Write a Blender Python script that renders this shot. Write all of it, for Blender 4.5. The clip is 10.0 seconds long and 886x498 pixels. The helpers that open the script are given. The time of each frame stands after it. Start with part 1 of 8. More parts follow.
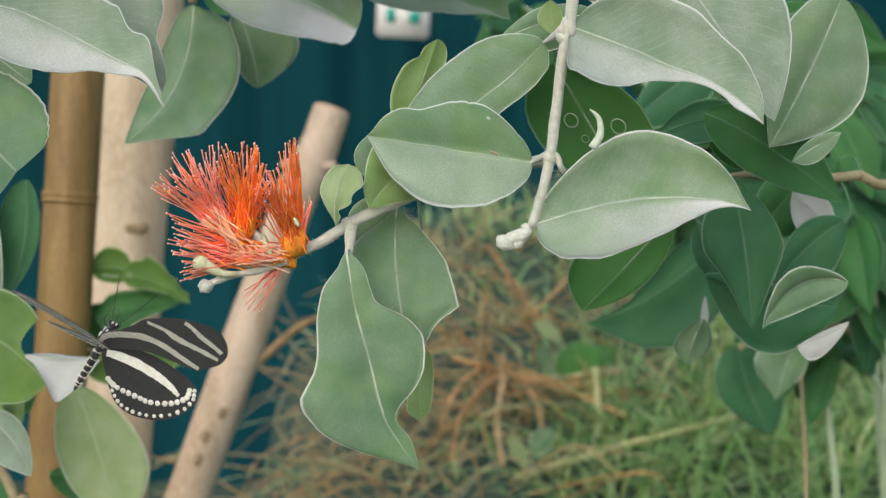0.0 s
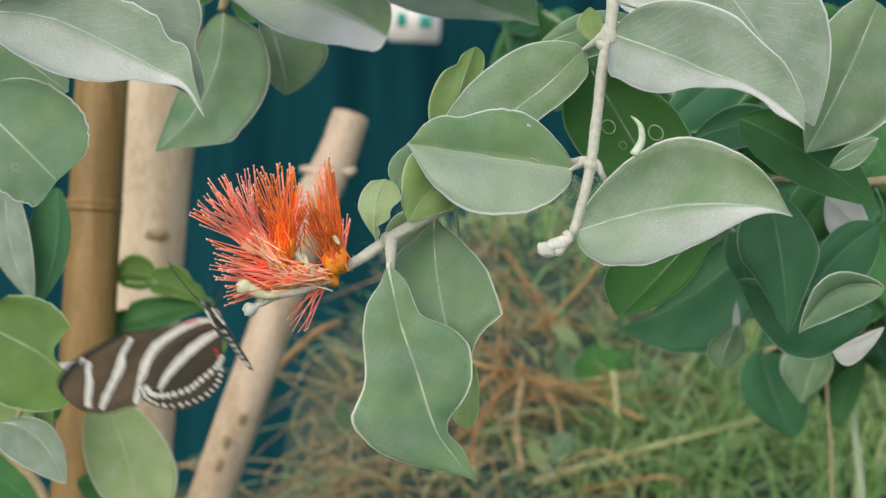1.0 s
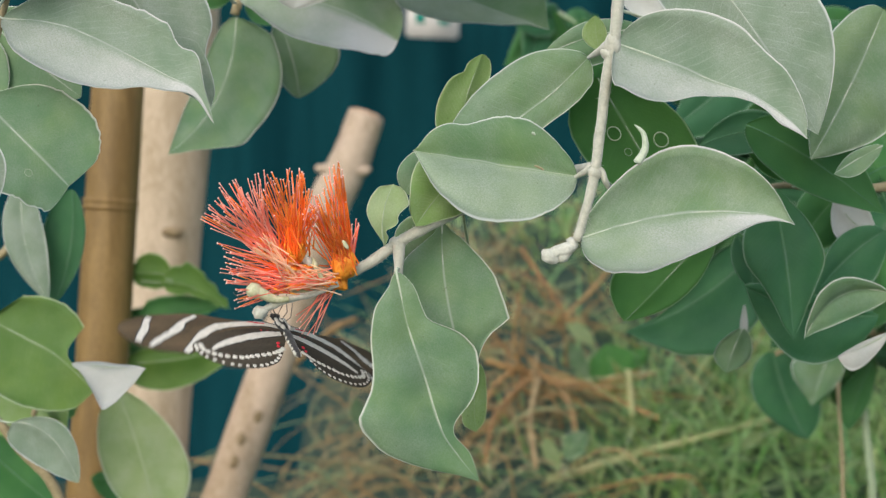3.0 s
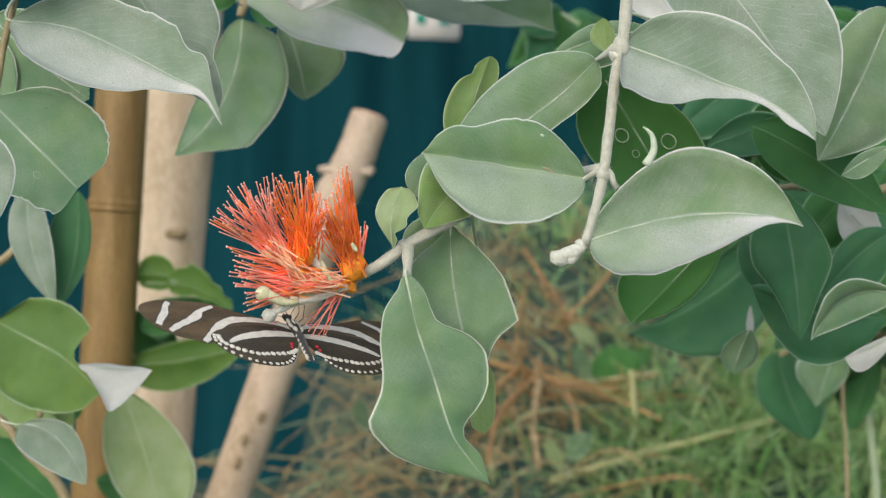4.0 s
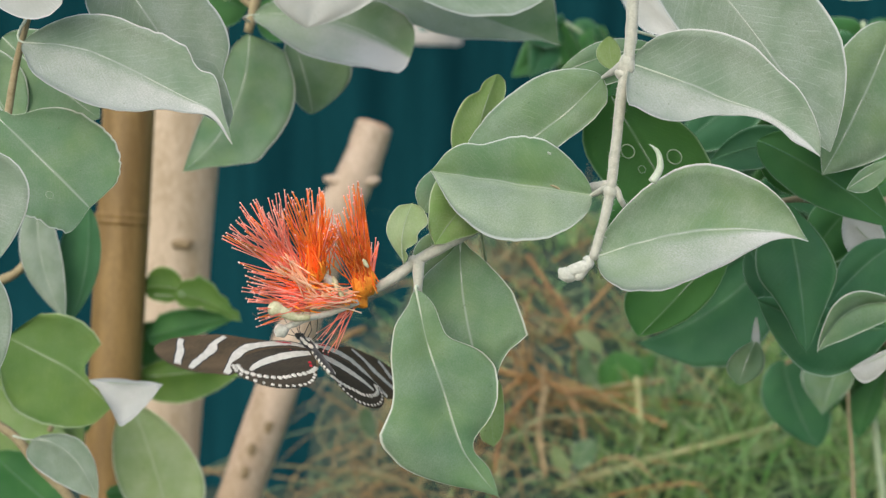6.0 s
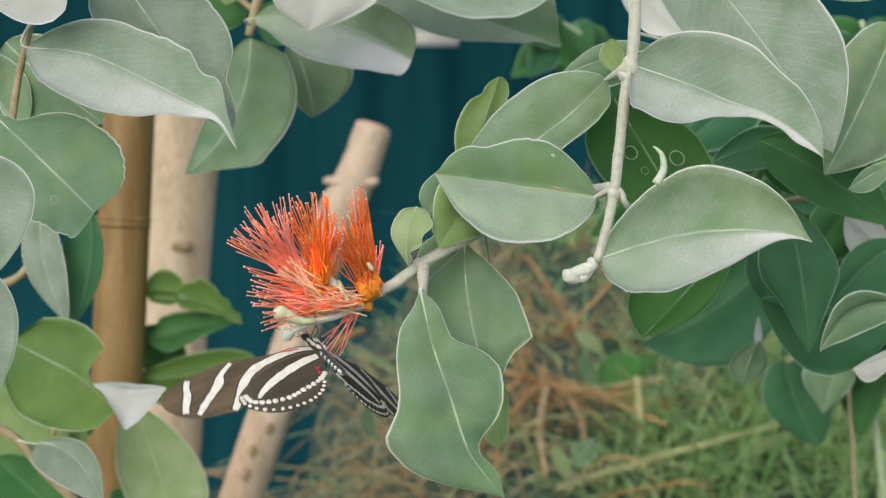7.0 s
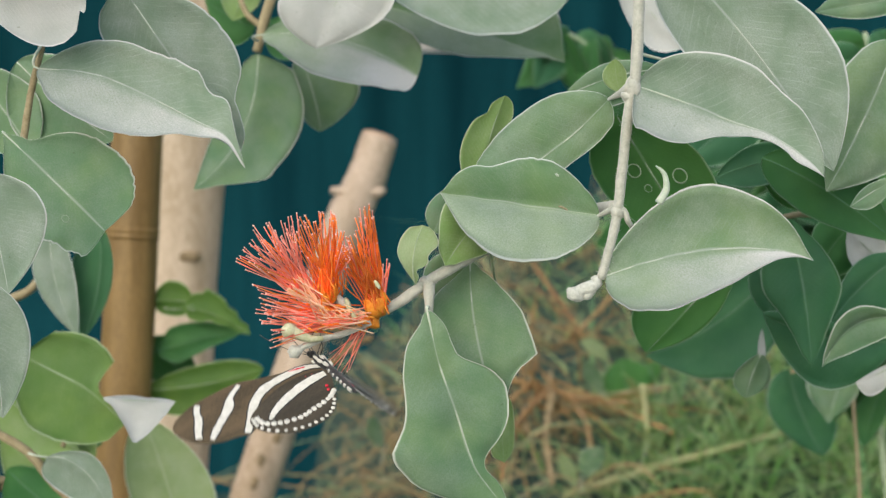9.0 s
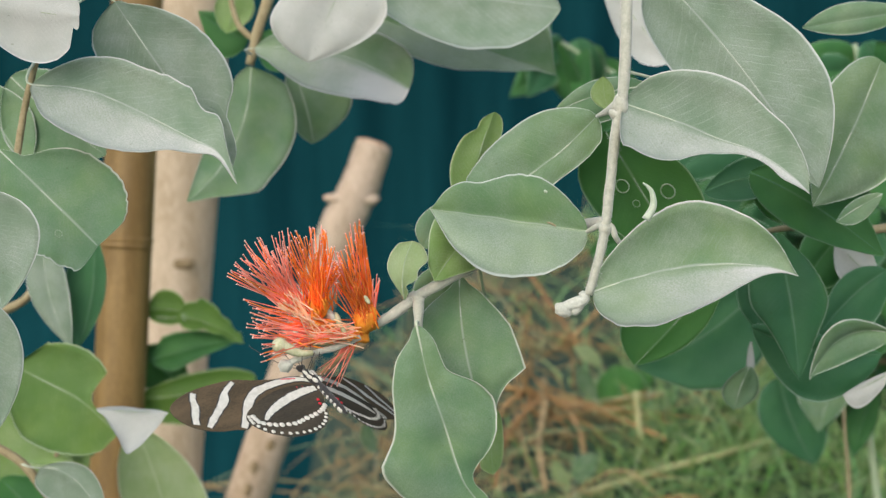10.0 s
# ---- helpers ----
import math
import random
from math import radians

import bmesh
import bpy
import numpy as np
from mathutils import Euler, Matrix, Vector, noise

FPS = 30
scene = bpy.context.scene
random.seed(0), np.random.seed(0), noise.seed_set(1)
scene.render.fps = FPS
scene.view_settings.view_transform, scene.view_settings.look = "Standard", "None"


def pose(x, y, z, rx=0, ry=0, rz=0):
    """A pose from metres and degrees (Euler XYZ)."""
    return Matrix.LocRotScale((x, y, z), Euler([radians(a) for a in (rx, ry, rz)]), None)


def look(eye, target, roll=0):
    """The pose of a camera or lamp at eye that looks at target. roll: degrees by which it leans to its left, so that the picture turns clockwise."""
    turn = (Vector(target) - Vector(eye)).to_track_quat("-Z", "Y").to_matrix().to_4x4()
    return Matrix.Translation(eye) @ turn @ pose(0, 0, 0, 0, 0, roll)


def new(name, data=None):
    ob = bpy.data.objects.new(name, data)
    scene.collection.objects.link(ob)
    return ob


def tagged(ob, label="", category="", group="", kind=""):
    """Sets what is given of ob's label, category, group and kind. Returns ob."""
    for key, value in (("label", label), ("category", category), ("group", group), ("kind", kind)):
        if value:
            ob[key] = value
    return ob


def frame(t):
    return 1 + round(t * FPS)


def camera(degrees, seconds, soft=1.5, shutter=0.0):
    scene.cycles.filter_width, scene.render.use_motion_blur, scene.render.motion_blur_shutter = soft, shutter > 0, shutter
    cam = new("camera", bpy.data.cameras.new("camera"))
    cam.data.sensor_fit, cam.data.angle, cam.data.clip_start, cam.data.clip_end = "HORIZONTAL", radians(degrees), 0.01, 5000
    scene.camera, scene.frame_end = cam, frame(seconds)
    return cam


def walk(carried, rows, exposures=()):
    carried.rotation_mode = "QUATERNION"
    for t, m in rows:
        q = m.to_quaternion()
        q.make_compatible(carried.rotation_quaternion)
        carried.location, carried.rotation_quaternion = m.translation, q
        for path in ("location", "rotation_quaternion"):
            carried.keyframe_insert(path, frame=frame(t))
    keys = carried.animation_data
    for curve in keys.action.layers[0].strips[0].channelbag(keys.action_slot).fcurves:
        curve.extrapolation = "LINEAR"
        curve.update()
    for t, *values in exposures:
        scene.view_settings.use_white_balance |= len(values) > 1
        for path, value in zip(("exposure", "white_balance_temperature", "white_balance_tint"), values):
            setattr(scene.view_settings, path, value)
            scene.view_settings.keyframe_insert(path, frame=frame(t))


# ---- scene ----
cam = camera(35.56, 10.0, soft=1.35, shutter=0.5)
cam.data.dof.use_dof = True
cam.data.dof.focus_distance = 0.42
cam.data.dof.aperture_fstop = 19
walk(cam, [
    (0, look((0.08693, -0.06311, 1.31115), (-0.17864, 1.90407, 1.06687), 0.399)),
    (0.5, look((0.08284, -0.06371, 1.30932), (-0.18150, 1.90441, 1.07131), 0.330)),
    (1, look((0.07769, -0.06452, 1.31224), (-0.20144, 1.90144, 1.07332), 0.112)),
    (1.5, look((0.07735, -0.06515, 1.31078), (-0.22066, 1.89792, 1.07090), 0.248)),
    (2, look((0.08022, -0.06589, 1.31254), (-0.22977, 1.89472, 1.06772), 0.330)),
    (2.5, look((0.08249, -0.06734, 1.31491), (-0.22450, 1.89359, 1.06898), 0.254)),
    (4, look((0.08007, -0.06905, 1.31649), (-0.22720, 1.89199, 1.07169), 0.177)),
    (4.5, look((0.07751, -0.06965, 1.31655), (-0.23067, 1.89121, 1.07153), 0.113)),
    (5, look((0.07735, -0.07270, 1.32033), (-0.23278, 1.88805, 1.07686), 0.006)),
    (5.5, look((0.07976, -0.07301, 1.32063), (-0.23270, 1.88804, 1.08255), -0.044)),
    (7, look((0.07715, -0.07442, 1.32162), (-0.23191, 1.88720, 1.08382), -0.522)),
    (7.5, look((0.07712, -0.07551, 1.32378), (-0.23448, 1.88549, 1.08423), -0.449)),
    (8, look((0.07960, -0.07547, 1.32419), (-0.23503, 1.88547, 1.08814), -0.714)),
    (8.5, look((0.07877, -0.07841, 1.32744), (-0.23560, 1.88287, 1.09389), -0.738)),
    (9, look((0.07829, -0.07938, 1.32648), (-0.24034, 1.88150, 1.09530), -0.637)),
    (9.5, look((0.08012, -0.08066, 1.32852), (-0.23577, 1.88081, 1.09861), -0.661)),
    (10, look((0.08069, -0.08285, 1.33061), (-0.23125, 1.87972, 1.10471), -0.569)),
])


# ---- world and light: soft daylight under a greenhouse roof ----
SUN_UP, SUN_TURN = radians(36), radians(194)
world = bpy.data.worlds.new("sky")
scene.world = world
world.use_nodes = True
_sky = world.node_tree.nodes.new("ShaderNodeTexSky")
_sky.sky_type = "NISHITA"
_sky.sun_disc = False
_sky.sun_elevation, _sky.sun_rotation = SUN_UP, SUN_TURN
_sky.air_density, _sky.dust_density = 1.0, 3.0
_bg = world.node_tree.nodes["Background"]
_bg.inputs["Strength"].default_value = 0.15
world.node_tree.links.new(_sky.outputs[0], _bg.inputs[0])
sun = new("sun", bpy.data.lights.new("sun", "SUN"))
sun.data.energy, sun.data.angle, sun.data.color = 1.95, radians(125), (0.945, 0.985, 0.91)
sun.matrix_world = look((0, 0, 0), (-math.sin(SUN_TURN) * math.cos(SUN_UP), -math.cos(SUN_TURN) * math.cos(SUN_UP), -math.sin(SUN_UP)))
scene.view_settings.exposure = 0.23


# ---- materials ----
def shader(name):
    m = bpy.data.materials.new(name)
    m.use_nodes = True
    return m, m.node_tree.nodes, m.node_tree.links, m.node_tree.nodes["Principled BSDF"]


def math_node(nodes, links, op, a, b=None, c=None, clamp=False):
    n = nodes.new("ShaderNodeMath")
    n.operation, n.use_clamp = op, clamp
    for i, v in enumerate((a, b, c)):
        if v is None:
            continue
        if isinstance(v, (int, float)):
            n.inputs[i].default_value = v
        else:
            links.new(v, n.inputs[i])
    return n.outputs[0]


def mix_colour(nodes, links, fac, a, b):
    n = nodes.new("ShaderNodeMix")
    n.data_type = "RGBA"
    for sock, v in ((n.inputs[0], fac), (n.inputs[6], a), (n.inputs[7], b)):
        if isinstance(v, (int, float)):
            sock.default_value = v
        elif isinstance(v, tuple):
            sock.default_value = (*v[:3], 1)
        else:
            links.new(v, sock)
    return n.outputs[2]


def noise_node(nodes, links, scale, detail=3.0, vector=None, stretch=None):
    n = nodes.new("ShaderNodeTexNoise")
    n.inputs["Scale"].default_value, n.inputs["Detail"].default_value = scale, detail
    if vector is None:
        vector = nodes.new("ShaderNodeTexCoord").outputs["Object"]
    if stretch:
        mp = nodes.new("ShaderNodeMapping")
        mp.inputs["Scale"].default_value = stretch
        links.new(vector, mp.inputs[0])
        vector = mp.outputs[0]
    links.new(vector, n.inputs["Vector"])
    return n.outputs[0]


def ramp(nodes, links, value, lo, hi):
    n = nodes.new("ShaderNodeMapRange")
    n.interpolation_type = "SMOOTHSTEP"
    n.inputs["From Min"].default_value, n.inputs["From Max"].default_value = lo, hi
    links.new(value, n.inputs["Value"])
    return n.outputs["Result"]


def bump(nodes, links, bsdf, height, strength, distance):
    n = nodes.new("ShaderNodeBump")
    n.inputs["Strength"].default_value, n.inputs["Distance"].default_value = strength, distance
    links.new(height, n.inputs["Height"])
    links.new(n.outputs[0], bsdf.inputs["Normal"])


def leaf_material(name, main, patch, fuzz, vein, fuzziness=0.35, rough=0.6, glow=0.25, half=0.0, veins=0.30, even=False, lit_slope=(0.9, 0.34)):
    """A downy leaf: green blade, paler side veins, pale felted margin and fine white down."""
    m, N, L, bsdf = shader(name)
    uv = N.new("ShaderNodeUVMap")
    sep = N.new("ShaderNodeSeparateXYZ")
    L.new(uv.outputs[0], sep.inputs[0])
    u, v = sep.outputs[0], sep.outputs[1]
    across = math_node(N, L, "ABSOLUTE", math_node(N, L, "MULTIPLY_ADD", v, 2.0, -1.0))
    info = N.new("ShaderNodeObjectInfo")
    coord = N.new("ShaderNodeTexCoord").outputs["Object"]
    wob = noise_node(N, L, 160.0, 2.0, coord)
    # side veins sweep forward from the midrib
    phase = math_node(N, L, "ADD", math_node(N, L, "SUBTRACT", u, math_node(N, L, "MULTIPLY", across, 0.22)), math_node(N, L, "MULTIPLY", wob, 0.03))
    wave = math_node(N, L, "SINE", math_node(N, L, "MULTIPLY", phase, 150.0))
    line = ramp(N, L, wave, 0.72, 1.0)
    line = math_node(N, L, "MULTIPLY", line, ramp(N, L, noise_node(N, L, 220.0, 2.0, coord), 0.35, 0.7))
    big = noise_node(N, L, 55.0, 3.0, coord)
    col = mix_colour(N, L, ramp(N, L, big, 0.34, 0.76), main, patch)
    col = mix_colour(N, L, math_node(N, L, "MULTIPLY", line, veins), col, vein)
    down = ramp(N, L, noise_node(N, L, 2200.0, 4.0, coord), 0.3, 0.75)
    felt_and_lit = math_node(N, L, "MULTIPLY", math_node(N, L, "ADD", math_node(N, L, "MULTIPLY", down, 0.4), 0.5), fuzziness)
    felt_and_lit = math_node(N, L, "MULTIPLY", felt_and_lit, math_node(N, L, "ADD", ramp(N, L, noise_node(N, L, 90.0, 2.0, coord), 0.2, 0.8), 0.5))
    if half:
        # light on half the blade, painted into its colour, most towards its tip
        lit_half = ramp(N, L, v, 0.49, 0.53) if even else math_node(N, L, "MULTIPLY", ramp(N, L, v, 0.48, 0.60), math_node(N, L, "MULTIPLY_ADD", math_node(N, L, "MULTIPLY", u, u), *lit_slope))
        felt_and_lit = math_node(N, L, "ADD", felt_and_lit, math_node(N, L, "MULTIPLY", lit_half, math_node(N, L, "MULTIPLY_ADD", down, half * 0.35, half * 0.75)))
    edge = math_node(N, L, "MULTIPLY", ramp(N, L, across, 0.955, 0.99), 0.9)
    centre = math_node(N, L, "MULTIPLY", ramp(N, L, across, 0.05, 0.0), 0.5)
    felt_and_lit = math_node(N, L, "MAXIMUM", felt_and_lit, centre, clamp=True)
    col = mix_colour(N, L, felt_and_lit, col, fuzz)
    col = mix_colour(N, L, edge, col, tuple(min(0.78, 1.22 * q) for q in fuzz))
    # small dark flecks
    fleck = ramp(N, L, noise_node(N, L, 700.0, 1.0, coord), 0.74, 0.80)
    col = mix_colour(N, L, math_node(N, L, "MULTIPLY", fleck, 0.35), col, (0.06, 0.07, 0.03))
    hsv = N.new("ShaderNodeHueSaturation")
    L.new(col, hsv.inputs["Color"])
    L.new(math_node(N, L, "MULTIPLY_ADD", info.outputs["Random"], 0.2, 0.9), hsv.inputs["Value"])
    col = hsv.outputs[0]
    L.new(col, bsdf.inputs["Base Color"])
    bsdf.inputs["Roughness"].default_value = rough
    bsdf.inputs["Specular IOR Level"].default_value = 0.24
    bsdf.inputs["Sheen Weight"].default_value = fuzziness * 0.45
    bsdf.inputs["Sheen Roughness"].default_value = 0.5
    height = math_node(N, L, "ADD", math_node(N, L, "MULTIPLY", line, veins * 1.7), math_node(N, L, "MULTIPLY", down, 0.25))
    height = math_node(N, L, "ADD", height, math_node(N, L, "MULTIPLY", wob, 1.2))
    bump(N, L, bsdf, height, 0.5, 0.0004)
    thin = N.new("ShaderNodeBsdfTranslucent")
    L.new(mix_colour(N, L, 0.6, col, (0.25, 0.42, 0.06)), thin.inputs[0])
    both = N.new("ShaderNodeMixShader")
    both.inputs[0].default_value = glow
    L.new(bsdf.outputs[0], both.inputs[1])
    L.new(thin.outputs[0], both.inputs[2])
    L.new(both.outputs[0], N["Material Output"].inputs[0])
    return m


def plain(name, a, b, scale=200.0, rough=0.6, relief=0.3, depth=0.0003, stretch=None, sheen=0.0, fine=1500.0, spec=0.4):
    """A surface of two tones in soft patches, with a fine grain and relief."""
    m, N, L, bsdf = shader(name)
    coord = N.new("ShaderNodeTexCoord").outputs["Object"]
    big = noise_node(N, L, scale, 4.0, coord, stretch)
    small = noise_node(N, L, fine, 2.0, coord, stretch)
    f = ramp(N, L, math_node(N, L, "MULTIPLY_ADD", small, 0.4, math_node(N, L, "MULTIPLY", big, 0.6)), 0.32, 0.68)
    L.new(mix_colour(N, L, f, a, b), bsdf.inputs["Base Color"])
    bsdf.inputs["Roughness"].default_value = rough
    bsdf.inputs["Specular IOR Level"].default_value = spec
    bsdf.inputs["Sheen Weight"].default_value = sheen
    bump(N, L, bsdf, math_node(N, L, "ADD", big, math_node(N, L, "MULTIPLY", small, 0.5)), relief, depth)
    return m


def varied(name, tones, rough=0.8, glow=0.0):
    """Strands and blades that differ from one to the next."""
    m, N, L, bsdf = shader(name)
    geo = N.new("ShaderNodeNewGeometry")
    info = N.new("ShaderNodeObjectInfo")
    cr = N.new("ShaderNodeValToRGB")
    rnd = math_node(N, L, "FRACT", math_node(N, L, "ADD", geo.outputs["Random Per Island"], info.outputs["Random"]))
    L.new(rnd, cr.inputs[0])
    els = cr.color_ramp.elements
    while len(els) < len(tones):
        els.new(0.5)
    for i, c in enumerate(tones):
        els[i].position, els[i].color = i / (len(tones) - 1), (*c, 1)
    grain = ramp(N, L, noise_node(N, L, 90.0, 3.0), 0.25, 0.75)
    dark = N.new("ShaderNodeHueSaturation")
    L.new(cr.outputs[0], dark.inputs["Color"])
    L.new(math_node(N, L, "MULTIPLY_ADD", grain, 0.6, 0.7), dark.inputs["Value"])
    L.new(dark.outputs[0], bsdf.inputs["Base Color"])
    bsdf.inputs["Roughness"].default_value = rough
    if glow:
        thin = N.new("ShaderNodeBsdfTranslucent")
        L.new(dark.outputs[0], thin.inputs[0])
        both = N.new("ShaderNodeMixShader")
        both.inputs[0].default_value = glow
        L.new(bsdf.outputs[0], both.inputs[1])
        L.new(thin.outputs[0], both.inputs[2])
        L.new(both.outputs[0], N["Material Output"].inputs[0])
    return m


SAGE = leaf_material("sage_leaf", (0.075, 0.196, 0.082), (0.132, 0.258, 0.090), (0.60, 0.63, 0.57), (0.34, 0.45, 0.30), 0.22, veins=0.08)
DOWNY = leaf_material("downy_leaf", (0.082, 0.19, 0.074), (0.13, 0.24, 0.082), (0.58, 0.61, 0.57), (0.32, 0.42, 0.30), 0.26, veins=0.14)
# the next three leaves carry painted light on one half
SILVER_LIT = leaf_material("silver_leaf_half_lit", (0.115, 0.205, 0.115), (0.16, 0.25, 0.15), (0.60, 0.60, 0.59), (0.40, 0.47, 0.40), 0.30, half=0.95, veins=0.26)
DOWNY_LIT = leaf_material("downy_leaf_half_lit", (0.105, 0.225, 0.088), (0.16, 0.28, 0.10), (0.63, 0.63, 0.63), (0.36, 0.47, 0.33), 0.30, half=1.15, veins=0.16, lit_slope=(1.05, 0.14))
DOWNY_HALF = leaf_material("downy_leaf_lit_below", (0.062, 0.17, 0.052), (0.115, 0.225, 0.066), (0.58, 0.61, 0.57), (0.30, 0.40, 0.28), 0.20, half=0.28, veins=0.12, even=True)
LUSH = leaf_material("lush_leaf", (0.066, 0.232, 0.056), (0.100, 0.290, 0.066), (0.38, 0.52, 0.32), (0.17, 0.36, 0.11), 0.05, 0.5, 0.45, veins=0.15)
OLIVE = leaf_material("olive_green_leaf", (0.075, 0.170, 0.026), (0.120, 0.225, 0.036), (0.42, 0.50, 0.30), (0.18, 0.32, 0.10), 0.05, 0.5, 0.35, veins=0.12)
SILVER = leaf_material("silver_leaf", (0.125, 0.215, 0.125), (0.17, 0.255, 0.165), (0.58, 0.60, 0.59), (0.40, 0.47, 0.40), 0.34, veins=0.26)
FRESH = leaf_material("fresh_leaf", (0.16, 0.31, 0.055), (0.23, 0.38, 0.08), (0.58, 0.66, 0.46), (0.38, 0.50, 0.22), 0.34, glow=0.42)
MOSS = leaf_material("moss_green_leaf", (0.085, 0.195, 0.032), (0.145, 0.262, 0.044), (0.45, 0.54, 0.34), (0.25, 0.36, 0.14), 0.14, veins=0.12)
PALE = leaf_material("pale_green_leaf", (0.21, 0.32, 0.105), (0.27, 0.375, 0.14), (0.60, 0.64, 0.50), (0.42, 0.5, 0.32), 0.34, veins=0.12)
DEEP = leaf_material("deep_green_leaf", (0.038, 0.160, 0.046), (0.064, 0.215, 0.056), (0.22, 0.34, 0.20), (0.09, 0.23, 0.09), 0.07, 0.55, 0.34, veins=0.12)
TEAL = leaf_material("blue_green_leaf", (0.028, 0.135, 0.058), (0.046, 0.180, 0.068), (0.27, 0.37, 0.27), (0.11, 0.25, 0.13), 0.09, 0.55, 0.30, veins=0.12)
WHITE = leaf_material("white_leaf_underside", (0.42, 0.445, 0.41), (0.50, 0.515, 0.48), (0.68, 0.68, 0.67), (0.58, 0.59, 0.56), 0.6)
STEM = plain("downy_stem", (0.37, 0.375, 0.305), (0.50, 0.495, 0.425), 400.0, 0.85, 0.5, 0.0004, sheen=0.5)
RIB = plain("downy_midrib", (0.27, 0.36, 0.21), (0.38, 0.46, 0.30), 500.0, 0.8, 0.3, 0.0002, sheen=0.3)
RIB_PALE = plain("pale_downy_midrib", (0.40, 0.47, 0.35), (0.52, 0.57, 0.46), 500.0, 0.8, 0.3, 0.0002, sheen=0.3)
RIB_DARK = plain("green_midrib", (0.085, 0.21, 0.09), (0.13, 0.27, 0.13), 500.0, 0.8, 0.3, 0.0002)
TWIG = plain("tan_twig", (0.26, 0.21, 0.115), (0.37, 0.31, 0.185), 300.0, 0.8, 0.5, 0.0005)
BUD = plain("felted_bud", (0.42, 0.435, 0.37), (0.57, 0.575, 0.51), 600.0, 0.9, 0.7, 0.0006, sheen=0.6)
CUP = plain("pale_flower_cup", (0.40, 0.42, 0.24), (0.58, 0.57, 0.40), 500.0, 0.7, 0.4, 0.0003)
ORANGE = plain("orange_flower_base", (0.80, 0.23, 0.015), (0.90, 0.39, 0.045), 700.0, 0.6, 0.4, 0.0003)
FILAMENT = varied("red_filament", ((0.95, 0.22, 0.14), (0.96, 0.44, 0.34), (0.94, 0.28, 0.19), (0.97, 0.56, 0.46), (0.95, 0.33, 0.22)), 0.45, 0.5)
ORANGE_FILAMENT = varied("orange_filament", ((0.96, 0.24, 0.03), (0.98, 0.33, 0.04), (0.95, 0.22, 0.05), (0.98, 0.42, 0.08)), 0.45, 0.5)
CREAM_FILAMENT = varied("cream_filament", ((0.90, 0.62, 0.42), (0.92, 0.72, 0.55), (0.93, 0.50, 0.30), (0.88, 0.66, 0.40)), 0.5, 0.4)
ANTHER = plain("pale_anther", (0.87, 0.48, 0.40), (0.94, 0.68, 0.60), 900.0, 0.6, 0.2, 0.0002)


# ---- builders ----
def part(name, bm, material, parent, label=""):
    """Links a bmesh, given in world metres, as one mesh object under a thing or a part."""
    mesh = bpy.data.meshes.new(name)
    root = parent
    while root.parent:
        root = root.parent
    bmesh.ops.translate(bm, verts=bm.verts, vec=-Vector(root["origin"]))
    bm.to_mesh(mesh)
    bm.free()
    for m in material if isinstance(material, (list, tuple)) else (material,):
        mesh.materials.append(m)
    mesh.polygons.foreach_set("use_smooth", [True] * len(mesh.polygons))
    ob = new(name, mesh)
    ob.parent = parent
    return tagged(ob, label)


def thing(name, origin, label, category, group="", kind=""):
    ob = new(name)
    ob.empty_display_size = 0.02
    ob.location = origin
    ob["origin"] = tuple(origin)
    return tagged(ob, label, category, group, kind)


def smooth_path(points, steps):
    """A Catmull-Rom curve through the points."""
    p = [Vector(q) for q in points]
    p = [2 * p[0] - p[1]] + p + [2 * p[-1] - p[-2]]
    out = []
    for i in range(1, len(p) - 2):
        for k in range(steps):
            t = k / steps
            a, b, c, d = p[i - 1], p[i], p[i + 1], p[i + 2]
            out.append(0.5 * (2 * b + (c - a) * t + (2 * a - 5 * b + 4 * c - d) * t * t + (3 * b - a - 3 * c + d) * t ** 3))
    out.append(p[-2])
    return out


def tube(bm, points, radii, sides=8, knob=0.0, slot=0):
    """A round, tapering stem along the points; radii at its start and end, or one for each point."""
    n = len(points)
    if len(radii) != n:
        radii = [radii[0] + (radii[-1] - radii[0]) * i / (n - 1) for i in range(n)]
    rings = []
    side = None
    for i, q in enumerate(points):
        q = Vector(q)
        way = (Vector(points[min(i + 1, n - 1)]) - Vector(points[max(i - 1, 0)])).normalized()
        if side is None:
            side = way.orthogonal().normalized()
        side = (side - way * side.dot(way)).normalized()
        other = way.cross(side)
        ring = []
        for k in range(sides):
            a = 2 * math.pi * k / sides
            r = radii[i] * (1 + knob * noise.noise(q * 300 + Vector((k * 0.7, 0, 0))))
            ring.append(bm.verts.new(q + (side * math.cos(a) + other * math.sin(a)) * r))
        rings.append(ring)
    for a, b in zip(rings, rings[1:]):
        for k in range(sides):
            bm.faces.new((a[k], a[(k + 1) % sides], b[(k + 1) % sides], b[k])).material_index = slot
    bm.faces.new(rings[0][::-1]).material_index = slot
    bm.faces.new(rings[-1]).material_index = slot
    return bm


def lump(bm, centre, axis, length, radius, bumpy=0.15, slot=0, seg=10):
    """A rounded, slightly uneven bud or bead whose long axis is given."""
    m = Vector(axis).normalized().to_track_quat("Z", "Y").to_matrix()
    made = bmesh.ops.create_uvsphere(bm, u_segments=seg, v_segments=max(5, seg * 2 // 3), radius=1.0)["verts"]
    for v in made:
        k = 1 + bumpy * noise.noise(v.co * 2.3 + Vector(centre) * 900)
        v.co = Vector(centre) + m @ Vector((v.co.x * radius * k, v.co.y * radius * k, v.co.z * length / 2 * k))
        for f in v.link_faces:
            f.material_index = slot
    return bm


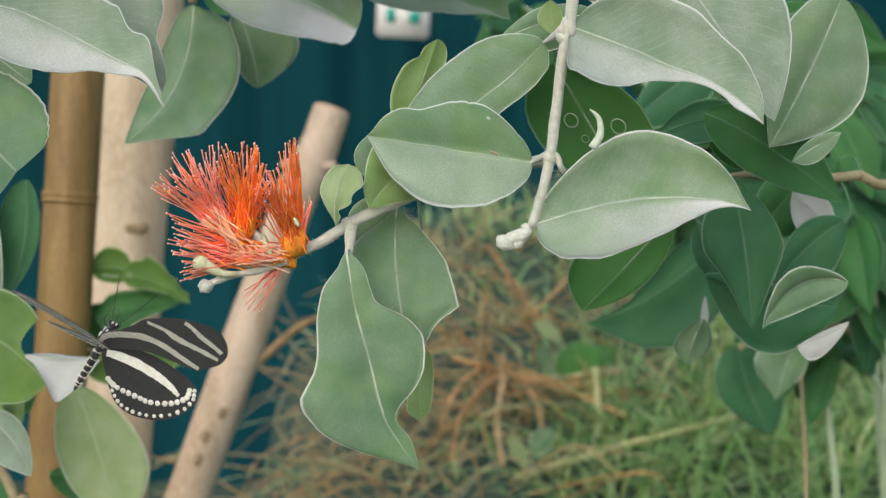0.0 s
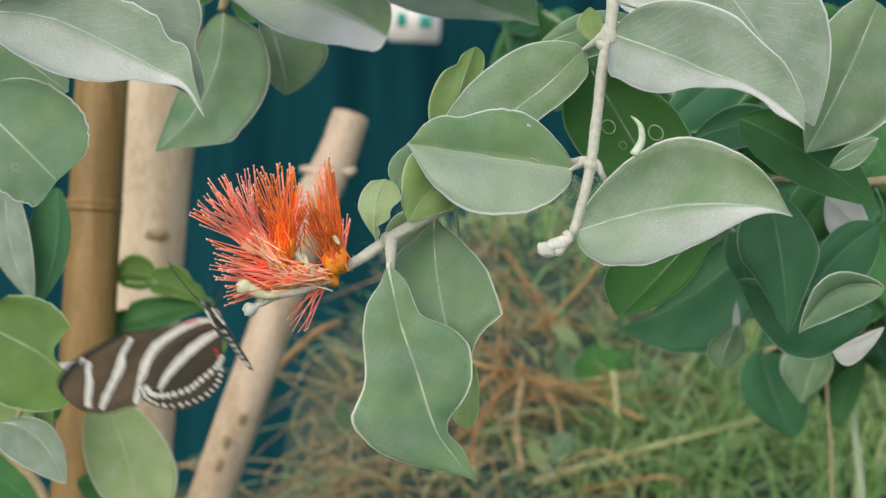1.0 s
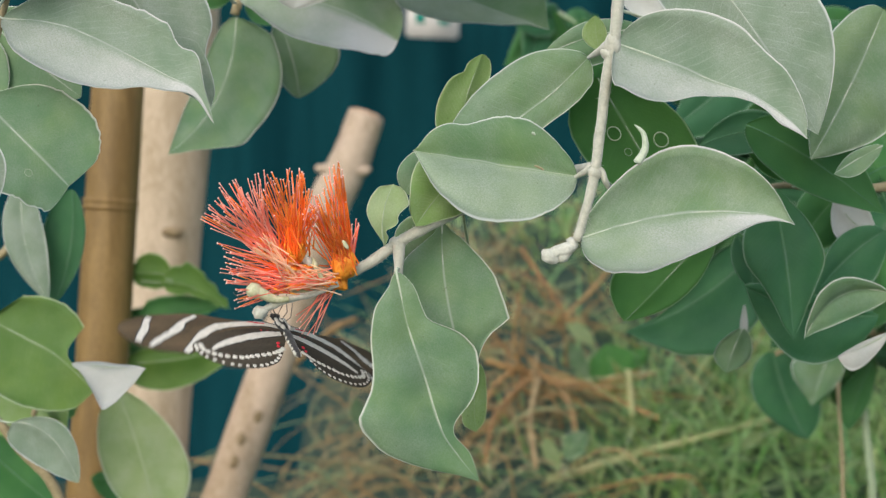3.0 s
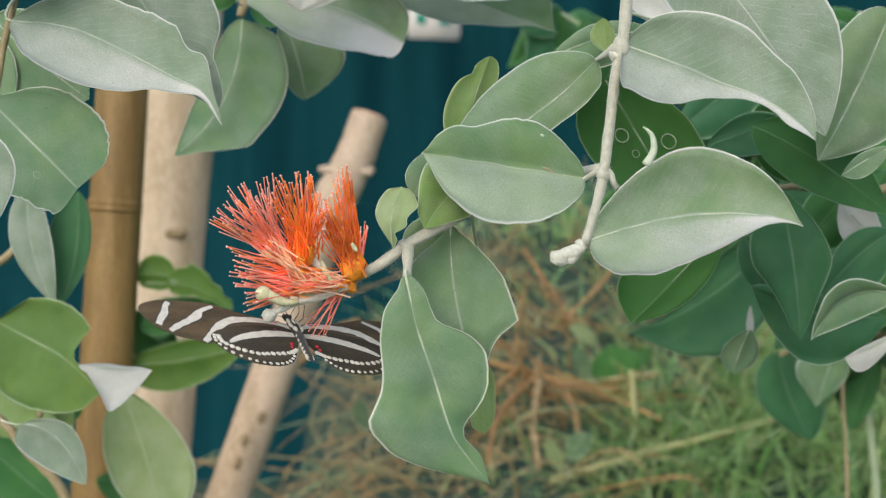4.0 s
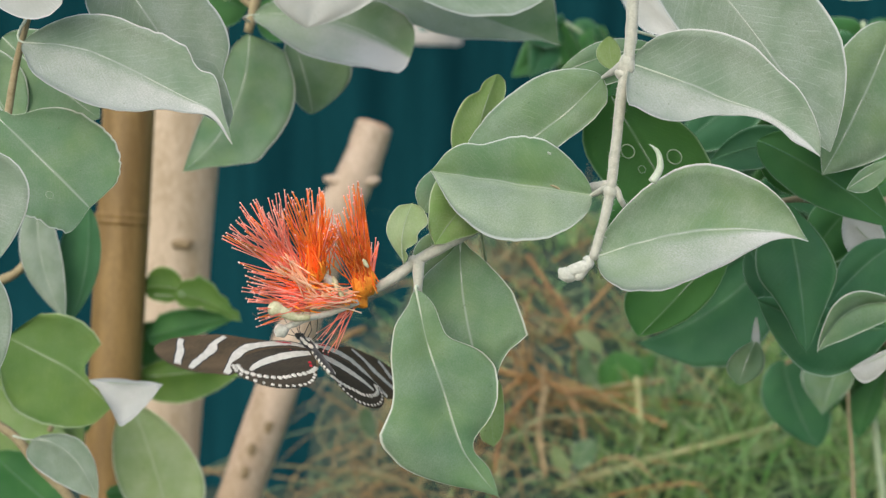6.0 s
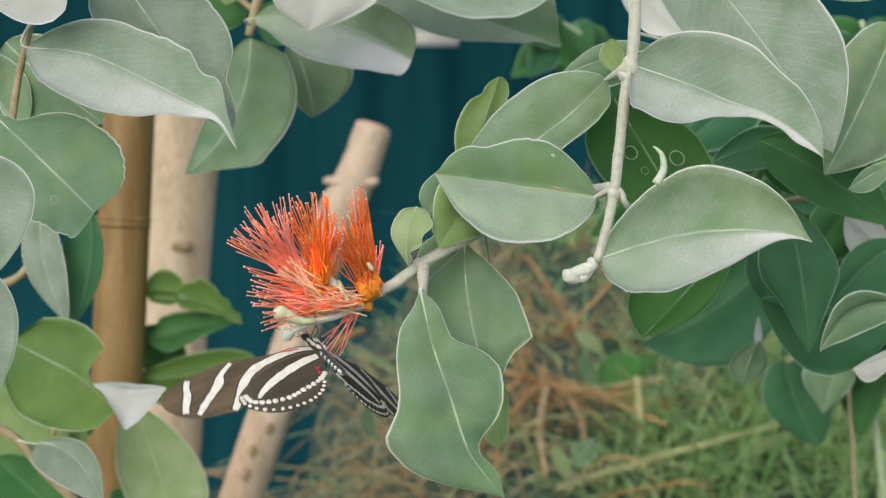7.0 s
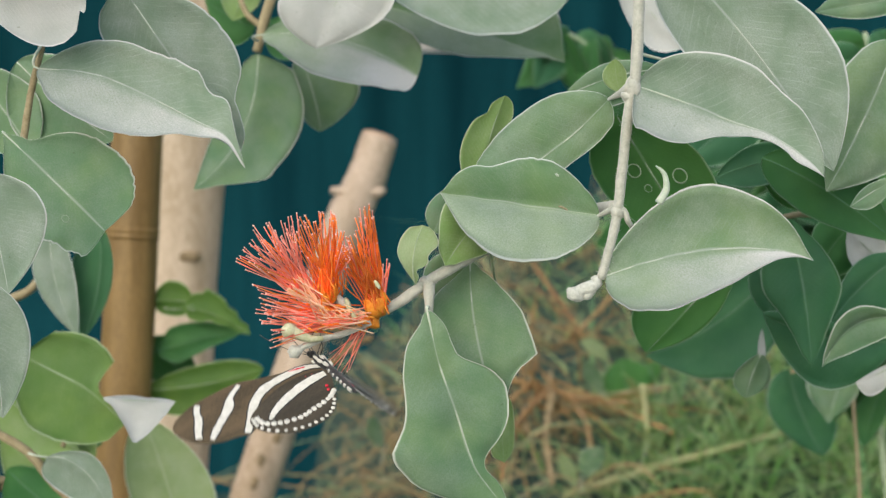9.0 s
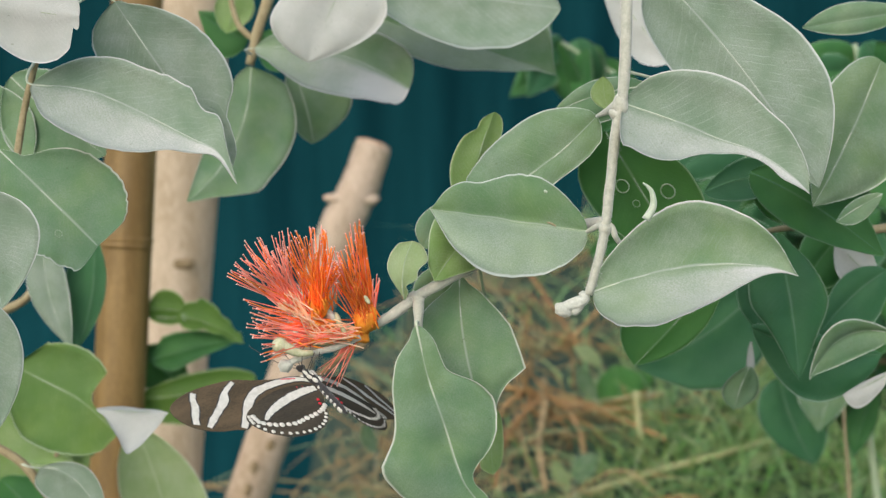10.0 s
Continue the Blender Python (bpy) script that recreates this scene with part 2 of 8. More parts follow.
def leaf(parent, material, base, mid, tip, left, right, pl=0.45, pr=0.45, kb=0.6, kt=0.9, pillow=0.10, wave=0.0, bites=(), profile=None, blunt=False, ragged=0.0, rows=30, cols=6, rib=0.00028, stalk=None, name="leaf", label=""):
    """A leaf blade: midrib from base by mid (the bend, or several points) to tip, its two halves reaching out by the vectors left and right where they are
    widest (at pl, pr along the midrib); kb, kt round or draw out its base and tip; bites are (place, half, depth, breadth)."""
    b, t = Vector(base), Vector(tip)
    bends = [Vector(q) for q in (mid if isinstance(mid[0], tuple) else (mid,))]
    halves = (Vector(left), pl), (Vector(right), pr)
    seed = b.x * 700 + t.z * 300
    thick = 0.00028

    through_points = [2 * b - bends[0], b, *bends, t, 2 * t - bends[-1]]

    def spine(u):
        if len(bends) == 1:
            return b * (1 - u) ** 2 + bends[0] * 2 * u * (1 - u) + t * u * u
        x = u * (len(bends) + 1)
        i = min(int(x), len(bends))
        f = x - i
        p0, p1, p2, p3 = through_points[i:i + 4]
        return 0.5 * (2 * p1 + (p2 - p0) * f + (2 * p0 - 5 * p1 + 4 * p2 - p3) * f * f + (3 * p1 - p0 - 3 * p2 + p3) * f ** 3)

    def breadth(u, p, h):
        if profile:
            # breadths at even steps along the midrib, in shares of the widest
            w = profile[h]
            x = u * (len(w) - 1)
            i = min(int(x), len(w) - 2)
            f = x - i
            w0, w1, w2, w3 = w[max(i - 1, 0)], w[i], w[i + 1], w[min(i + 2, len(w) - 1)]
            if i == 0:
                return (w2 * math.sqrt(f) if w1 == 0 else w1 + (w2 - w1) * f) * (1 + 0.015 * noise.noise(Vector((u * 26, h * 9, seed))))
            if blunt and i == len(w) - 2:
                return w1 * math.sqrt(max(1 - f * f, 0.0))
            q = 0.5 * (2 * w1 + (w2 - w0) * f + (2 * w0 - 5 * w1 + 4 * w2 - w3) * f * f + (3 * w1 - w0 - 3 * w2 + w3) * f ** 3)
            return max(q, 0.0) * (1 + 0.015 * noise.noise(Vector((u * 26, h * 9, seed))))
        a = math.log(0.5) / math.log(p)
        b0, t0 = kb[h] if isinstance(kb, tuple) else kb, kt[h] if isinstance(kt, tuple) else kt
        k = b0 + (t0 - b0) * u
        w = max(math.sin(math.pi * min(max(u, 0.0), 1.0) ** a), 0.0) ** k
        for place, half, depth, wide in bites:
            if half == h:
                w *= 1 - depth * math.exp(-((u - place) / wide) ** 2)
        return w * (1 + 0.018 * noise.noise(Vector((u * 26, h * 9, seed))))

    bm = bmesh.new()
    uvl = bm.loops.layers.uv.new("UVMap")
    grid, uvs = [], {}
    for i in range(rows + 1):
        u = 0.5 - 0.5 * math.cos(math.pi * i / rows)
        way = (spine(min(u + 0.01, 1)) - spine(max(u - 0.01, 0))).normalized()
        row = []
        for j in range(-cols, cols + 1):
            h = 0 if j < 0 else 1
            vec, p = halves[h]
            s = abs(j) / cols
            up = way.cross(vec).normalized() * (1 if h else -1)
            w = breadth(u, p, h)
            if ragged:
                w *= 1 - ragged * max(0.0, noise.noise(Vector((u * 34, h * 5 + 2, seed))) + 0.35 * noise.noise(Vector((u * 90, h * 5, seed))))
            q = spine(u) + vec * w * s + up * vec.length * (pillow * math.sin(math.pi * s) * w + wave * s * s * math.sin(u * 11 + 3 * h + seed) * w)
            q += up * 0.0007 * noise.noise(q * 130)
            row.append((q, up))
            uvs[(i, j + cols)] = (u, 0.5 + 0.5 * j / cols)
        grid.append(row)
    sheets = []
    for side in (1, -1):
        sheets.append([[bm.verts.new(q + up * side * thick / 2) for q, up in row] for row in grid])
    for s, sheet in enumerate(sheets):
        for i in range(rows):
            for j in range(2 * cols):
                ids = ((i, j), (i, j + 1), (i + 1, j + 1), (i + 1, j))
                if s:
                    ids = ids[::-1]
                f = bm.faces.new([sheet[a][c] for a, c in ids])
                for loop, key in zip(f.loops, ids):
                    loop[uvl].uv = uvs[key]
    for j in (0, 2 * cols):
        for i in range(rows):
            f = bm.faces.new((sheets[0][i][j], sheets[0][i + 1][j], sheets[1][i + 1][j], sheets[1][i][j]))
            for loop in f.loops:
                loop[uvl].uv = (i / rows, j / (2 * cols))
    blade = part(name, bm, material, parent, label)
    if rib:
        bm = bmesh.new()
        pts = [spine(k / 14) for k in range(15)]
        rad = [rib * (1.0 - 0.75 * k / 14) for k in range(15)]
        if stalk is not None:
            s = Vector(stalk)
            lead = (spine(0.05) - b).normalized() * (b - s).length * 0.4
            bow = [s * (1 - k) ** 2 + (b - lead) * 2 * k * (1 - k) + b * k * k for k in (0, 0.25, 0.5, 0.75)]
            pts = bow + pts
            rad = [rib * 1.9, rib * 1.7, rib * 1.5, rib * 1.3] + rad
        tube(bm, pts, rad, 7)
        part("midrib", bm, RIB_PALE if material in (SAGE, DOWNY, SILVER, SILVER_LIT, DOWNY_LIT) else RIB_DARK if material in (DEEP, TEAL) else RIB, blade)
    return blade


def ring(centre, normal, radius):
    """A thin raised ring, as of a healed scar."""
    c, n = Vector(centre), Vector(normal).normalized()
    x = n.orthogonal().normalized()
    y = n.cross(x)
    pts = [c + x * math.cos(a) * radius * 0.85 + y * math.sin(a) * radius for a in [k * math.pi / 8 for k in range(17)]]
    return tube(bmesh.new(), pts, (radius * 0.09, radius * 0.09), 5)


# ---- ground: one sheet with a planted bank ----
def bank_edge(y):
    return 0.078 - 0.295 * (y + 0.07)


def bank(x, y):
    side = max(0.0, 1 - math.exp(-max(x - bank_edge(y), 0.0) / 0.06))
    front = min(max((y - 0.95) / 0.45, 0), 1)
    front = 0.84 * front * front * (3 - 2 * front)
    inner = min(max((x - bank_edge(y) - 0.20) / 0.18, 0), 1)
    rise = min(max((y - 1.25) / 0.75, 0), 1) * (0.07 + 0.17 * inner * inner * (3 - 2 * inner))
    back = 1 - min(max((y - 2.3) / 0.8, 0), 1)
    out = 1 - min(max((x - 1.6) / 0.8, 0), 1)
    z = (front + rise) * side * back * back * (3 - 2 * back) * out
    return z - 0.4 * (1 - min(z / 0.3, 1.0)) + 0.02 * noise.noise(Vector((x * 6, y * 6, 0))) * (1 if z > 0.05 else 0.2)


SOIL = plain("soil_and_litter", (0.022, 0.050, 0.044), (0.062, 0.096, 0.062), 14.0, 0.95, 0.8, 0.01, fine=160.0)


def build_ground():
    xs = [-400, -60, -12, -5, -3, -2, -1.4, -1.0] + [-0.8 + 0.05 * k for k in range(61)] + [2.4, 3, 4, 6, 12, 60, 400]
    ys = [-400, -60, -10, -3, -1, 0, 0.5] + [0.8 + 0.05 * k for k in range(51)] + [3.6, 4.2, 5, 6, 8, 14, 60, 400]
    verts = [(x, y, bank(x, y)) for y in ys for x in xs]
    n = len(xs)
    faces = [(j * n + i, j * n + i + 1, (j + 1) * n + i + 1, (j + 1) * n + i) for j in range(len(ys) - 1) for i in range(n - 1)]
    mesh = bpy.data.meshes.new("ground")
    mesh.from_pydata(verts, [], faces)
    mesh.materials.append(SOIL)
    mesh.polygons.foreach_set("use_smooth", [True] * len(faces))
    tagged(new("ground", mesh), "dark soil bank with leaf litter under the plants", "ground", kind="structure")


build_ground()

# ---- dark blue-green curtain wall behind, with its sign ----
CURTAIN = plain("dark_teal_sheet", (0.003, 0.032, 0.041), (0.005, 0.044, 0.055), 3.0, 0.85, 0.25, 0.004, stretch=(6, 6, 0.6), fine=60.0, spec=0.03)


def build_curtain():
    a, b = Vector((-6.5, 4.95, 0)), Vector((5.0, 6.15, 0))
    way = (b - a).normalized()
    out = Vector((way.y, -way.x, 0))
    n = 460
    verts, faces = [], []
    for side in (0, 0.012):
        for k in range(n + 1):
            s = (b - a).length * k / n
            fold = 0.035 * math.sin(s * 17 + 1.3 * math.sin(s * 2.1)) + 0.02 * noise.noise(Vector((s * 5, 0, 0)))
            p = a + way * s + out * (fold - side)
            for z in (-0.4, 1.0, 2.4, 4.0):
                q = p + out * 0.01 * noise.noise(Vector((s * 3, z, 2)))
                verts.append((q.x, q.y, z))
    m = (n + 1) * 4
    for o in (0, m):
        for k in range(n):
            for j in range(3):
                i = o + k * 4 + j
                faces.append((i, i + 4, i + 5, i + 1))
    for k in range(n):
        for j in (0, 3):
            i = k * 4 + j
            faces.append((i, i + 4, i + 4 + m, i + m))
    mesh = bpy.data.meshes.new("wall_north")
    mesh.from_pydata(verts, [], faces)
    mesh.materials.append(CURTAIN)
    mesh.polygons.foreach_set("use_smooth", [True] * len(faces))
    tagged(new("wall_north", mesh), "dark teal hanging plastic sheet wall with soft folds", "wall", kind="structure")


build_curtain()


def box(bm, centre, x, y, z, sx, sy, sz, bevel=0.0, slot=0):
    made = bmesh.ops.create_cube(bm, size=1)["verts"]
    x, y, z = Vector(x), Vector(y), Vector(z)
    for v in made:
        v.co = Vector(centre) + x * v.co.x * sx + y * v.co.y * sy + z * v.co.z * sz
    if bevel:
        edges = list({e for v in made for e in v.link_edges})
        bmesh.ops.bevel(bm, geom=edges, offset=bevel, segments=3, affect="EDGES")
    return bm


SIGN_WHITE = plain("sign_plate", (0.62, 0.60, 0.58), (0.70, 0.68, 0.66), 20.0, 0.35, 0.05, 0.0005, fine=300.0)
SIGN_GREEN = plain("sign_green", (0.0, 0.22, 0.17), (0.0, 0.26, 0.20), 20.0, 0.4, 0.05, 0.0005, fine=300.0)


def build_sign():
    c = Vector((-0.7699, 5.1324, 1.5681))
    x = (Vector((-0.6710, 5.1474, 1.5641)) - Vector((-0.8687, 5.1174, 1.5722))).normalized()
    z = (Vector((-0.7686, 5.1379, 1.6104)) - Vector((-0.7711, 5.1269, 1.5259))).normalized()
    y = x.cross(z)
    k = 5.2 / 2444
    sign = thing("exit_sign", c, "white rounded sign plate with green squares on the sheet wall", "sign")
    part("plate", box(bmesh.new(), c, x, z, y, 94 * k, 98 * k, 0.02, 0.009), SIGN_WHITE, sign)
    face = y * -0.0125 if y.dot(Vector((0, 1, 0))) > 0 else y * 0.0125
    for dx, dz, w, h in ((-22, -12, 16, 25), (20, -14, 20, 22), (-22, 26, 16, 22), (20, 26, 20, 20)):
        part("green_field", box(bmesh.new(), c + x * dx * k + z * dz * k + face, x, z, y, w * k, h * k, 0.004, 0.001), SIGN_GREEN, sign)
    part("bracket", box(bmesh.new(), c - face * 6, x, z, y, 0.03, 0.03, 0.12, 0.003), SIGN_WHITE, sign)


build_sign()

# ---- poles ----
BAMBOO = plain("bamboo_skin", (0.155, 0.092, 0.027), (0.265, 0.168, 0.058), 40.0, 0.5, 0.3, 0.0008, stretch=(3, 3, 0.25), fine=500.0)
PALE_WOOD = plain("peeled_pale_wood", (0.36, 0.275, 0.175), (0.61, 0.495, 0.375), 15.0, 0.75, 0.5, 0.0015, stretch=(2, 2, 0.3), fine=300.0)
STICK_WOOD = plain("tan_peeled_wood", (0.325, 0.24, 0.155), (0.60, 0.475, 0.37), 13.0, 0.75, 0.5, 0.0015, stretch=(2, 2, 0.4), fine=300.0)
KNOT_WOOD = plain("dark_knot_wood", (0.19, 0.135, 0.07), (0.31, 0.235, 0.14), 120.0, 0.85, 0.5, 0.001, fine=500.0)
CUT_WOOD = plain("weathered_cut_wood", (0.34, 0.18, 0.09), (0.62, 0.46, 0.34), 60.0, 0.8, 0.5, 0.001, fine=400.0)


def straight(top, low, ground=0.0, steps=24, wander=0.004, over=0.0):
    """Points along the line through two places, from the ground up to the first (or past it)."""
    top, low = Vector(top), Vector(low)
    way = (top - low).normalized()
    foot = low - way * ((low.z - ground) / way.z)
    end = top + way * over
    side = way.orthogonal().normalized()
    return [foot.lerp(end, k / steps) + side * wander * noise.noise(foot.lerp(end, k / steps) * 4) for k in range(steps + 1)]


def build_bamboo():
    pts = straight((-0.2674, 0.7913, 1.2939), (-0.2769, 0.7601, 1.0564), -0.4, 60, 0.003, 0.5)
    pole = thing("bamboo_pole", pts[0], "upright brown bamboo pole with a joint ring", "pole")
    r = 47 * 0.90 / 2444
    joint = Vector((-0.2698, 0.7833, 1.2333))
    part("culm", tube(bmesh.new(), pts, [r * 1.06 - r * 0.1 * k / 60 for k in range(61)], 20, 0.02), BAMBOO, pole)
    way = (pts[-1] - pts[0]).normalized()
    for step in (-0.62, -0.31, 0.0, 0.30):
        c = joint + way * step
        ringpts = [c + way * h for h in (-0.004, -0.0022, -0.0008, 0.0008, 0.0022, 0.004)]
        part("joint", tube(bmesh.new(), ringpts, [r * 1.0, r * 1.05, r * 1.0, r * 1.02, r * 1.06, r * 1.0], 20), BAMBOO, pole)


build_bamboo()


def build_post():
    pts = straight((-0.3672, 1.1730, 1.2947), (-0.3833, 1.1364, 1.0223), -0.4, 40, 0.006, 0.6)
    post = thing("wooden_post", pts[0], "pale peeled tree trunk post with a dark knot", "post")
    r = 72 * 1.29 / 2444
    part("trunk", tube(bmesh.new(), pts, (r * 1.12, r * 0.95), 22, 0.05), PALE_WOOD, post)
    c = Vector((-0.3555, 1.1248, 1.1761))
    part("knot", lump(bmesh.new(), c, (1, 0.1, 0), 0.024, 0.0055, 0.4), KNOT_WOOD, post, "dark oval knot")


build_post()


def build_stick():
    top, bend, low = Vector((-0.1885, 1.2000, 1.2820)), Vector((-0.2182, 1.1858, 1.2060)), Vector((-0.3065, 1.1392, 0.9440))
    way = (bend - low).normalized()
    foot = low - way * ((low.z + 0.4) / way.z)
    pts = [foot.lerp(bend, k / 30) for k in range(30)] + smooth_path([bend, bend.lerp(top, 0.5) + Vector((0.003, 0, 0)), top], 6)
    n = len(pts)
    k = 1.29 / 2444
    stick = thing("cut_branch", foot, "leaning pale peeled branch with a sawn end", "branch")
    part("limb", tube(bmesh.new(), pts, [(48 - 15 * i / (n - 1)) * k for i in range(n)], 18, 0.10), STICK_WOOD, stick)
    end = (pts[-1] - pts[-2]).normalized()
    part("sawn_end", tube(bmesh.new(), [top - end * 0.001, top + end * 0.0015, top + end * 0.003], [33 * k, 30 * k, 20 * k], 18, 0.1), CUT_WOOD, stick)
    part("stub", tube(bmesh.new(), [Vector((-0.2101, 1.1795, 1.2266)), Vector((-0.2216, 1.1784, 1.2328)), Vector((-0.2320, 1.1768, 1.2328))], (13 * k, 5 * k), 8, 0.2), STICK_WOOD, stick)
    part("stub", tube(bmesh.new(), [Vector((-0.1957, 1.1825, 1.2329)), Vector((-0.1854, 1.1838, 1.2303)), Vector((-0.1813, 1.1849, 1.2339))], (12 * k, 5 * k), 8, 0.2), STICK_WOOD, stick)
    for q in (Vector((-0.2867, 1.1123, 0.9897)), Vector((-0.2923, 1.1089, 0.9694)), Vector((-0.2719, 1.1172, 1.0102))):
        part("knot", lump(bmesh.new(), q, (0.2, 0.1, 1), 0.012, 0.004, 0.4), KNOT_WOOD, stick)


build_stick()

# ---- leaves on their branches ----

branch = thing("shrub_branch", (0.0671, 0.3506, 1.3465), "downy grey-green shrub branch with large leathery leaves", "branch")
part("stem", tube(bmesh.new(), smooth_path([(0.0697, 0.3527, 1.3598), (0.0692, 0.3497, 1.3365), (0.0682, 0.3483, 1.3265), (0.0667, 0.3470, 1.3182), (0.0648, 0.3445, 1.2999), (0.0636, 0.3428, 1.2882), (0.0615, 0.3412, 1.2782), (0.0587, 0.3395, 1.2682)], 6), (0.00188, 0.00130), 10, 0.15), STEM, branch)
bm = bmesh.new()
lump(bm, (0.0535, 0.3383, 1.2652), (0.0066, 0.0014, 0.0033), 0.00934, 0.00184, 0.3)
lump(bm, (0.0510, 0.3378, 1.2637), (0.0033, 0.0003, -0.0017), 0.00593, 0.00218, 0.3)
lump(bm, (0.0554, 0.3387, 1.2657), (0.0046, 0.0009, 0.0017), 0.00717, 0.00218, 0.3)
lump(bm, (0.0551, 0.3384, 1.2637), (0.0026, 0.0006, 0.0017), 0.00467, 0.00151, 0.3)
lump(bm, (0.0575, 0.3393, 1.2676), (0.0017, 0.0000, -0.0020), 0.00413, 0.00151, 0.3)
part("bud", bm, BUD, branch, "white felted closed bud")
bm = bmesh.new()
lump(bm, (0.0680, 0.3482, 1.3261), (0.0006, -0.0004, -0.0042), 0.00657, 0.00235, 0.3)
lump(bm, (0.0663, 0.3476, 1.3232), (0.0023, 0.0002, -0.0013), 0.00421, 0.00151, 0.3)
part("node", bm, STEM, branch)
bm = bmesh.new()
lump(bm, (0.0636, 0.3428, 1.2882), (0.0007, -0.0002, -0.0027), 0.00478, 0.00201, 0.3)
part("node", bm, STEM, branch)
leaf(branch, SILVER_LIT, (0.0691, 0.3485, 1.3265), ((0.0829, 0.3505, 1.3216), (0.0972, 0.3525, 1.3156), (0.1080, 0.3528, 1.3119), (0.1178, 0.3513, 1.3059)), (0.1253, 0.3498, 1.2987), (0.0065, 0.0032, 0.0173), (-0.0044, -0.0134, -0.0116), profile=((0.0, 0.48, 0.65, 0.77, 0.85, 0.91, 0.96, 0.99, 1.0, 0.99, 0.94, 0.87, 0.8, 0.74, 0.69, 0.66, 0.63, 0.57, 0.5, 0.43, 0.35, 0.23, 0.0), (0.0, 0.85, 0.93, 0.98, 1.0, 0.97, 0.86, 0.66, 0.5, 0.37, 0.29, 0.23, 0.19, 0.16, 0.13, 0.12, 0.13, 0.17, 0.18, 0.15, 0.11, 0.05, 0.0)), rows=44, stalk=(0.0664, 0.3480, 1.3258))
leaf(branch, SILVER, (0.0800, 0.3747, 1.3666), (0.1108, 0.3760, 1.3356), (0.1302, 0.3688, 1.2993), (0.0192, 0.0002, 0.0105), (-0.0160, -0.0015, -0.0084), 0.52, 0.35, 0.6, 0.9, stalk=(0.0705, 0.3599, 1.3755))
leaf(branch, DOWNY, (0.0601, 0.3629, 1.3224), (0.0415, 0.3712, 1.3020), (0.0184, 0.3706, 1.2934), (-0.0093, 0.0057, 0.0131), (0.0046, -0.0024, -0.0065), profile=((0.0, 0.34, 0.52, 0.66, 0.77, 0.86, 0.92, 0.97, 0.99, 1.0, 1.0, 1.0, 0.98, 0.95, 0.91, 0.86, 0.79, 0.72, 0.62, 0.49, 0.0), (0.0, 0.76, 0.87, 0.92, 0.92, 0.91, 0.9, 0.87, 0.86, 0.88, 0.91, 0.94, 0.98, 1.0, 1.0, 0.99, 0.96, 0.91, 0.81, 0.56, 0.0)), rows=40)
leaf(branch, FRESH, (0.0162, 0.3746, 1.2919), (0.0186, 0.3769, 1.3073), (0.0249, 0.3799, 1.3237), (-0.0076, -0.0028, 0.0032), (0.0064, 0.0035, 0.0039), 0.42, 0.6, 0.55, 0.8, bites=((0.8, 0, 0.35, 0.06),))
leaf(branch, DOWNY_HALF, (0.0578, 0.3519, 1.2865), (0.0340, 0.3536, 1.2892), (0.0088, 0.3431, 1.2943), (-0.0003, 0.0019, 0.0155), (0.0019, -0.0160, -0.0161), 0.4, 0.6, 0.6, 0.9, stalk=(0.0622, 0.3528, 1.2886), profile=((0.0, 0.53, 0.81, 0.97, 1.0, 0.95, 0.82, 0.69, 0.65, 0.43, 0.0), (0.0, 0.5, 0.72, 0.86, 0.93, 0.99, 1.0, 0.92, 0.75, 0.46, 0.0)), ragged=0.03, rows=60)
leaf(branch, DOWNY_LIT, (0.0603, 0.3399, 1.2692), (0.0981, 0.3536, 1.2820), (0.1221, 0.3461, 1.2739), (-0.0025, 0.0001, 0.0200), (-0.0022, -0.0224, -0.0132), 0.4, 0.3, 0.6, 0.9, stalk=(0.0584, 0.3394, 1.2679), profile=((0.0, 0.52, 0.76, 0.91, 1.0, 0.99, 0.92, 0.81, 0.67, 0.43, 0.0), (0.0, 0.71, 0.94, 1.0, 0.94, 0.79, 0.62, 0.38, 0.19, 0.05, 0.0)))
leaf(branch, LUSH, (0.0614, 0.3970, 1.3165), (0.0720, 0.3964, 1.2988), (0.0912, 0.3956, 1.2680), (0.0209, 0.0012, -0.0004), (-0.0164, -0.0034, -0.0062), 0.42, 0.42, 0.6, 0.8)


def down(parent, line, radius, count, seed, longest=0.0009):
    """Fine pale hairs standing on a stem along the line."""
    rnd = random.Random(seed)
    pts = smooth_path(line, 6)
    bm = bmesh.new()
    for k in range(count):
        x = rnd.random() * (len(pts) - 1.001)
        p, q = pts[int(x)], pts[int(x) + 1]
        way = (q - p).normalized()
        out = way.orthogonal().normalized()
        out.rotate(Matrix.Rotation(rnd.uniform(0, 6.283), 3, way))
        c = p.lerp(q, x % 1) + out * radius * 0.9
        tip = c + (out + way * rnd.uniform(-0.5, 0.5) + Vector((rnd.gauss(0, 0.2), 0, rnd.gauss(0, 0.2)))) * rnd.uniform(0.35, 1.0) * longest
        tube(bm, [c, c.lerp(tip, 0.6), tip], [0.00005, 0.00004, 0.00001], 3)
    tagged(part("down", bm, BUD, parent, "fine pale hairs on the stem"), kind="stuff")


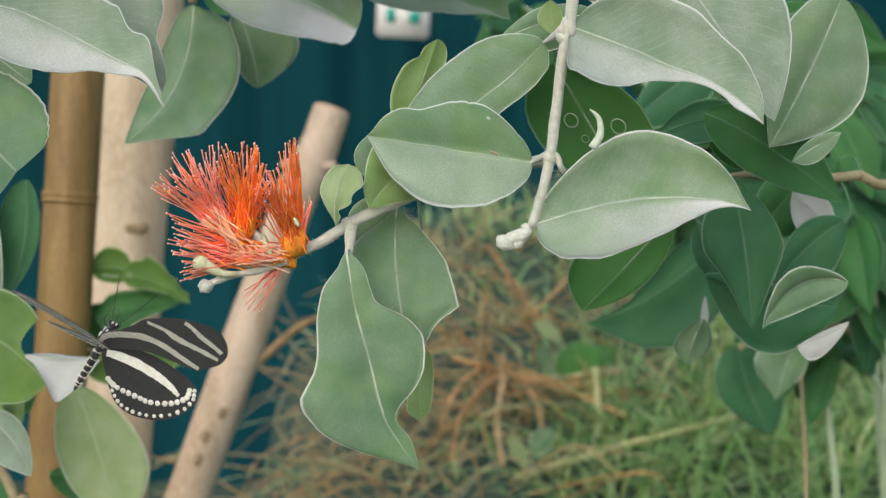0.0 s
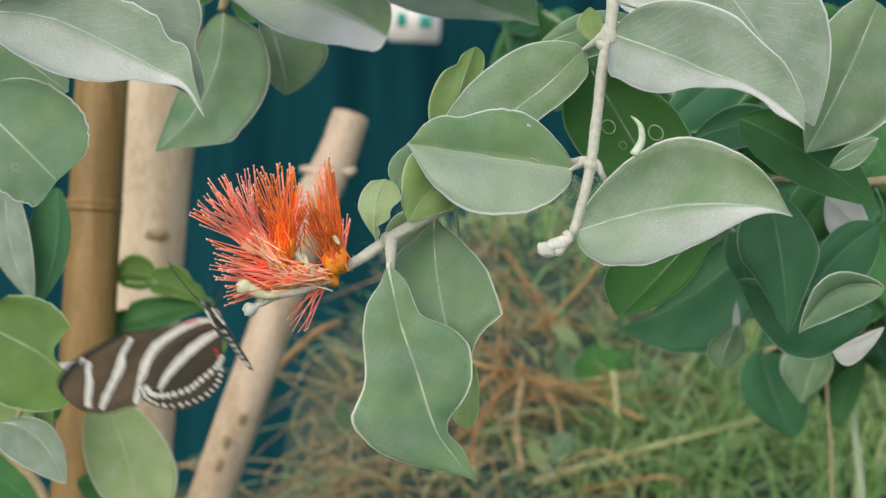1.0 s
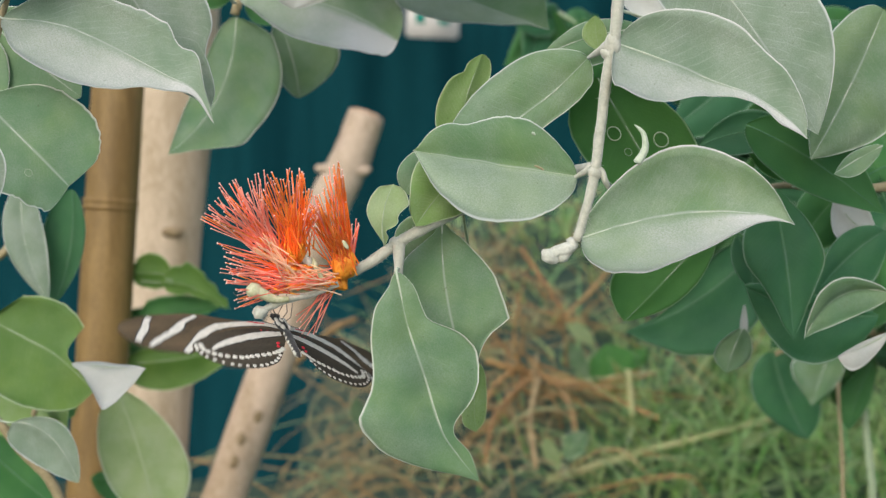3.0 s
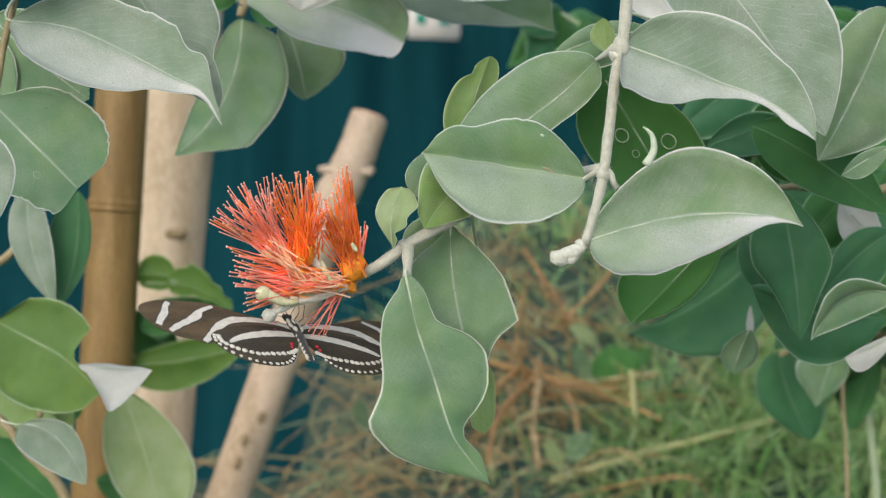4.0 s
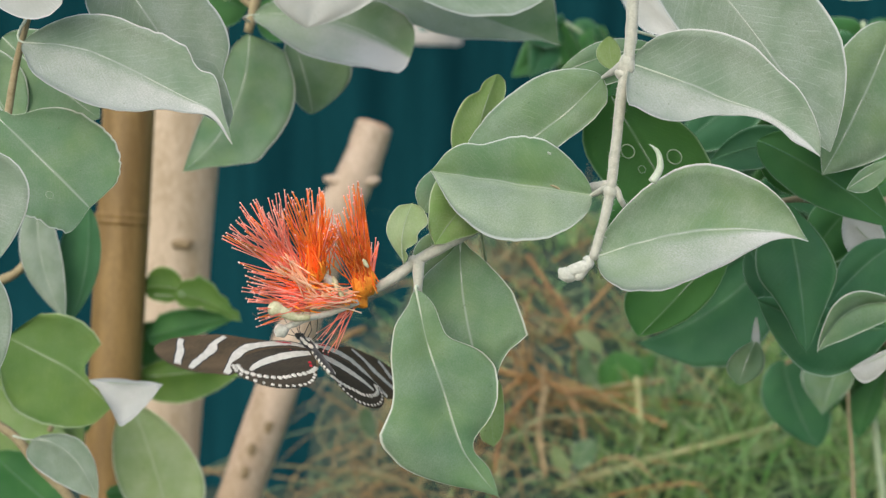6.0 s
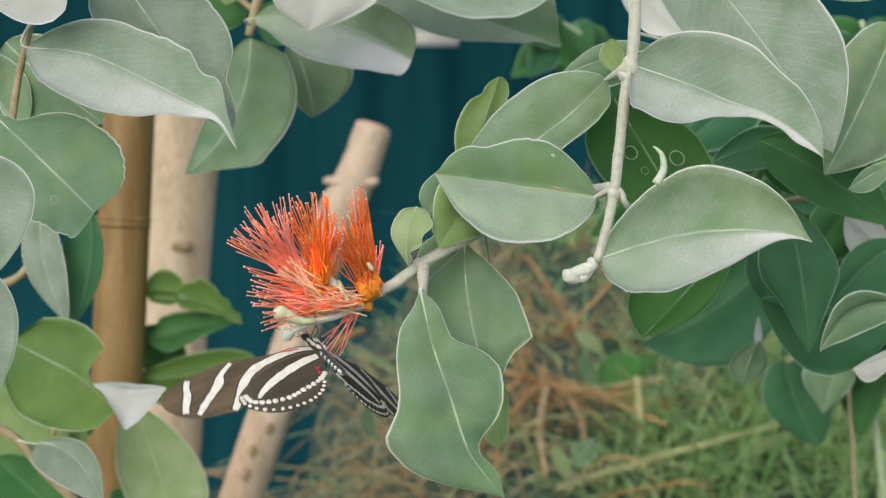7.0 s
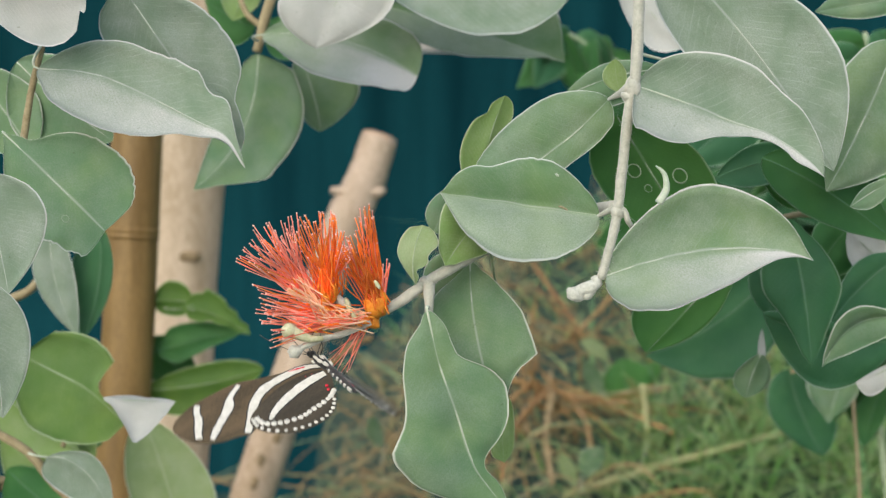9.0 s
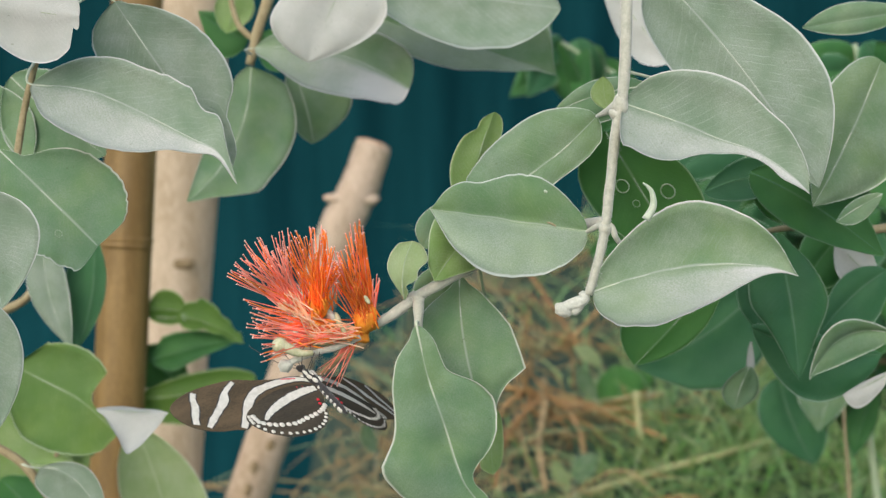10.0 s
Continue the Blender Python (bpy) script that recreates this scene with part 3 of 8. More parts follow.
down(branch, [(0.0697, 0.3527, 1.3598), (0.0692, 0.3497, 1.3365), (0.0682, 0.3483, 1.3265), (0.0667, 0.3470, 1.3182), (0.0648, 0.3445, 1.2999), (0.0636, 0.3428, 1.2882), (0.0615, 0.3412, 1.2782), (0.0587, 0.3395, 1.2682)], 0.0015, 900, 31)
part("young_leaf", tube(bmesh.new(), smooth_path([(0.0761, 0.3371, 1.2917), (0.0782, 0.3379, 1.2957), (0.0779, 0.3383, 1.2996), (0.0767, 0.3384, 1.3015), (0.0751, 0.3383, 1.3027)], 6), (0.00132, 0.00020), 8, 0.1), RIB_PALE, branch, "small curled pale young leaf")
leaf(branch, FRESH, (0.0638, 0.3576, 1.3247), (0.0620, 0.3580, 1.3302), (0.0621, 0.3586, 1.3349), (-0.0042, -0.0008, -0.0009), (0.0033, 0.0005, 0.0002), 0.5, 0.5, 0.6, 0.7, rows=14, cols=3, rib=0.0002, label="small yellow-green young leaf", stalk=(0.0680, 0.3481, 1.3251))
leaf(branch, SAGE, (0.0769, 0.3809, 1.3317), (0.0609, 0.3784, 1.3317), (0.0442, 0.3747, 1.3227), (-0.0024, 0.0002, 0.0045), (-0.0012, -0.0014, -0.0098), 0.45, 0.45, 0.6, 0.9, stalk=(0.0692, 0.3497, 1.3365))
part("petiole", tube(bmesh.new(), smooth_path([(0.0625, 0.3429, 1.2906), (0.0655, 0.3432, 1.2889), (0.0669, 0.3430, 1.2856), (0.0682, 0.3490, 1.2828)], 5), (0.00101, 0.00084), 8, 0.15), STEM, branch)
part("petiole", tube(bmesh.new(), smooth_path([(0.0672, 0.3478, 1.3262), (0.0635, 0.3540, 1.3240), (0.0601, 0.3629, 1.3224)], 5), (0.0017, 0.0012, 0.00055), 8, 0.12), STEM, branch)
part("petiole", tube(bmesh.new(), smooth_path([(0.0638, 0.3437, 1.2898), (0.061, 0.348, 1.2885), (0.0575, 0.3519, 1.2863)], 5), (0.00125, 0.0007), 8, 0.12), STEM, branch)
part("ring_blemish", ring((0.0674, 0.3931, 1.2980), (0.0013, -0.0582, 0.0023), 0.00243), RIB, branch, "pale ring-shaped leaf blemish")
part("ring_blemish", ring((0.0722, 0.3931, 1.2920), (0.0007, -0.0582, 0.0031), 0.00131), RIB, branch, "pale ring-shaped leaf blemish")
part("ring_blemish", ring((0.0828, 0.3953, 1.2961), (-0.0007, -0.0584, 0.0026), 0.00262), RIB, branch, "pale ring-shaped leaf blemish")
bm = bmesh.new()
lump(bm, (0.0452, 0.3439, 1.2997), (0.0008, 0.0001, -0.0005), 0.00141, 0.00042, 0.3)
part("blemish", bm, RIB_PALE, branch, "pale speck")
bm = bmesh.new()
lump(bm, (0.0466, 0.3449, 1.2897), (0.0020, 0.0002, -0.0007), 0.00248, 0.00034, 0.3)
lump(bm, (0.0476, 0.3450, 1.2892), (0.0012, 0.0001, -0.0007), 0.00171, 0.00034, 0.3)
part("blemish", bm, TWIG, branch, "dark chewed mark")
part("stem", tube(bmesh.new(), smooth_path([(0.0697, 0.3527, 1.3595), (0.0714, 0.3671, 1.3916), (0.1085, 0.4313, 1.4502), (0.2278, 0.5439, 1.4669), (0.3184, 0.5917, 1.3269), (0.3557, 0.5890, 0.9318), (0.3858, 0.4157, -0.4930)], 5), (0.00201, 0.00369), 8, 0.15), TWIG, branch)

flower_branch = thing("flowering_branch", (0.0259, 0.3562, 1.2798), "downy pale twig with hanging leaves and a red flower head", "branch")
part("twig", tube(bmesh.new(), smooth_path([(0.0628, 0.3550, 1.2891), (0.0549, 0.3678, 1.2868), (0.0409, 0.3653, 1.2843), (0.0308, 0.3592, 1.2814), (0.0227, 0.3532, 1.2761), (0.0137, 0.3431, 1.2717), (0.0050, 0.3411, 1.2666), (-0.0031, 0.3391, 1.2608), (-0.0089, 0.3378, 1.2577), (-0.0140, 0.3367, 1.2550)], 6), (0.00205, 0.00158), 10, 0.15), STEM, flower_branch)
down(flower_branch, [(0.0308, 0.3592, 1.2814), (0.0227, 0.3532, 1.2761), (0.0137, 0.3431, 1.2717), (0.0050, 0.3411, 1.2666), (-0.0031, 0.3391, 1.2608), (-0.0140, 0.3367, 1.2550)], 0.0017, 500, 32)
bm = bmesh.new()
lump(bm, (0.0045, 0.3409, 1.2661), (0.0031, 0.0004, -0.0010), 0.00532, 0.00206, 0.3)
part("node", bm, STEM, flower_branch)
bm = bmesh.new()
lump(bm, (-0.0101, 0.3375, 1.2572), (0.0034, 0.0007, 0.0017), 0.00556, 0.00172, 0.3)
part("node", bm, STEM, flower_branch)
part("petiole", tube(bmesh.new(), smooth_path([(0.0053, 0.3391, 1.2662), (0.0056, 0.3385, 1.2618), (0.0055, 0.3380, 1.2574)], 5), (0.00188, 0.00137), 8, 0.15), STEM, flower_branch)
leaf(flower_branch, SAGE, (0.0057, 0.3340, 1.2583), ((0.0090, 0.3348, 1.2421), (0.0137, 0.3356, 1.2275), (0.0186, 0.3366, 1.2115), (0.0230, 0.3378, 1.2034)), (0.0306, 0.3390, 1.1935), (-0.0212, -0.0082, -0.0043), (0.0164, 0.0031, 0.0042), profile=((0.0, 0.12, 0.26, 0.38, 0.44, 0.49, 0.53, 0.56, 0.59, 0.63, 0.68, 0.75, 0.87, 0.99, 1.0, 0.96, 0.92, 0.88, 0.84, 0.79, 0.73, 0.65, 0.54, 0.4, 0.23, 0.1, 0.0), (0.0, 0.19, 0.27, 0.3, 0.33, 0.38, 0.59, 0.81, 0.93, 1.0, 1.0, 0.97, 0.91, 0.81, 0.64, 0.4, 0.24, 0.18, 0.16, 0.17, 0.19, 0.21, 0.2, 0.16, 0.11, 0.05, 0.0)), wave=0.02, rib=0.0004, rows=60, cols=8, stalk=(0.0055, 0.3382, 1.2588))
leaf(flower_branch, SAGE, (0.0160, 0.3570, 1.2707), (0.0170, 0.3452, 1.2481), (0.0275, 0.3425, 1.2219), (-0.0156, 0.0004, -0.0029), (0.0172, 0.0004, 0.0032), profile=((0.0, 0.16, 0.39, 0.63, 0.8, 0.88, 0.93, 0.97, 0.99, 1.0, 1.0, 1.0, 0.98, 0.95, 0.92, 0.87, 0.77, 0.62, 0.42, 0.2, 0.0), (0.0, 0.16, 0.32, 0.45, 0.56, 0.67, 0.77, 0.86, 0.91, 0.94, 0.97, 0.99, 1.0, 0.98, 0.68, 0.5, 0.37, 0.27, 0.18, 0.09, 0.0)), rib=0.00045, rows=44, stalk=(0.0166, 0.3539, 1.2731))
leaf(flower_branch, FRESH, (0.0215, 0.3920, 1.2204), (0.0213, 0.3910, 1.2076), (0.0231, 0.3860, 1.1967), (-0.0044, -0.0007, -0.0001), (0.0044, 0.0007, 0.0001), profile=((0.0, 0.22, 0.46, 0.66, 0.8, 0.89, 0.95, 0.96, 1.0, 1.0, 0.98, 0.8, 0.0), (0.0, 0.64, 0.84, 0.93, 0.98, 1.0, 1.0, 0.98, 0.95, 0.87, 0.75, 0.44, 0.0)), rows=20, cols=4, stalk=(0.0227, 0.3532, 1.2761))
leaf(flower_branch, PALE, (0.0019, 0.3349, 1.2663), (0.0003, 0.3313, 1.2753), (0.0039, 0.3385, 1.2845), (-0.0055, 0.0009, 0.0005), (0.0074, -0.0003, 0.0008), profile=((0.0, 0.07, 0.17, 0.27, 0.37, 0.47, 0.57, 0.67, 0.76, 0.86, 0.93, 0.97, 1.0, 1.0, 0.99, 0.97, 0.93, 0.87, 0.79, 0.61, 0.0), (0.0, 0.11, 0.19, 0.21, 0.15, 0.17, 0.46, 0.62, 0.66, 0.63, 0.67, 0.76, 0.93, 1.0, 0.97, 0.89, 0.81, 0.69, 0.53, 0.34, 0.0)), rows=44, cols=6, ragged=0.02, pillow=0.16, label="small pale young leaf chewed at its edge")
leaf(flower_branch, FRESH, (0.0239, 0.3599, 1.2883), (0.0159, 0.3487, 1.2822), (0.0109, 0.3376, 1.2719), (-0.0089, -0.0004, 0.0078), (0.0072, 0.0003, -0.0063), profile=((0.0, 0.84, 0.93, 0.97, 1.0, 0.99, 0.93, 0.85, 0.74, 0.62, 0.49, 0.34, 0.0), (0.0, 0.78, 0.93, 0.99, 1.0, 0.99, 0.95, 0.87, 0.73, 0.56, 0.39, 0.24, 0.0)), rows=24, cols=6, stalk=(0.0308, 0.3592, 1.2814))
leaf(flower_branch, SAGE, (0.0160, 0.3629, 1.2970), (0.0073, 0.3605, 1.2881), (0.0038, 0.3589, 1.2801), (-0.0062, -0.0008, 0.0015), (0.0024, -0.0003, -0.0055), 0.5, 0.5, 0.6, 0.8, rows=14, cols=4, stalk=(0.0295, 0.3582, 1.2805))
leaf(flower_branch, SAGE, (0.0132, 0.3638, 1.2744), (0.0053, 0.3620, 1.2700), (0.0011, 0.3599, 1.2589), (-0.0048, -0.0006, 0.0016), (0.0046, 0.0000, -0.0055), 0.5, 0.5, 0.6, 0.8, rows=14, cols=4, stalk=(0.0227, 0.3532, 1.2761))

near_branch = thing("shrub_branch", (-0.1239, 0.3507, 1.3510), "silvery downy branch with chewed broad leaves", "branch")
leaf(near_branch, SILVER_LIT, (-0.1244, 0.3488, 1.3343), ((-0.1055, 0.3505, 1.3322), (-0.0876, 0.3522, 1.3244), (-0.0726, 0.3517, 1.3170), (-0.0615, 0.3492, 1.3117)), (-0.0548, 0.3467, 1.3020), (0.0052, 0.0048, 0.0137), (-0.0054, -0.0136, -0.0127), profile=((0.0, 0.34, 0.54, 0.66, 0.75, 0.81, 0.86, 0.89, 0.91, 0.92, 0.96, 1.0, 0.98, 0.97, 0.97, 0.77, 0.68, 0.68, 0.7, 0.63, 0.49, 0.34, 0.22, 0.15, 0.11, 0.05, 0.0), (0.0, 0.3, 0.54, 0.72, 0.84, 0.92, 0.97, 0.99, 1.0, 0.98, 0.92, 0.86, 0.78, 0.66, 0.5, 0.4, 0.33, 0.27, 0.22, 0.17, 0.12, 0.09, 0.07, 0.06, 0.04, 0.02, 0.0)), ragged=0.03, rows=60, stalk=(-0.1263, 0.3564, 1.3425))
leaf(near_branch, SILVER, (-0.1024, 0.3678, 1.3620), (-0.0863, 0.3713, 1.3350), (-0.0617, 0.3656, 1.3064), (0.0155, 0.0058, 0.0112), (-0.0121, -0.0045, -0.0087), profile=((0.0, 0.16, 0.33, 0.47, 0.59, 0.69, 0.78, 0.85, 0.91, 0.95, 0.98, 0.99, 1.0, 1.0, 0.98, 0.94, 0.88, 0.77, 0.57, 0.43, 0.39, 0.33, 0.27, 0.18, 0.0), (0.0, 0.63, 0.83, 0.94, 0.98, 1.0, 0.98, 0.95, 0.92, 0.87, 0.83, 0.78, 0.74, 0.69, 0.65, 0.61, 0.56, 0.52, 0.47, 0.42, 0.36, 0.29, 0.2, 0.1, 0.0)), rows=50, ragged=0.02, stalk=(-0.1243, 0.3578, 1.3513))
leaf(near_branch, WHITE, (-0.1422, 0.3339, 1.3631), (-0.1226, 0.3363, 1.3575), (-0.1030, 0.3392, 1.3555), (0.0052, 0.0026, 0.0151), (0.0035, -0.0014, -0.0170), 0.5, 0.55, 0.6, 0.6, bites=((0.93, 1, 0.5, 0.03),), stalk=(-0.1243, 0.3578, 1.3513))
leaf(near_branch, SAGE, (-0.1362, 0.3461, 1.3134), (-0.1184, 0.3437, 1.2981), (-0.1008, 0.3417, 1.2818), (0.0160, 0.0052, 0.0131), (-0.0070, -0.0080, -0.0148), profile=((0.0, 0.06, 0.12, 0.16, 0.19, 0.33, 0.52, 0.65, 0.74, 0.81, 0.86, 0.91, 0.94, 0.96, 0.98, 0.99, 1.0, 1.0, 1.0, 0.99, 0.97, 0.93, 0.89, 0.82, 0.73, 0.61, 0.0), (0.0, 0.14, 0.29, 0.42, 0.54, 0.64, 0.73, 0.81, 0.88, 0.93, 0.97, 1.0, 1.0, 1.0, 0.99, 0.98, 0.95, 0.91, 0.87, 0.83, 0.8, 0.78, 0.75, 0.7, 0.63, 0.59, 0.0)), ragged=0.05, rows=60, blunt=True, stalk=(-0.1327, 0.3515, 1.3082))
leaf(near_branch, SILVER, (-0.1212, 0.2985, 1.3027), (-0.1153, 0.2977, 1.2879), (-0.1119, 0.2959, 1.2681), (0.0158, 0.0011, 0.0045), (-0.0095, -0.0020, -0.0037), 0.45, 0.45, 0.6, 0.8)
leaf(near_branch, SILVER, (-0.1193, 0.2951, 1.2714), (-0.1151, 0.2938, 1.2549), (-0.1133, 0.2914, 1.2319), (0.0104, 0.0018, 0.0012), (-0.0081, -0.0017, -0.0035), 0.45, 0.45, 0.6, 0.8)
leaf(near_branch, SAGE, (-0.1541, 0.3941, 1.3376), (-0.1399, 0.3948, 1.3232), (-0.1196, 0.3964, 1.3088), (0.0085, 0.0028, 0.0121), (-0.0135, -0.0039, -0.0141), 0.5, 0.5, 0.6, 0.8)
leaf(near_branch, SAGE, (-0.1723, 0.3910, 1.3358), (-0.1560, 0.3917, 1.3194), (-0.1478, 0.3911, 1.3030), (0.0100, 0.0026, 0.0080), (-0.0100, -0.0026, -0.0080), 0.5, 0.5, 0.6, 0.8)
part("stem", tube(bmesh.new(), smooth_path([(-0.1243, 0.3578, 1.3513), (-0.1273, 0.3558, 1.3382), (-0.1302, 0.3538, 1.3251), (-0.1327, 0.3515, 1.3082), (-0.1359, 0.3486, 1.2876), (-0.1413, 0.3443, 1.2576), (-0.1446, 0.3386, 1.2126)], 5), (0.00113, 0.00151), 8, 0.15), TWIG, near_branch)
part("ring_blemish", ring((-0.1132, 0.3397, 1.2860), (0.0151, -0.0325, 0.0024), 0.00124), RIB, near_branch, "pale scar round a small hole")
part("stem", tube(bmesh.new(), smooth_path([(-0.1500, 0.3587, 1.1940), (-0.1528, 0.3410, 1.0566), (-0.1233, 0.1597, -0.4316)], 5), (0.00173, 0.00269), 8, 0.15), TWIG, near_branch)

top_branch = thing("shrub_branch", (-0.0985, 0.5365, 1.3808), "grey-green leafy branch behind the flower", "branch")
part("stem", tube(bmesh.new(), smooth_path([(-0.0937, 0.5502, 1.4050), (-0.0987, 0.5464, 1.3790), (-0.1050, 0.5430, 1.3583), (-0.1082, 0.5409, 1.3440)], 5), (0.00314, 0.00209), 8, 0.15), TWIG, top_branch)
part("stem", tube(bmesh.new(), smooth_path([(-0.1050, 0.5426, 1.3544), (-0.1141, 0.5422, 1.3636), (-0.1194, 0.5437, 1.3844)], 5), (0.00157, 0.00131), 8, 0.15), TWIG, top_branch)
leaf(top_branch, SAGE, (-0.1075, 0.5409, 1.3430), ((-0.1094, 0.5392, 1.3250), (-0.1155, 0.5374, 1.3073), (-0.1245, 0.5307, 1.2921)), (-0.1348, 0.5240, 1.2814), (0.0253, -0.0007, -0.0063), (-0.0129, 0.0024, 0.0032), profile=((0.0, 0.63, 0.73, 0.8, 0.86, 0.91, 0.95, 0.98, 0.99, 1.0, 0.99, 0.98, 0.97, 0.96, 0.94, 0.92, 0.92, 0.86, 0.67, 0.47, 0.28, 0.14, 0.0), (0.0, 0.39, 0.59, 0.71, 0.8, 0.87, 0.92, 0.96, 0.99, 1.0, 1.0, 0.98, 0.95, 0.91, 0.86, 0.78, 0.71, 0.62, 0.51, 0.39, 0.26, 0.13, 0.0)), rows=40)
leaf(top_branch, DOWNY_LIT, (-0.0999, 0.5226, 1.3511), (-0.0638, 0.5329, 1.3547), (-0.0316, 0.5313, 1.3320), (0.0057, 0.0046, 0.0140), (-0.0009, -0.0204, -0.0170), 0.7, 0.5, 0.6, 0.9, profile=((0.0, 0.46, 0.51, 0.58, 0.69, 0.79, 0.88, 1.0, 0.97, 0.9, 0.0), (0.0, 0.36, 0.65, 0.85, 0.99, 1.0, 0.98, 0.88, 0.75, 0.58, 0.0)), blunt=True, stalk=(-0.1072, 0.5416, 1.3488))
leaf(top_branch, SAGE, (-0.0973, 0.5731, 1.3431), (-0.0891, 0.5725, 1.3266), (-0.0862, 0.5706, 1.3065), (0.0216, 0.0040, 0.0053), (-0.0049, -0.0135, -0.0042), 0.55, 0.5, 0.55, 0.7, stalk=(-0.1050, 0.5426, 1.3544))
leaf(top_branch, WHITE, (-0.0491, 0.4937, 1.3836), (-0.0583, 0.4898, 1.3625), (-0.0664, 0.4863, 1.3437), (-0.0233, -0.0035, 0.0020), (0.0232, 0.0035, -0.0020), 0.5, 0.5, 0.6, 0.8)
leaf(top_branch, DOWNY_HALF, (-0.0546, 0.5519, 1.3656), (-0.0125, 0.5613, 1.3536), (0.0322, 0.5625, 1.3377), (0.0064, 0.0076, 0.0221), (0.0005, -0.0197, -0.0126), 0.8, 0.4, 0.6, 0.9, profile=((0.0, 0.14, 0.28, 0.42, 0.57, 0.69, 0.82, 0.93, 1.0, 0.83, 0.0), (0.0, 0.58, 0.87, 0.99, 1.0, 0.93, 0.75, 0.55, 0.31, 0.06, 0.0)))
leaf(top_branch, SILVER, (-0.0536, 0.5130, 1.3805), (-0.0123, 0.5187, 1.3728), (0.0367, 0.5257, 1.3662), (0.0076, 0.0040, 0.0240), (0.0091, -0.0095, -0.0245), 0.5, 0.5, 0.6, 0.8, bites=((0.6, 1, 0.05, 0.06),))
leaf(top_branch, DEEP, (-0.1207, 0.5812, 1.3573), (-0.1317, 0.5798, 1.3601), (-0.1455, 0.5789, 1.3713), (0.0034, 0.0012, 0.0062), (-0.0020, -0.0018, -0.0131), 0.5, 0.5, 0.6, 0.9)
leaf(top_branch, DEEP, (-0.1210, 0.6019, 1.3608), (-0.1096, 0.6031, 1.3550), (-0.1011, 0.6031, 1.3436), (0.0063, 0.0018, 0.0070), (-0.0077, -0.0024, -0.0099), 0.5, 0.5, 0.6, 0.9)
leaf(top_branch, FRESH, (-0.1203, 0.5642, 1.3860), (-0.1202, 0.5626, 1.3726), (-0.1255, 0.5603, 1.3593), (0.0094, 0.0012, -0.0028), (-0.0093, -0.0015, 0.0001), 0.5, 0.5, 0.6, 0.9, stalk=(-0.1194, 0.5437, 1.3844))
part("stem", tube(bmesh.new(), smooth_path([(-0.0937, 0.5501, 1.4044), (-0.0995, 0.5583, 1.4830), (-0.2043, 0.6369, 1.6024), (-0.4620, 0.6789, 1.6154), (-0.6042, 0.6798, 1.2883), (-0.5964, 0.4679, -0.5640)], 5), (0.00314, 0.00524), 8, 0.15), TWIG, top_branch)

low_branch = thing("shrub_branch", (-0.2182, 0.4787, 1.1796), "green leafy branch with a pale curled leaf", "branch")
leaf(low_branch, MOSS, (-0.1976, 0.4741, 1.2133), ((-0.1825, 0.4766, 1.2053), (-0.1682, 0.4784, 1.1971)), (-0.1534, 0.4795, 1.1828), (0.0155, 0.0063, 0.0140), (-0.0125, -0.0137, -0.0192), profile=((0.0, 0.71, 0.79, 0.84, 0.89, 0.92, 0.94, 0.97, 0.98, 0.99, 1.0, 1.0, 1.0, 0.99, 0.98, 0.96, 0.94, 0.92, 0.89, 0.86, 0.83, 0.8, 0.75, 0.33, 0.2, 0.13, 0.09, 0.08, 0.06, 0.06, 0.05, 0.05, 0.03, 0.03, 0.02, 0.01, 0.0), (0.0, 0.17, 0.33, 0.43, 0.5, 0.56, 0.62, 0.68, 0.73, 0.77, 0.82, 0.86, 0.89, 0.92, 0.95, 0.97, 0.98, 0.99, 1.0, 1.0, 1.0, 0.99, 0.99, 0.98, 0.96, 0.94, 0.91, 0.88, 0.84, 0.79, 0.75, 0.69, 0.63, 0.56, 0.47, 0.36, 0.0)), rows=60)
leaf(low_branch, WHITE, (-0.1569, 0.4651, 1.1975), (-0.1415, 0.4673, 1.1959), (-0.1264, 0.4697, 1.1957), (-0.0030, 0.0077, 0.0000), (0.0042, -0.0114, -0.0153), 0.5, 0.4, 0.6, 0.9, profile=((0.0, 0.39, 0.76, 0.88, 0.97, 1.0, 0.89, 0.77, 0.57, 0.29, 0.0), (0.0, 0.14, 0.39, 0.67, 1.0, 0.92, 0.79, 0.61, 0.43, 0.21, 0.0)), label="pale curled leaf underside")
leaf(low_branch, SILVER, (-0.1738, 0.4446, 1.1769), (-0.1576, 0.4473, 1.1785), (-0.1468, 0.4458, 1.1529), (0.0060, 0.0014, 0.0039), (-0.0069, -0.0024, -0.0109), 0.5, 0.42, 0.5, 0.8, stalk=(-0.1813, 0.4436, 1.1785))
leaf(low_branch, FRESH, (-0.2452, 0.5754, 1.1710), (-0.2280, 0.5767, 1.1596), (-0.2106, 0.5770, 1.1398), (0.0110, 0.0038, 0.0164), (-0.0081, -0.0035, -0.0178), 0.5, 0.5, 0.6, 0.9)
leaf(low_branch, FRESH, (-0.2657, 0.5902, 1.1522), (-0.2479, 0.5908, 1.1347), (-0.2415, 0.5882, 1.1055), (0.0173, 0.0038, 0.0088), (-0.0144, -0.0034, -0.0088), 0.5, 0.5, 0.6, 0.9)
leaf(low_branch, DEEP, (-0.2562, 0.6238, 1.1636), (-0.2377, 0.6251, 1.1515), (-0.2283, 0.6244, 1.1333), (0.0113, 0.0023, 0.0046), (-0.0065, -0.0031, -0.0168), 0.5, 0.5, 0.6, 0.9)
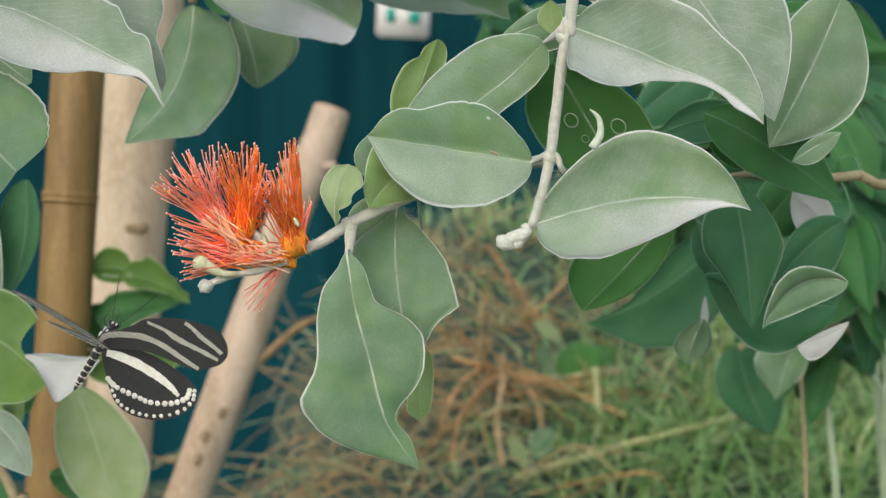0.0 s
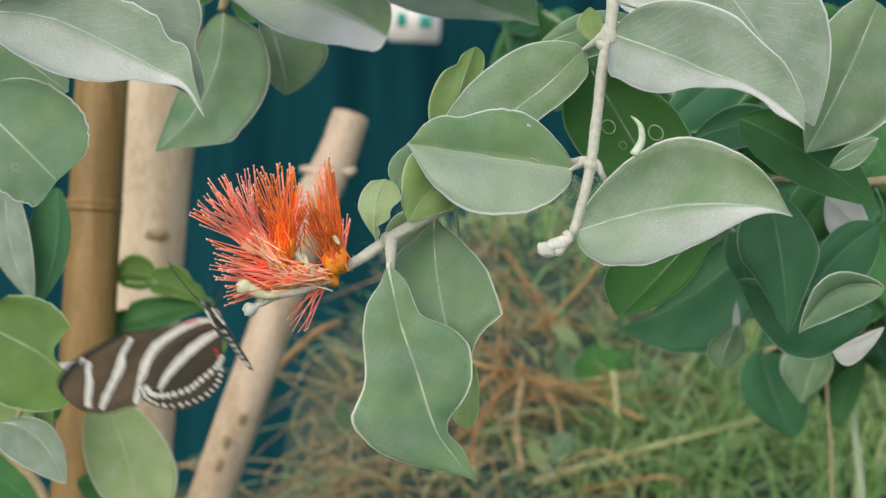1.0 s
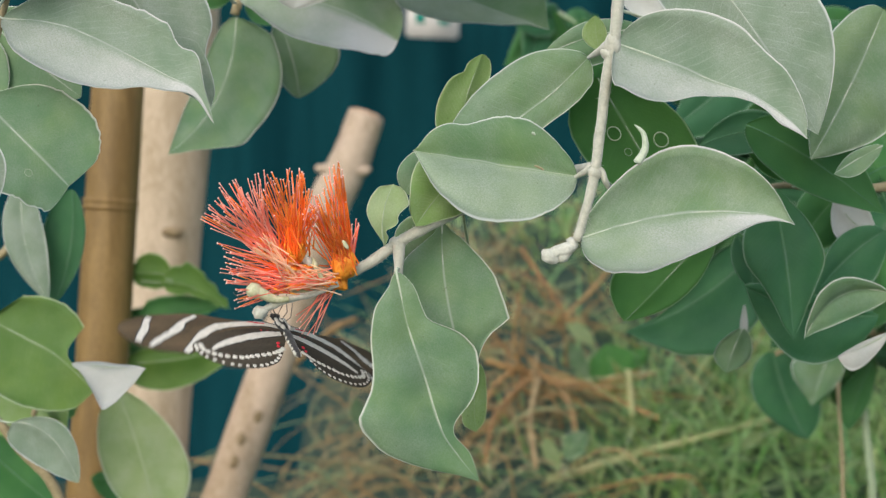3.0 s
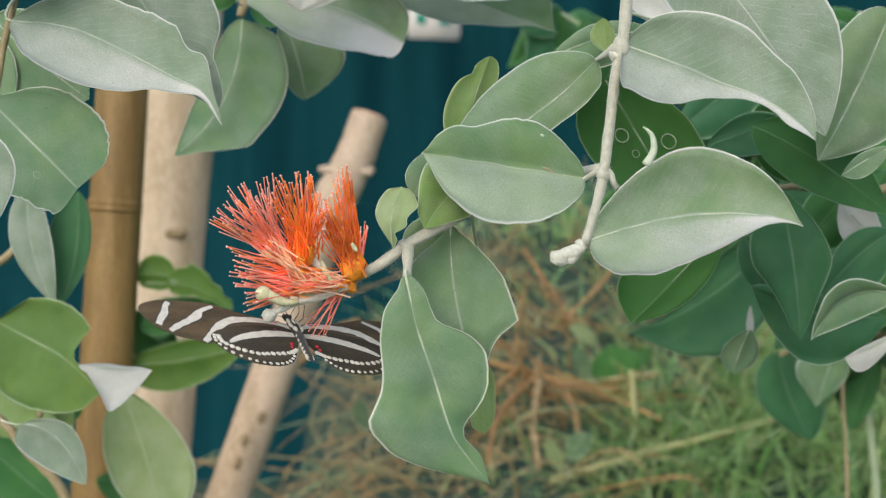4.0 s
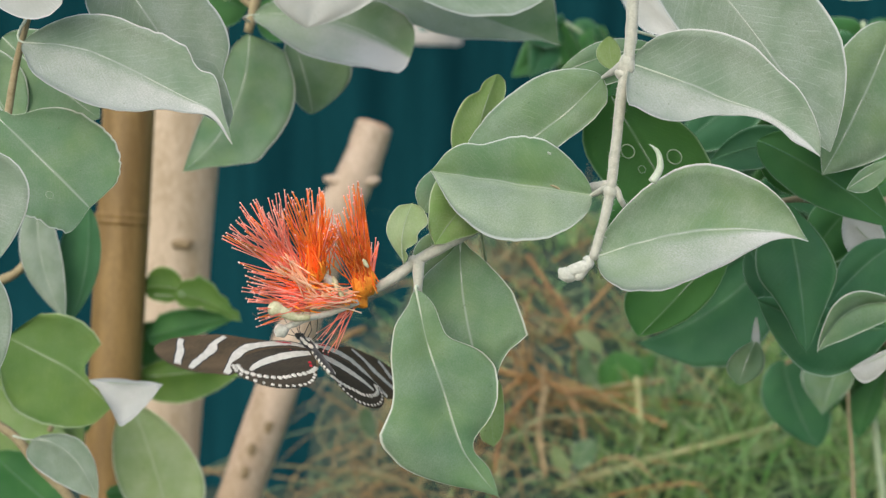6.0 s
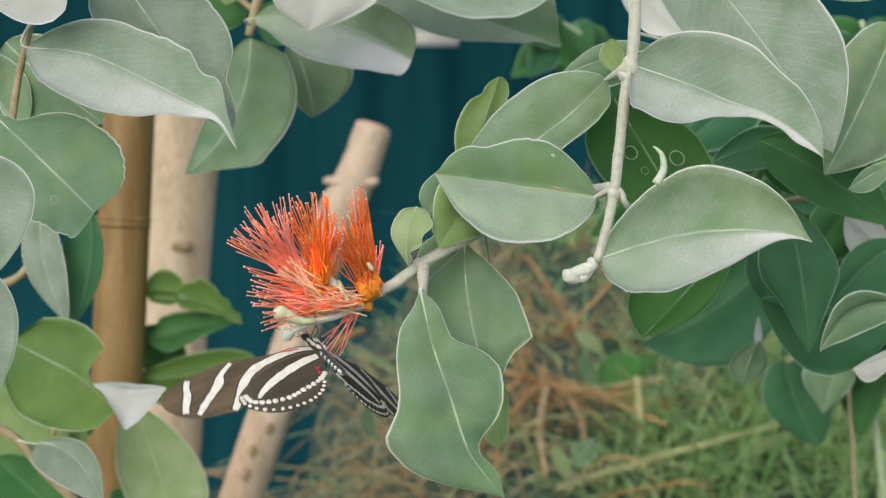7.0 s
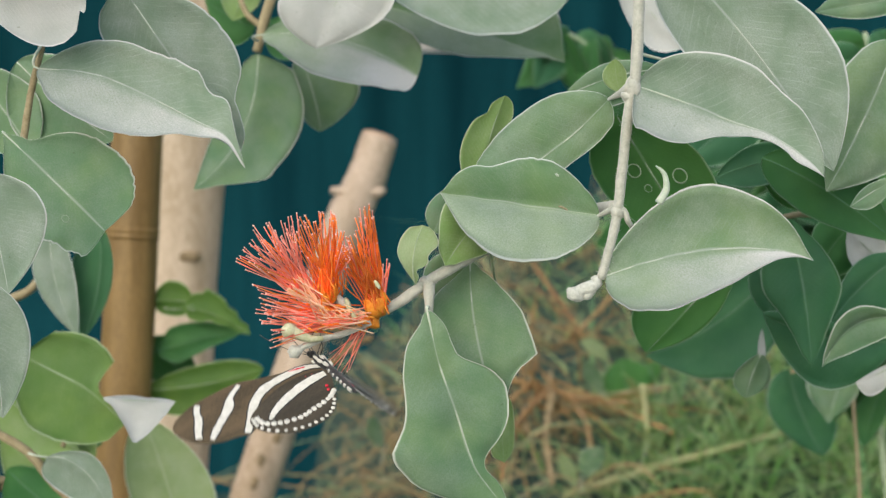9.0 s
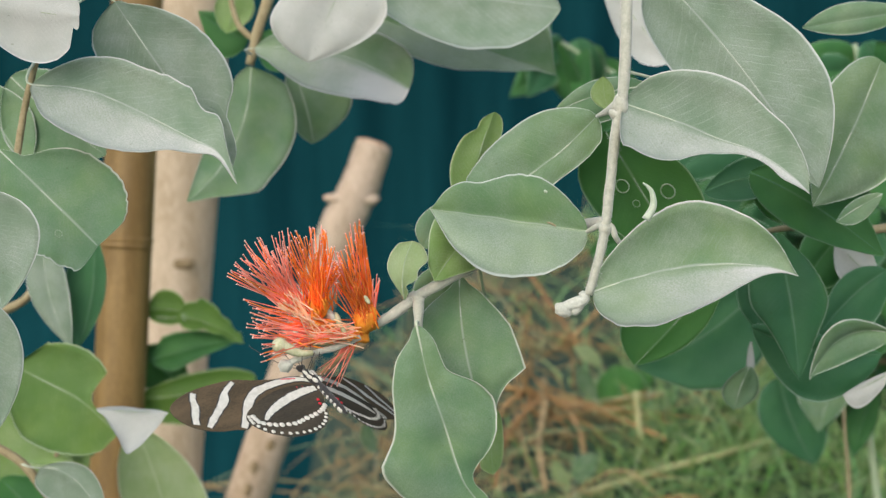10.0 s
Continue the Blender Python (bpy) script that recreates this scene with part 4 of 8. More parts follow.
leaf(low_branch, DEEP, (-0.2557, 0.5691, 1.1340), (-0.2384, 0.5697, 1.1170), (-0.2154, 0.5712, 1.1000), (0.0097, 0.0029, 0.0114), (-0.0124, -0.0041, -0.0171), 0.5, 0.5, 0.6, 0.9)
leaf(low_branch, SILVER, (-0.2000, 0.5131, 1.2682), (-0.2006, 0.5092, 1.2380), (-0.1868, 0.5085, 1.2153), (-0.0100, -0.0012, 0.0031), (0.0086, 0.0017, 0.0030), 0.5, 0.45, 0.6, 0.8)
leaf(low_branch, TEAL, (-0.1815, 0.5258, 1.2649), (-0.1784, 0.5227, 1.2368), (-0.1885, 0.5181, 1.2124), (0.0063, 0.0012, 0.0016), (-0.0136, -0.0020, 0.0015), 0.5, 0.45, 0.6, 0.8)
leaf(low_branch, PALE, (-0.2059, 0.6298, 1.1485), (-0.1932, 0.6284, 1.1211), (-0.1816, 0.6245, 1.0755), (0.0269, 0.0035, -0.0060), (-0.0191, -0.0043, -0.0107), 0.5, 0.5, 0.5, 0.7)
leaf(low_branch, FRESH, (-0.2571, 0.5625, 1.1773), (-0.2372, 0.5640, 1.1628), (-0.2145, 0.5657, 1.1455), (0.0077, 0.0027, 0.0120), (-0.0119, -0.0035, -0.0134), 0.5, 0.5, 0.6, 0.9)
leaf(low_branch, DEEP, (-0.2382, 0.6678, 1.0853), (-0.2253, 0.6698, 1.0854), (-0.1896, 0.6746, 1.0789), (0.0007, 0.0009, 0.0065), (0.0011, -0.0017, -0.0146), 0.5, 0.5, 0.6, 0.9)
part("stem", tube(bmesh.new(), smooth_path([(-0.2232, 0.4879, 1.1773), (-0.2044, 0.4894, 1.1662), (-0.1931, 0.4895, 1.1526), (-0.1805, 0.4899, 1.1402), (-0.1728, 0.4893, 1.1254)], 5), (0.00200, 0.00250), 8, 0.15), TWIG, low_branch)
part("stem", tube(bmesh.new(), smooth_path([(-0.2058, 0.5621, 1.1780), (-0.2138, 0.5591, 1.1641), (-0.2190, 0.5566, 1.1503)], 5), (0.00195, 0.00139), 8, 0.15), TWIG, low_branch)
part("stem", tube(bmesh.new(), smooth_path([(-0.2410, 0.5420, 1.2248), (-0.2252, 0.5455, 1.2329), (-0.2149, 0.5495, 1.2517)], 5), (0.00243, 0.00162), 8, 0.15), TWIG, low_branch)
part("stem", tube(bmesh.new(), smooth_path([(-0.1733, 0.4894, 1.1266), (-0.1672, 0.4719, 0.9793), (-0.1356, 0.2974, -0.4570)], 5), (0.00250, 0.00349), 8, 0.15), TWIG, low_branch)

chewed_branch = thing("shrub_branch", (-0.2693, 0.7945, 1.1590), "small dark-green leaves chewed by insects", "branch")
leaf(chewed_branch, OLIVE, (-0.2568, 0.7848, 1.1880), (-0.2441, 0.7871, 1.1903), (-0.2305, 0.7887, 1.1859), (0.0010, 0.0018, 0.0132), (-0.0008, -0.0014, -0.0104), 0.35714285714285715, 0.5714285714285714, 0.6, 0.9, profile=((0.0, 0.63, 0.78, 0.89, 0.94, 1.0, 0.98, 0.97, 0.96, 0.92, 0.85, 0.78, 0.62, 0.39, 0.0), (0.0, 0.49, 0.73, 0.81, 0.89, 0.94, 0.96, 0.99, 1.0, 0.99, 0.91, 0.83, 0.73, 0.45, 0.0)), blunt=True, rows=30, stalk=(-0.2641, 0.7988, 1.1864))
leaf(chewed_branch, OLIVE, (-0.2360, 0.7824, 1.1837), (-0.2186, 0.7854, 1.1852), (-0.1920, 0.7872, 1.1662), (0.0012, 0.0021, 0.0150), (-0.0006, -0.0011, -0.0078), 0.38461538461538464, 0.2692307692307692, 0.6, 0.9, profile=((0.0, 0.19, 0.39, 0.52, 0.64, 0.7, 0.72, 0.75, 0.78, 0.88, 1.0, 0.99, 0.98, 0.94, 0.91, 0.88, 0.85, 0.77, 0.63, 0.59, 0.59, 0.59, 0.4, 0.32, 0.33, 0.34, 0.0), (0.0, 0.28, 0.55, 0.83, 0.9, 0.94, 0.97, 1.0, 0.99, 0.92, 0.84, 0.75, 0.66, 0.63, 0.65, 0.66, 0.62, 0.54, 0.46, 0.37, 0.39, 0.43, 0.46, 0.36, 0.24, 0.13, 0.0)), ragged=0.04, rows=60, stalk=(-0.2642, 0.7984, 1.1839))
leaf(chewed_branch, DEEP, (-0.2554, 0.7859, 1.1541), (-0.2288, 0.7913, 1.1637), (-0.1994, 0.7962, 1.1664), (0.0011, 0.0019, 0.0139), (-0.0010, -0.0017, -0.0122), 0.2727272727272727, 0.2727272727272727, 0.6, 0.9, profile=((0.0, 0.91, 0.98, 1.0, 0.93, 0.87, 0.8, 0.68, 0.58, 0.45, 0.24, 0.0), (0.0, 0.52, 0.82, 1.0, 0.93, 0.85, 0.73, 0.59, 0.47, 0.36, 0.21, 0.0)), stalk=(-0.2651, 0.7946, 1.1540))
leaf(chewed_branch, OLIVE, (-0.2641, 0.7801, 1.1293), (-0.2288, 0.7858, 1.1289), (-0.1862, 0.7942, 1.1415), (0.0092, 0.0033, 0.0153), (0.0023, -0.0019, -0.0193), 0.5, 0.4, 0.5, 0.7, stalk=(-0.2658, 0.7909, 1.1254))
leaf(chewed_branch, DEEP, (-0.2693, 0.8045, 1.1573), (-0.2539, 0.8050, 1.1422), (-0.2348, 0.8062, 1.1271), (0.0063, 0.0029, 0.0151), (-0.0081, -0.0036, -0.0189), 0.5, 0.5, 0.6, 0.9, stalk=(-0.2650, 0.7952, 1.1590))
part("stem", tube(bmesh.new(), smooth_path([(-0.2398, 0.5919, -0.4992), (-0.2656, 0.7512, 0.8079), (-0.2669, 0.7767, 1.0133), (-0.2663, 0.7885, 1.1067), (-0.2652, 0.7933, 1.1441), (-0.2647, 0.7971, 1.1739), (-0.2639, 0.7991, 1.1889)], 5), (0.00188, 0.00151), 7, 0.15), TWIG, chewed_branch)
part("ring_blemish", ring((-0.2295, 0.7795, 1.1850), (0.0329, -0.0910, 0.0141), 0.00183), RIB_PALE, chewed_branch, "pale scar round a small hole")

weed = thing("weed", (0.0383, 1.5305, 0.9482), "low broad-leaved green weed in the grass", "weed")
leaf(weed, LUSH, (0.0449, 1.5311, 0.9449), (0.0312, 1.5327, 0.9745), (0.0273, 1.5361, 1.0073), (0.0300, 0.0063, 0.0124), (-0.0286, -0.0046, -0.0009), 0.5, 0.5, 0.6, 0.8, rows=14, cols=4)
leaf(weed, LUSH, (0.0414, 1.5405, 0.9426), (0.0504, 1.5473, 0.9856), (0.0698, 1.5524, 1.0022), (0.0173, 0.0027, 0.0000), (-0.0125, -0.0011, 0.0066), 0.5, 0.5, 0.6, 0.8, rows=14, cols=4)
leaf(weed, PALE, (0.0345, 1.5497, 0.9436), (0.0109, 1.5485, 0.9635), (-0.0061, 1.5483, 0.9835), (0.0045, 0.0032, 0.0200), (-0.0146, -0.0040, -0.0133), 0.5, 0.5, 0.6, 0.8, rows=14, cols=4)
part("stem", tube(bmesh.new(), smooth_path([(0.0390, 1.5269, 0.9186), (0.0412, 1.5293, 0.9350), (0.0429, 1.5312, 0.9482)], 5), (0.00265, 0.00199), 6, 0.15), TWIG, weed)

pale_weed = thing("weed", (-0.0066, 1.5, 0.9801), "pale grey-green weed leaves lying among the dry stems", "weed")
leaf(pale_weed, SAGE, (0.0064, 1.5000, 0.9752), (-0.0063, 1.4900, 0.9954), (-0.0111, 1.4800, 1.0155), (-0.0094, 0.0000, -0.0041), (0.0094, -0.0000, 0.0041), 0.5, 0.5, 0.6, 0.8, rows=14, cols=4, rib=0.0003, stalk=(0.0064, 1.5000, 0.9552))
leaf(pale_weed, PALE, (0.0112, 1.5600, 1.0009), (-0.0034, 1.5500, 1.0207), (-0.0222, 1.5500, 1.0269), (-0.0059, 0.0000, -0.0076), (0.0059, -0.0000, 0.0076), 0.5, 0.5, 0.6, 0.8, rows=14, cols=4, rib=0.0003, stalk=(0.0112, 1.5600, 0.9809))
leaf(pale_weed, SAGE, (-0.0085, 1.3600, 0.9152), (-0.0007, 1.3550, 0.9353), (0.0141, 1.3500, 0.9494), (-0.0107, 0.0000, 0.0071), (0.0107, -0.0000, -0.0071), 0.5, 0.5, 0.6, 0.8, rows=14, cols=4, rib=0.0003, stalk=(-0.0085, 1.3600, 0.8952))
leaf(pale_weed, PALE, (-0.0155, 1.3600, 0.9025), (-0.0244, 1.3550, 0.9250), (-0.0302, 1.3500, 0.9414), (-0.0084, 0.0000, -0.0032), (0.0084, -0.0000, 0.0032), 0.5, 0.5, 0.6, 0.8, rows=14, cols=4, rib=0.0003, stalk=(-0.0155, 1.3600, 0.8825))
leaf(pale_weed, SAGE, (-0.2394, 1.4200, 0.9239), (-0.2467, 1.4150, 0.9411), (-0.2468, 1.4100, 0.9617), (-0.0094, 0.0000, -0.0018), (0.0094, -0.0000, 0.0018), 0.5, 0.5, 0.6, 0.8, rows=14, cols=4, rib=0.0003, stalk=(-0.2394, 1.4200, 0.9039))
leaf(pale_weed, PALE, (0.1635, 1.4200, 0.9158), (0.1807, 1.4150, 0.9335), (0.2009, 1.4100, 0.9400), (-0.0049, 0.0000, 0.0075), (0.0049, -0.0000, -0.0075), 0.5, 0.5, 0.6, 0.8, rows=14, cols=4, rib=0.0003, stalk=(0.1635, 1.4200, 0.8958))

right_branch = thing("shrub_branch", (0.1736, 0.5011, 1.2743), "dark blue-green leafy branch in the shade", "branch")
leaf(right_branch, TEAL, (0.1228, 0.4425, 1.2771), (0.1300, 0.4405, 1.2517), (0.1317, 0.4371, 1.2225), (-0.0147, -0.0025, -0.0015), (0.0140, 0.0024, 0.0014), 0.4, 0.5, 0.6, 0.9, profile=((0.0, 0.38, 0.7, 0.93, 1.0, 0.97, 0.73, 0.54, 0.37, 0.23, 0.0), (0.0, 0.36, 0.63, 0.81, 0.94, 1.0, 0.85, 0.62, 0.42, 0.24, 0.0)))
leaf(right_branch, TEAL, (0.1315, 0.6023, 1.2389), (0.1060, 0.5943, 1.2067), (0.0679, 0.5870, 1.1962), (0.0089, -0.0080, -0.0266), (-0.0042, 0.0009, 0.0124), 0.3, 0.3, 0.6, 0.9, profile=((0.0, 0.83, 0.96, 1.0, 0.98, 0.97, 0.83, 0.71, 0.48, 0.25, 0.0), (0.0, 0.5, 0.89, 1.0, 0.92, 0.68, 0.47, 0.27, 0.12, 0.08, 0.0)))
leaf(right_branch, LUSH, (0.1020, 0.4274, 1.2639), (0.0875, 0.4230, 1.2469), (0.0715, 0.4184, 1.2306), (0.0063, 0.0001, -0.0068), (-0.0190, -0.0027, 0.0021), 0.45, 0.45, 0.6, 0.9)
leaf(right_branch, DEEP, (0.1131, 0.4438, 1.2996), (0.1322, 0.4459, 1.2927), (0.1630, 0.4477, 1.2680), (0.0095, 0.0027, 0.0096), (-0.0046, -0.0061, -0.0104), 0.45, 0.45, 0.6, 0.9)
leaf(right_branch, TEAL, (0.0970, 0.4606, 1.2908), (0.1111, 0.4638, 1.2987), (0.1322, 0.4669, 1.2972), (0.0020, 0.0014, 0.0084), (0.0024, -0.0047, -0.0080), 0.45, 0.5, 0.6, 0.8, stalk=(0.1130, 0.4810, 1.2706))
leaf(right_branch, DOWNY, (0.1581, 0.4355, 1.3401), (0.1471, 0.4302, 1.3108), (0.1344, 0.4254, 1.2886), (-0.0108, -0.0003, 0.0112), (0.0190, 0.0020, -0.0076), 0.45, 0.5, 0.6, 0.9)
leaf(right_branch, LUSH, (0.1358, 0.4753, 1.2779), (0.1249, 0.4745, 1.2854), (0.1152, 0.4736, 1.2904), (0.0018, 0.0010, 0.0056), (-0.0023, -0.0010, -0.0052), 0.5, 0.5, 0.6, 0.9, stalk=(0.1337, 0.4847, 1.2746))
leaf(right_branch, TEAL, (0.1668, 0.4737, 1.2264), (0.1412, 0.4694, 1.2242), (0.1163, 0.4671, 1.2370), (-0.0112, -0.0006, 0.0091), (-0.0020, -0.0028, -0.0199), 0.5, 0.5, 0.6, 0.8)
leaf(right_branch, SAGE, (0.1657, 0.4446, 1.2396), (0.1453, 0.4421, 1.2456), (0.1357, 0.4378, 1.2229), (-0.0034, -0.0059, 0.0060), (0.0002, -0.0012, -0.0098), 0.5, 0.45, 0.6, 1.0)
leaf(right_branch, TEAL, (0.1700, 0.4883, 1.2575), (0.1571, 0.4854, 1.2509), (0.1433, 0.4809, 1.2323), (-0.0042, 0.0003, 0.0074), (0.0071, -0.0004, -0.0123), 0.5, 0.5, 0.6, 0.9, stalk=(0.1675, 0.4900, 1.2743))
leaf(right_branch, TEAL, (0.1592, 0.8490, 1.1383), (0.1653, 0.8463, 1.1089), (0.1824, 0.8456, 1.0812), (-0.0212, -0.0034, -0.0006), (0.0210, 0.0037, 0.0033), 0.5, 0.5, 0.5, 0.7, stalk=(0.1648, 0.8217, 1.1448))
leaf(right_branch, SAGE, (0.1901, 0.7975, 1.1502), (0.1836, 0.7946, 1.1356), (0.1789, 0.7914, 1.1156), (-0.0190, -0.0024, 0.0048), (0.0122, 0.0017, -0.0020), 0.4, 0.4, 0.6, 1.2, stalk=(0.1843, 0.8259, 1.1529))
leaf(right_branch, WHITE, (0.1695, 0.4633, 1.2217), (0.1591, 0.4609, 1.2150), (0.1504, 0.4592, 1.2128), (0.0006, 0.0004, 0.0022), (-0.0013, -0.0012, -0.0081), 0.5, 0.5, 0.6, 0.9)
leaf(right_branch, WHITE, (0.1515, 0.4970, 1.2687), (0.1584, 0.4968, 1.2587), (0.1696, 0.4977, 1.2520), (0.0032, 0.0015, 0.0081), (-0.0054, -0.0018, -0.0075), 0.5, 0.5, 0.6, 0.9, stalk=(0.1544, 0.4878, 1.2732))
leaf(right_branch, DEEP, (0.1707, 0.5116, 1.2804), (0.1483, 0.5067, 1.2689), (0.1396, 0.5028, 1.2485), (-0.0103, -0.0010, 0.0045), (0.0059, -0.0008, -0.0136), 0.5, 0.5, 0.6, 0.9, stalk=(0.1758, 0.4914, 1.2751))
leaf(right_branch, SAGE, (0.1557, 0.4090, 1.2943), (0.1465, 0.4070, 1.2896), (0.1401, 0.4054, 1.2849), (-0.0008, 0.0002, 0.0028), (0.0013, -0.0004, -0.0047), 0.5, 0.5, 0.6, 0.9, rows=14, cols=4)
leaf(right_branch, TEAL, (0.1147, 0.4994, 1.2530), (0.1194, 0.4990, 1.2439), (0.1219, 0.4977, 1.2302), (-0.0062, -0.0011, -0.0011), (0.0074, 0.0010, -0.0011), 0.5, 0.5, 0.6, 0.9, stalk=(0.1130, 0.4810, 1.2706))
leaf(right_branch, SAGE, (0.1724, 0.4649, 1.3591), (0.1577, 0.4624, 1.3571), (0.1325, 0.4579, 1.3532), (-0.0058, -0.0003, 0.0059), (-0.0015, -0.0009, -0.0058), 0.5, 0.5, 0.6, 0.9)
leaf(right_branch, TEAL, (0.1085, 0.5212, 1.2719), (0.1180, 0.5218, 1.2648), (0.1417, 0.5244, 1.2555), (0.0010, 0.0014, 0.0100), (-0.0032, -0.0022, -0.0135), 0.5, 0.5, 0.6, 0.9)
leaf(right_branch, TEAL, (0.1325, 0.5528, 1.3313), (0.1087, 0.5466, 1.3117), (0.0849, 0.5404, 1.2922), (-0.0051, 0.0004, 0.0097), (0.0052, -0.0010, -0.0146), 0.5, 0.5, 0.6, 0.9)
leaf(right_branch, WHITE, (0.0530, 0.5304, 1.3843), (0.0678, 0.5299, 1.3598), (0.0849, 0.5306, 1.3426), (0.0139, 0.0025, 0.0029), (-0.0029, -0.0021, -0.0140), 0.5, 0.5, 0.6, 0.9)
leaf(right_branch, DEEP, (0.2236, 0.8582, 1.1311), (0.2130, 0.8538, 1.1089), (0.2099, 0.8506, 1.0868), (0.0092, 0.0014, 0.0000), (-0.0129, -0.0020, -0.0000), 0.5, 0.5, 0.6, 0.9, stalk=(0.2462, 0.8362, 1.1387))
leaf(right_branch, WHITE, (0.1204, 0.5369, 1.2192), (0.1206, 0.5357, 1.2095), (0.1202, 0.5350, 1.2041), (0.0016, 0.0001, -0.0011), (-0.0018, -0.0004, -0.0011), 0.5, 0.5, 0.6, 0.9, rows=12, cols=3, rib=0)
leaf(right_branch, SAGE, (0.1177, 0.4992, 1.2154), (0.1134, 0.4973, 1.2063), (0.1113, 0.4959, 1.1972), (0.0074, 0.0009, -0.0022), (-0.0074, -0.0012, -0.0000), 0.5, 0.5, 0.6, 0.9, rows=14, cols=4)
part("stem", tube(bmesh.new(), smooth_path([(0.1971, 0.8294, 1.1654), (0.1988, 0.8235, 1.1154), (0.2018, 0.8195, 1.0797), (0.2043, 0.8127, 1.0224)], 5), (0.00108, 0.00143), 8, 0.15), TWIG, right_branch)
part("stem", tube(bmesh.new(), smooth_path([(0.1762, 0.4915, 1.2751), (0.1501, 0.4871, 1.2728), (0.1304, 0.4842, 1.2750), (0.1130, 0.4810, 1.2706)], 5), (0.00199, 0.00088), 8, 0.15), TWIG, right_branch)
part("stem", tube(bmesh.new(), smooth_path([(0.2400, 0.8344, 1.1512), (0.1972, 0.8286, 1.1583), (0.1584, 0.8205, 1.1421)], 5), (0.00288, 0.00143), 8, 0.15), TWIG, right_branch)
part("stem", tube(bmesh.new(), smooth_path([(0.1758, 0.4914, 1.2751), (0.2147, 0.5235, 1.2381), (0.2489, 0.5279, 0.9856), (0.2881, 0.3454, -0.5245)], 5), (0.00199, 0.00353), 8, 0.15), TWIG, right_branch)
part("stem", tube(bmesh.new(), smooth_path([(0.2392, 0.8342, 1.1512), (0.2803, 0.8459, 1.0760), (0.3192, 0.8291, 0.7771), (0.2880, 0.3935, -0.4654)], 5), (0.00288, 0.00432), 8, 0.15), TWIG, right_branch)


# ---- the flower head ----
def stamen(flower, base, tip, sag, rnd, tint, anther=True, r=0.00019, gold=False):
    """One red filament, gently bowed, with its pale anther."""
    base, tip = Vector(base), Vector(tip)
    way = tip - base
    side = way.orthogonal().normalized()
    side.rotate(Matrix.Rotation(rnd.uniform(0, 6.28), 3, way))
    pts = []
    for k in range(7):
        s = k / 6
        pts.append(base.lerp(tip, s) + side * sag * way.length * math.sin(math.pi * s ** 0.8))
    bm = tube(bmesh.new(), pts, [r * (1.25 - 0.45 * k / 6) for k in range(7)], 5)
    if gold:
        tube(bm, pts[:2], [r * 1.35, r * 1.25], 5, 0.0, 2)
    end = (pts[-1] - pts[-2]).normalized()
    if anther:
        lump(bm, tip, end.orthogonal(), 0.0006, 0.00023, 0.1, 1, 6)
    part("stamen", bm, (tint, ANTHER, ORANGE), flower)


def spray(flower, rnd, base, spread, tips, count, depth, eye, orange=0.1, anther=True, tint=None):
    """A fan of stamens from round about base, whose tips lie along the line of points tips, scattered in depth."""
    line = smooth_path(tips, 8)
    away = (Vector(base) - Vector(eye)).normalized()
    for k in range(count):
        s = rnd.random() * (len(line) - 1)
        tip = line[int(s)].lerp(line[min(int(s) + 1, len(line) - 1)], s % 1)
        b = Vector(base) + Vector((rnd.gauss(0, spread), rnd.gauss(0, spread), rnd.gauss(0, spread)))
        z = rnd.uniform(-depth, depth)
        short = 1.04 - abs(rnd.gauss(0, 0.15)) - 0.15 * (abs(z) / depth) ** 2
        tip = b + (tip - b) * short + away * z
        stamen(flower, b, tip, rnd.gauss(0, 0.03), rnd, tint or (ORANGE_FILAMENT if rnd.random() < orange else FILAMENT), anther, gold=rnd.random() < 0.4)


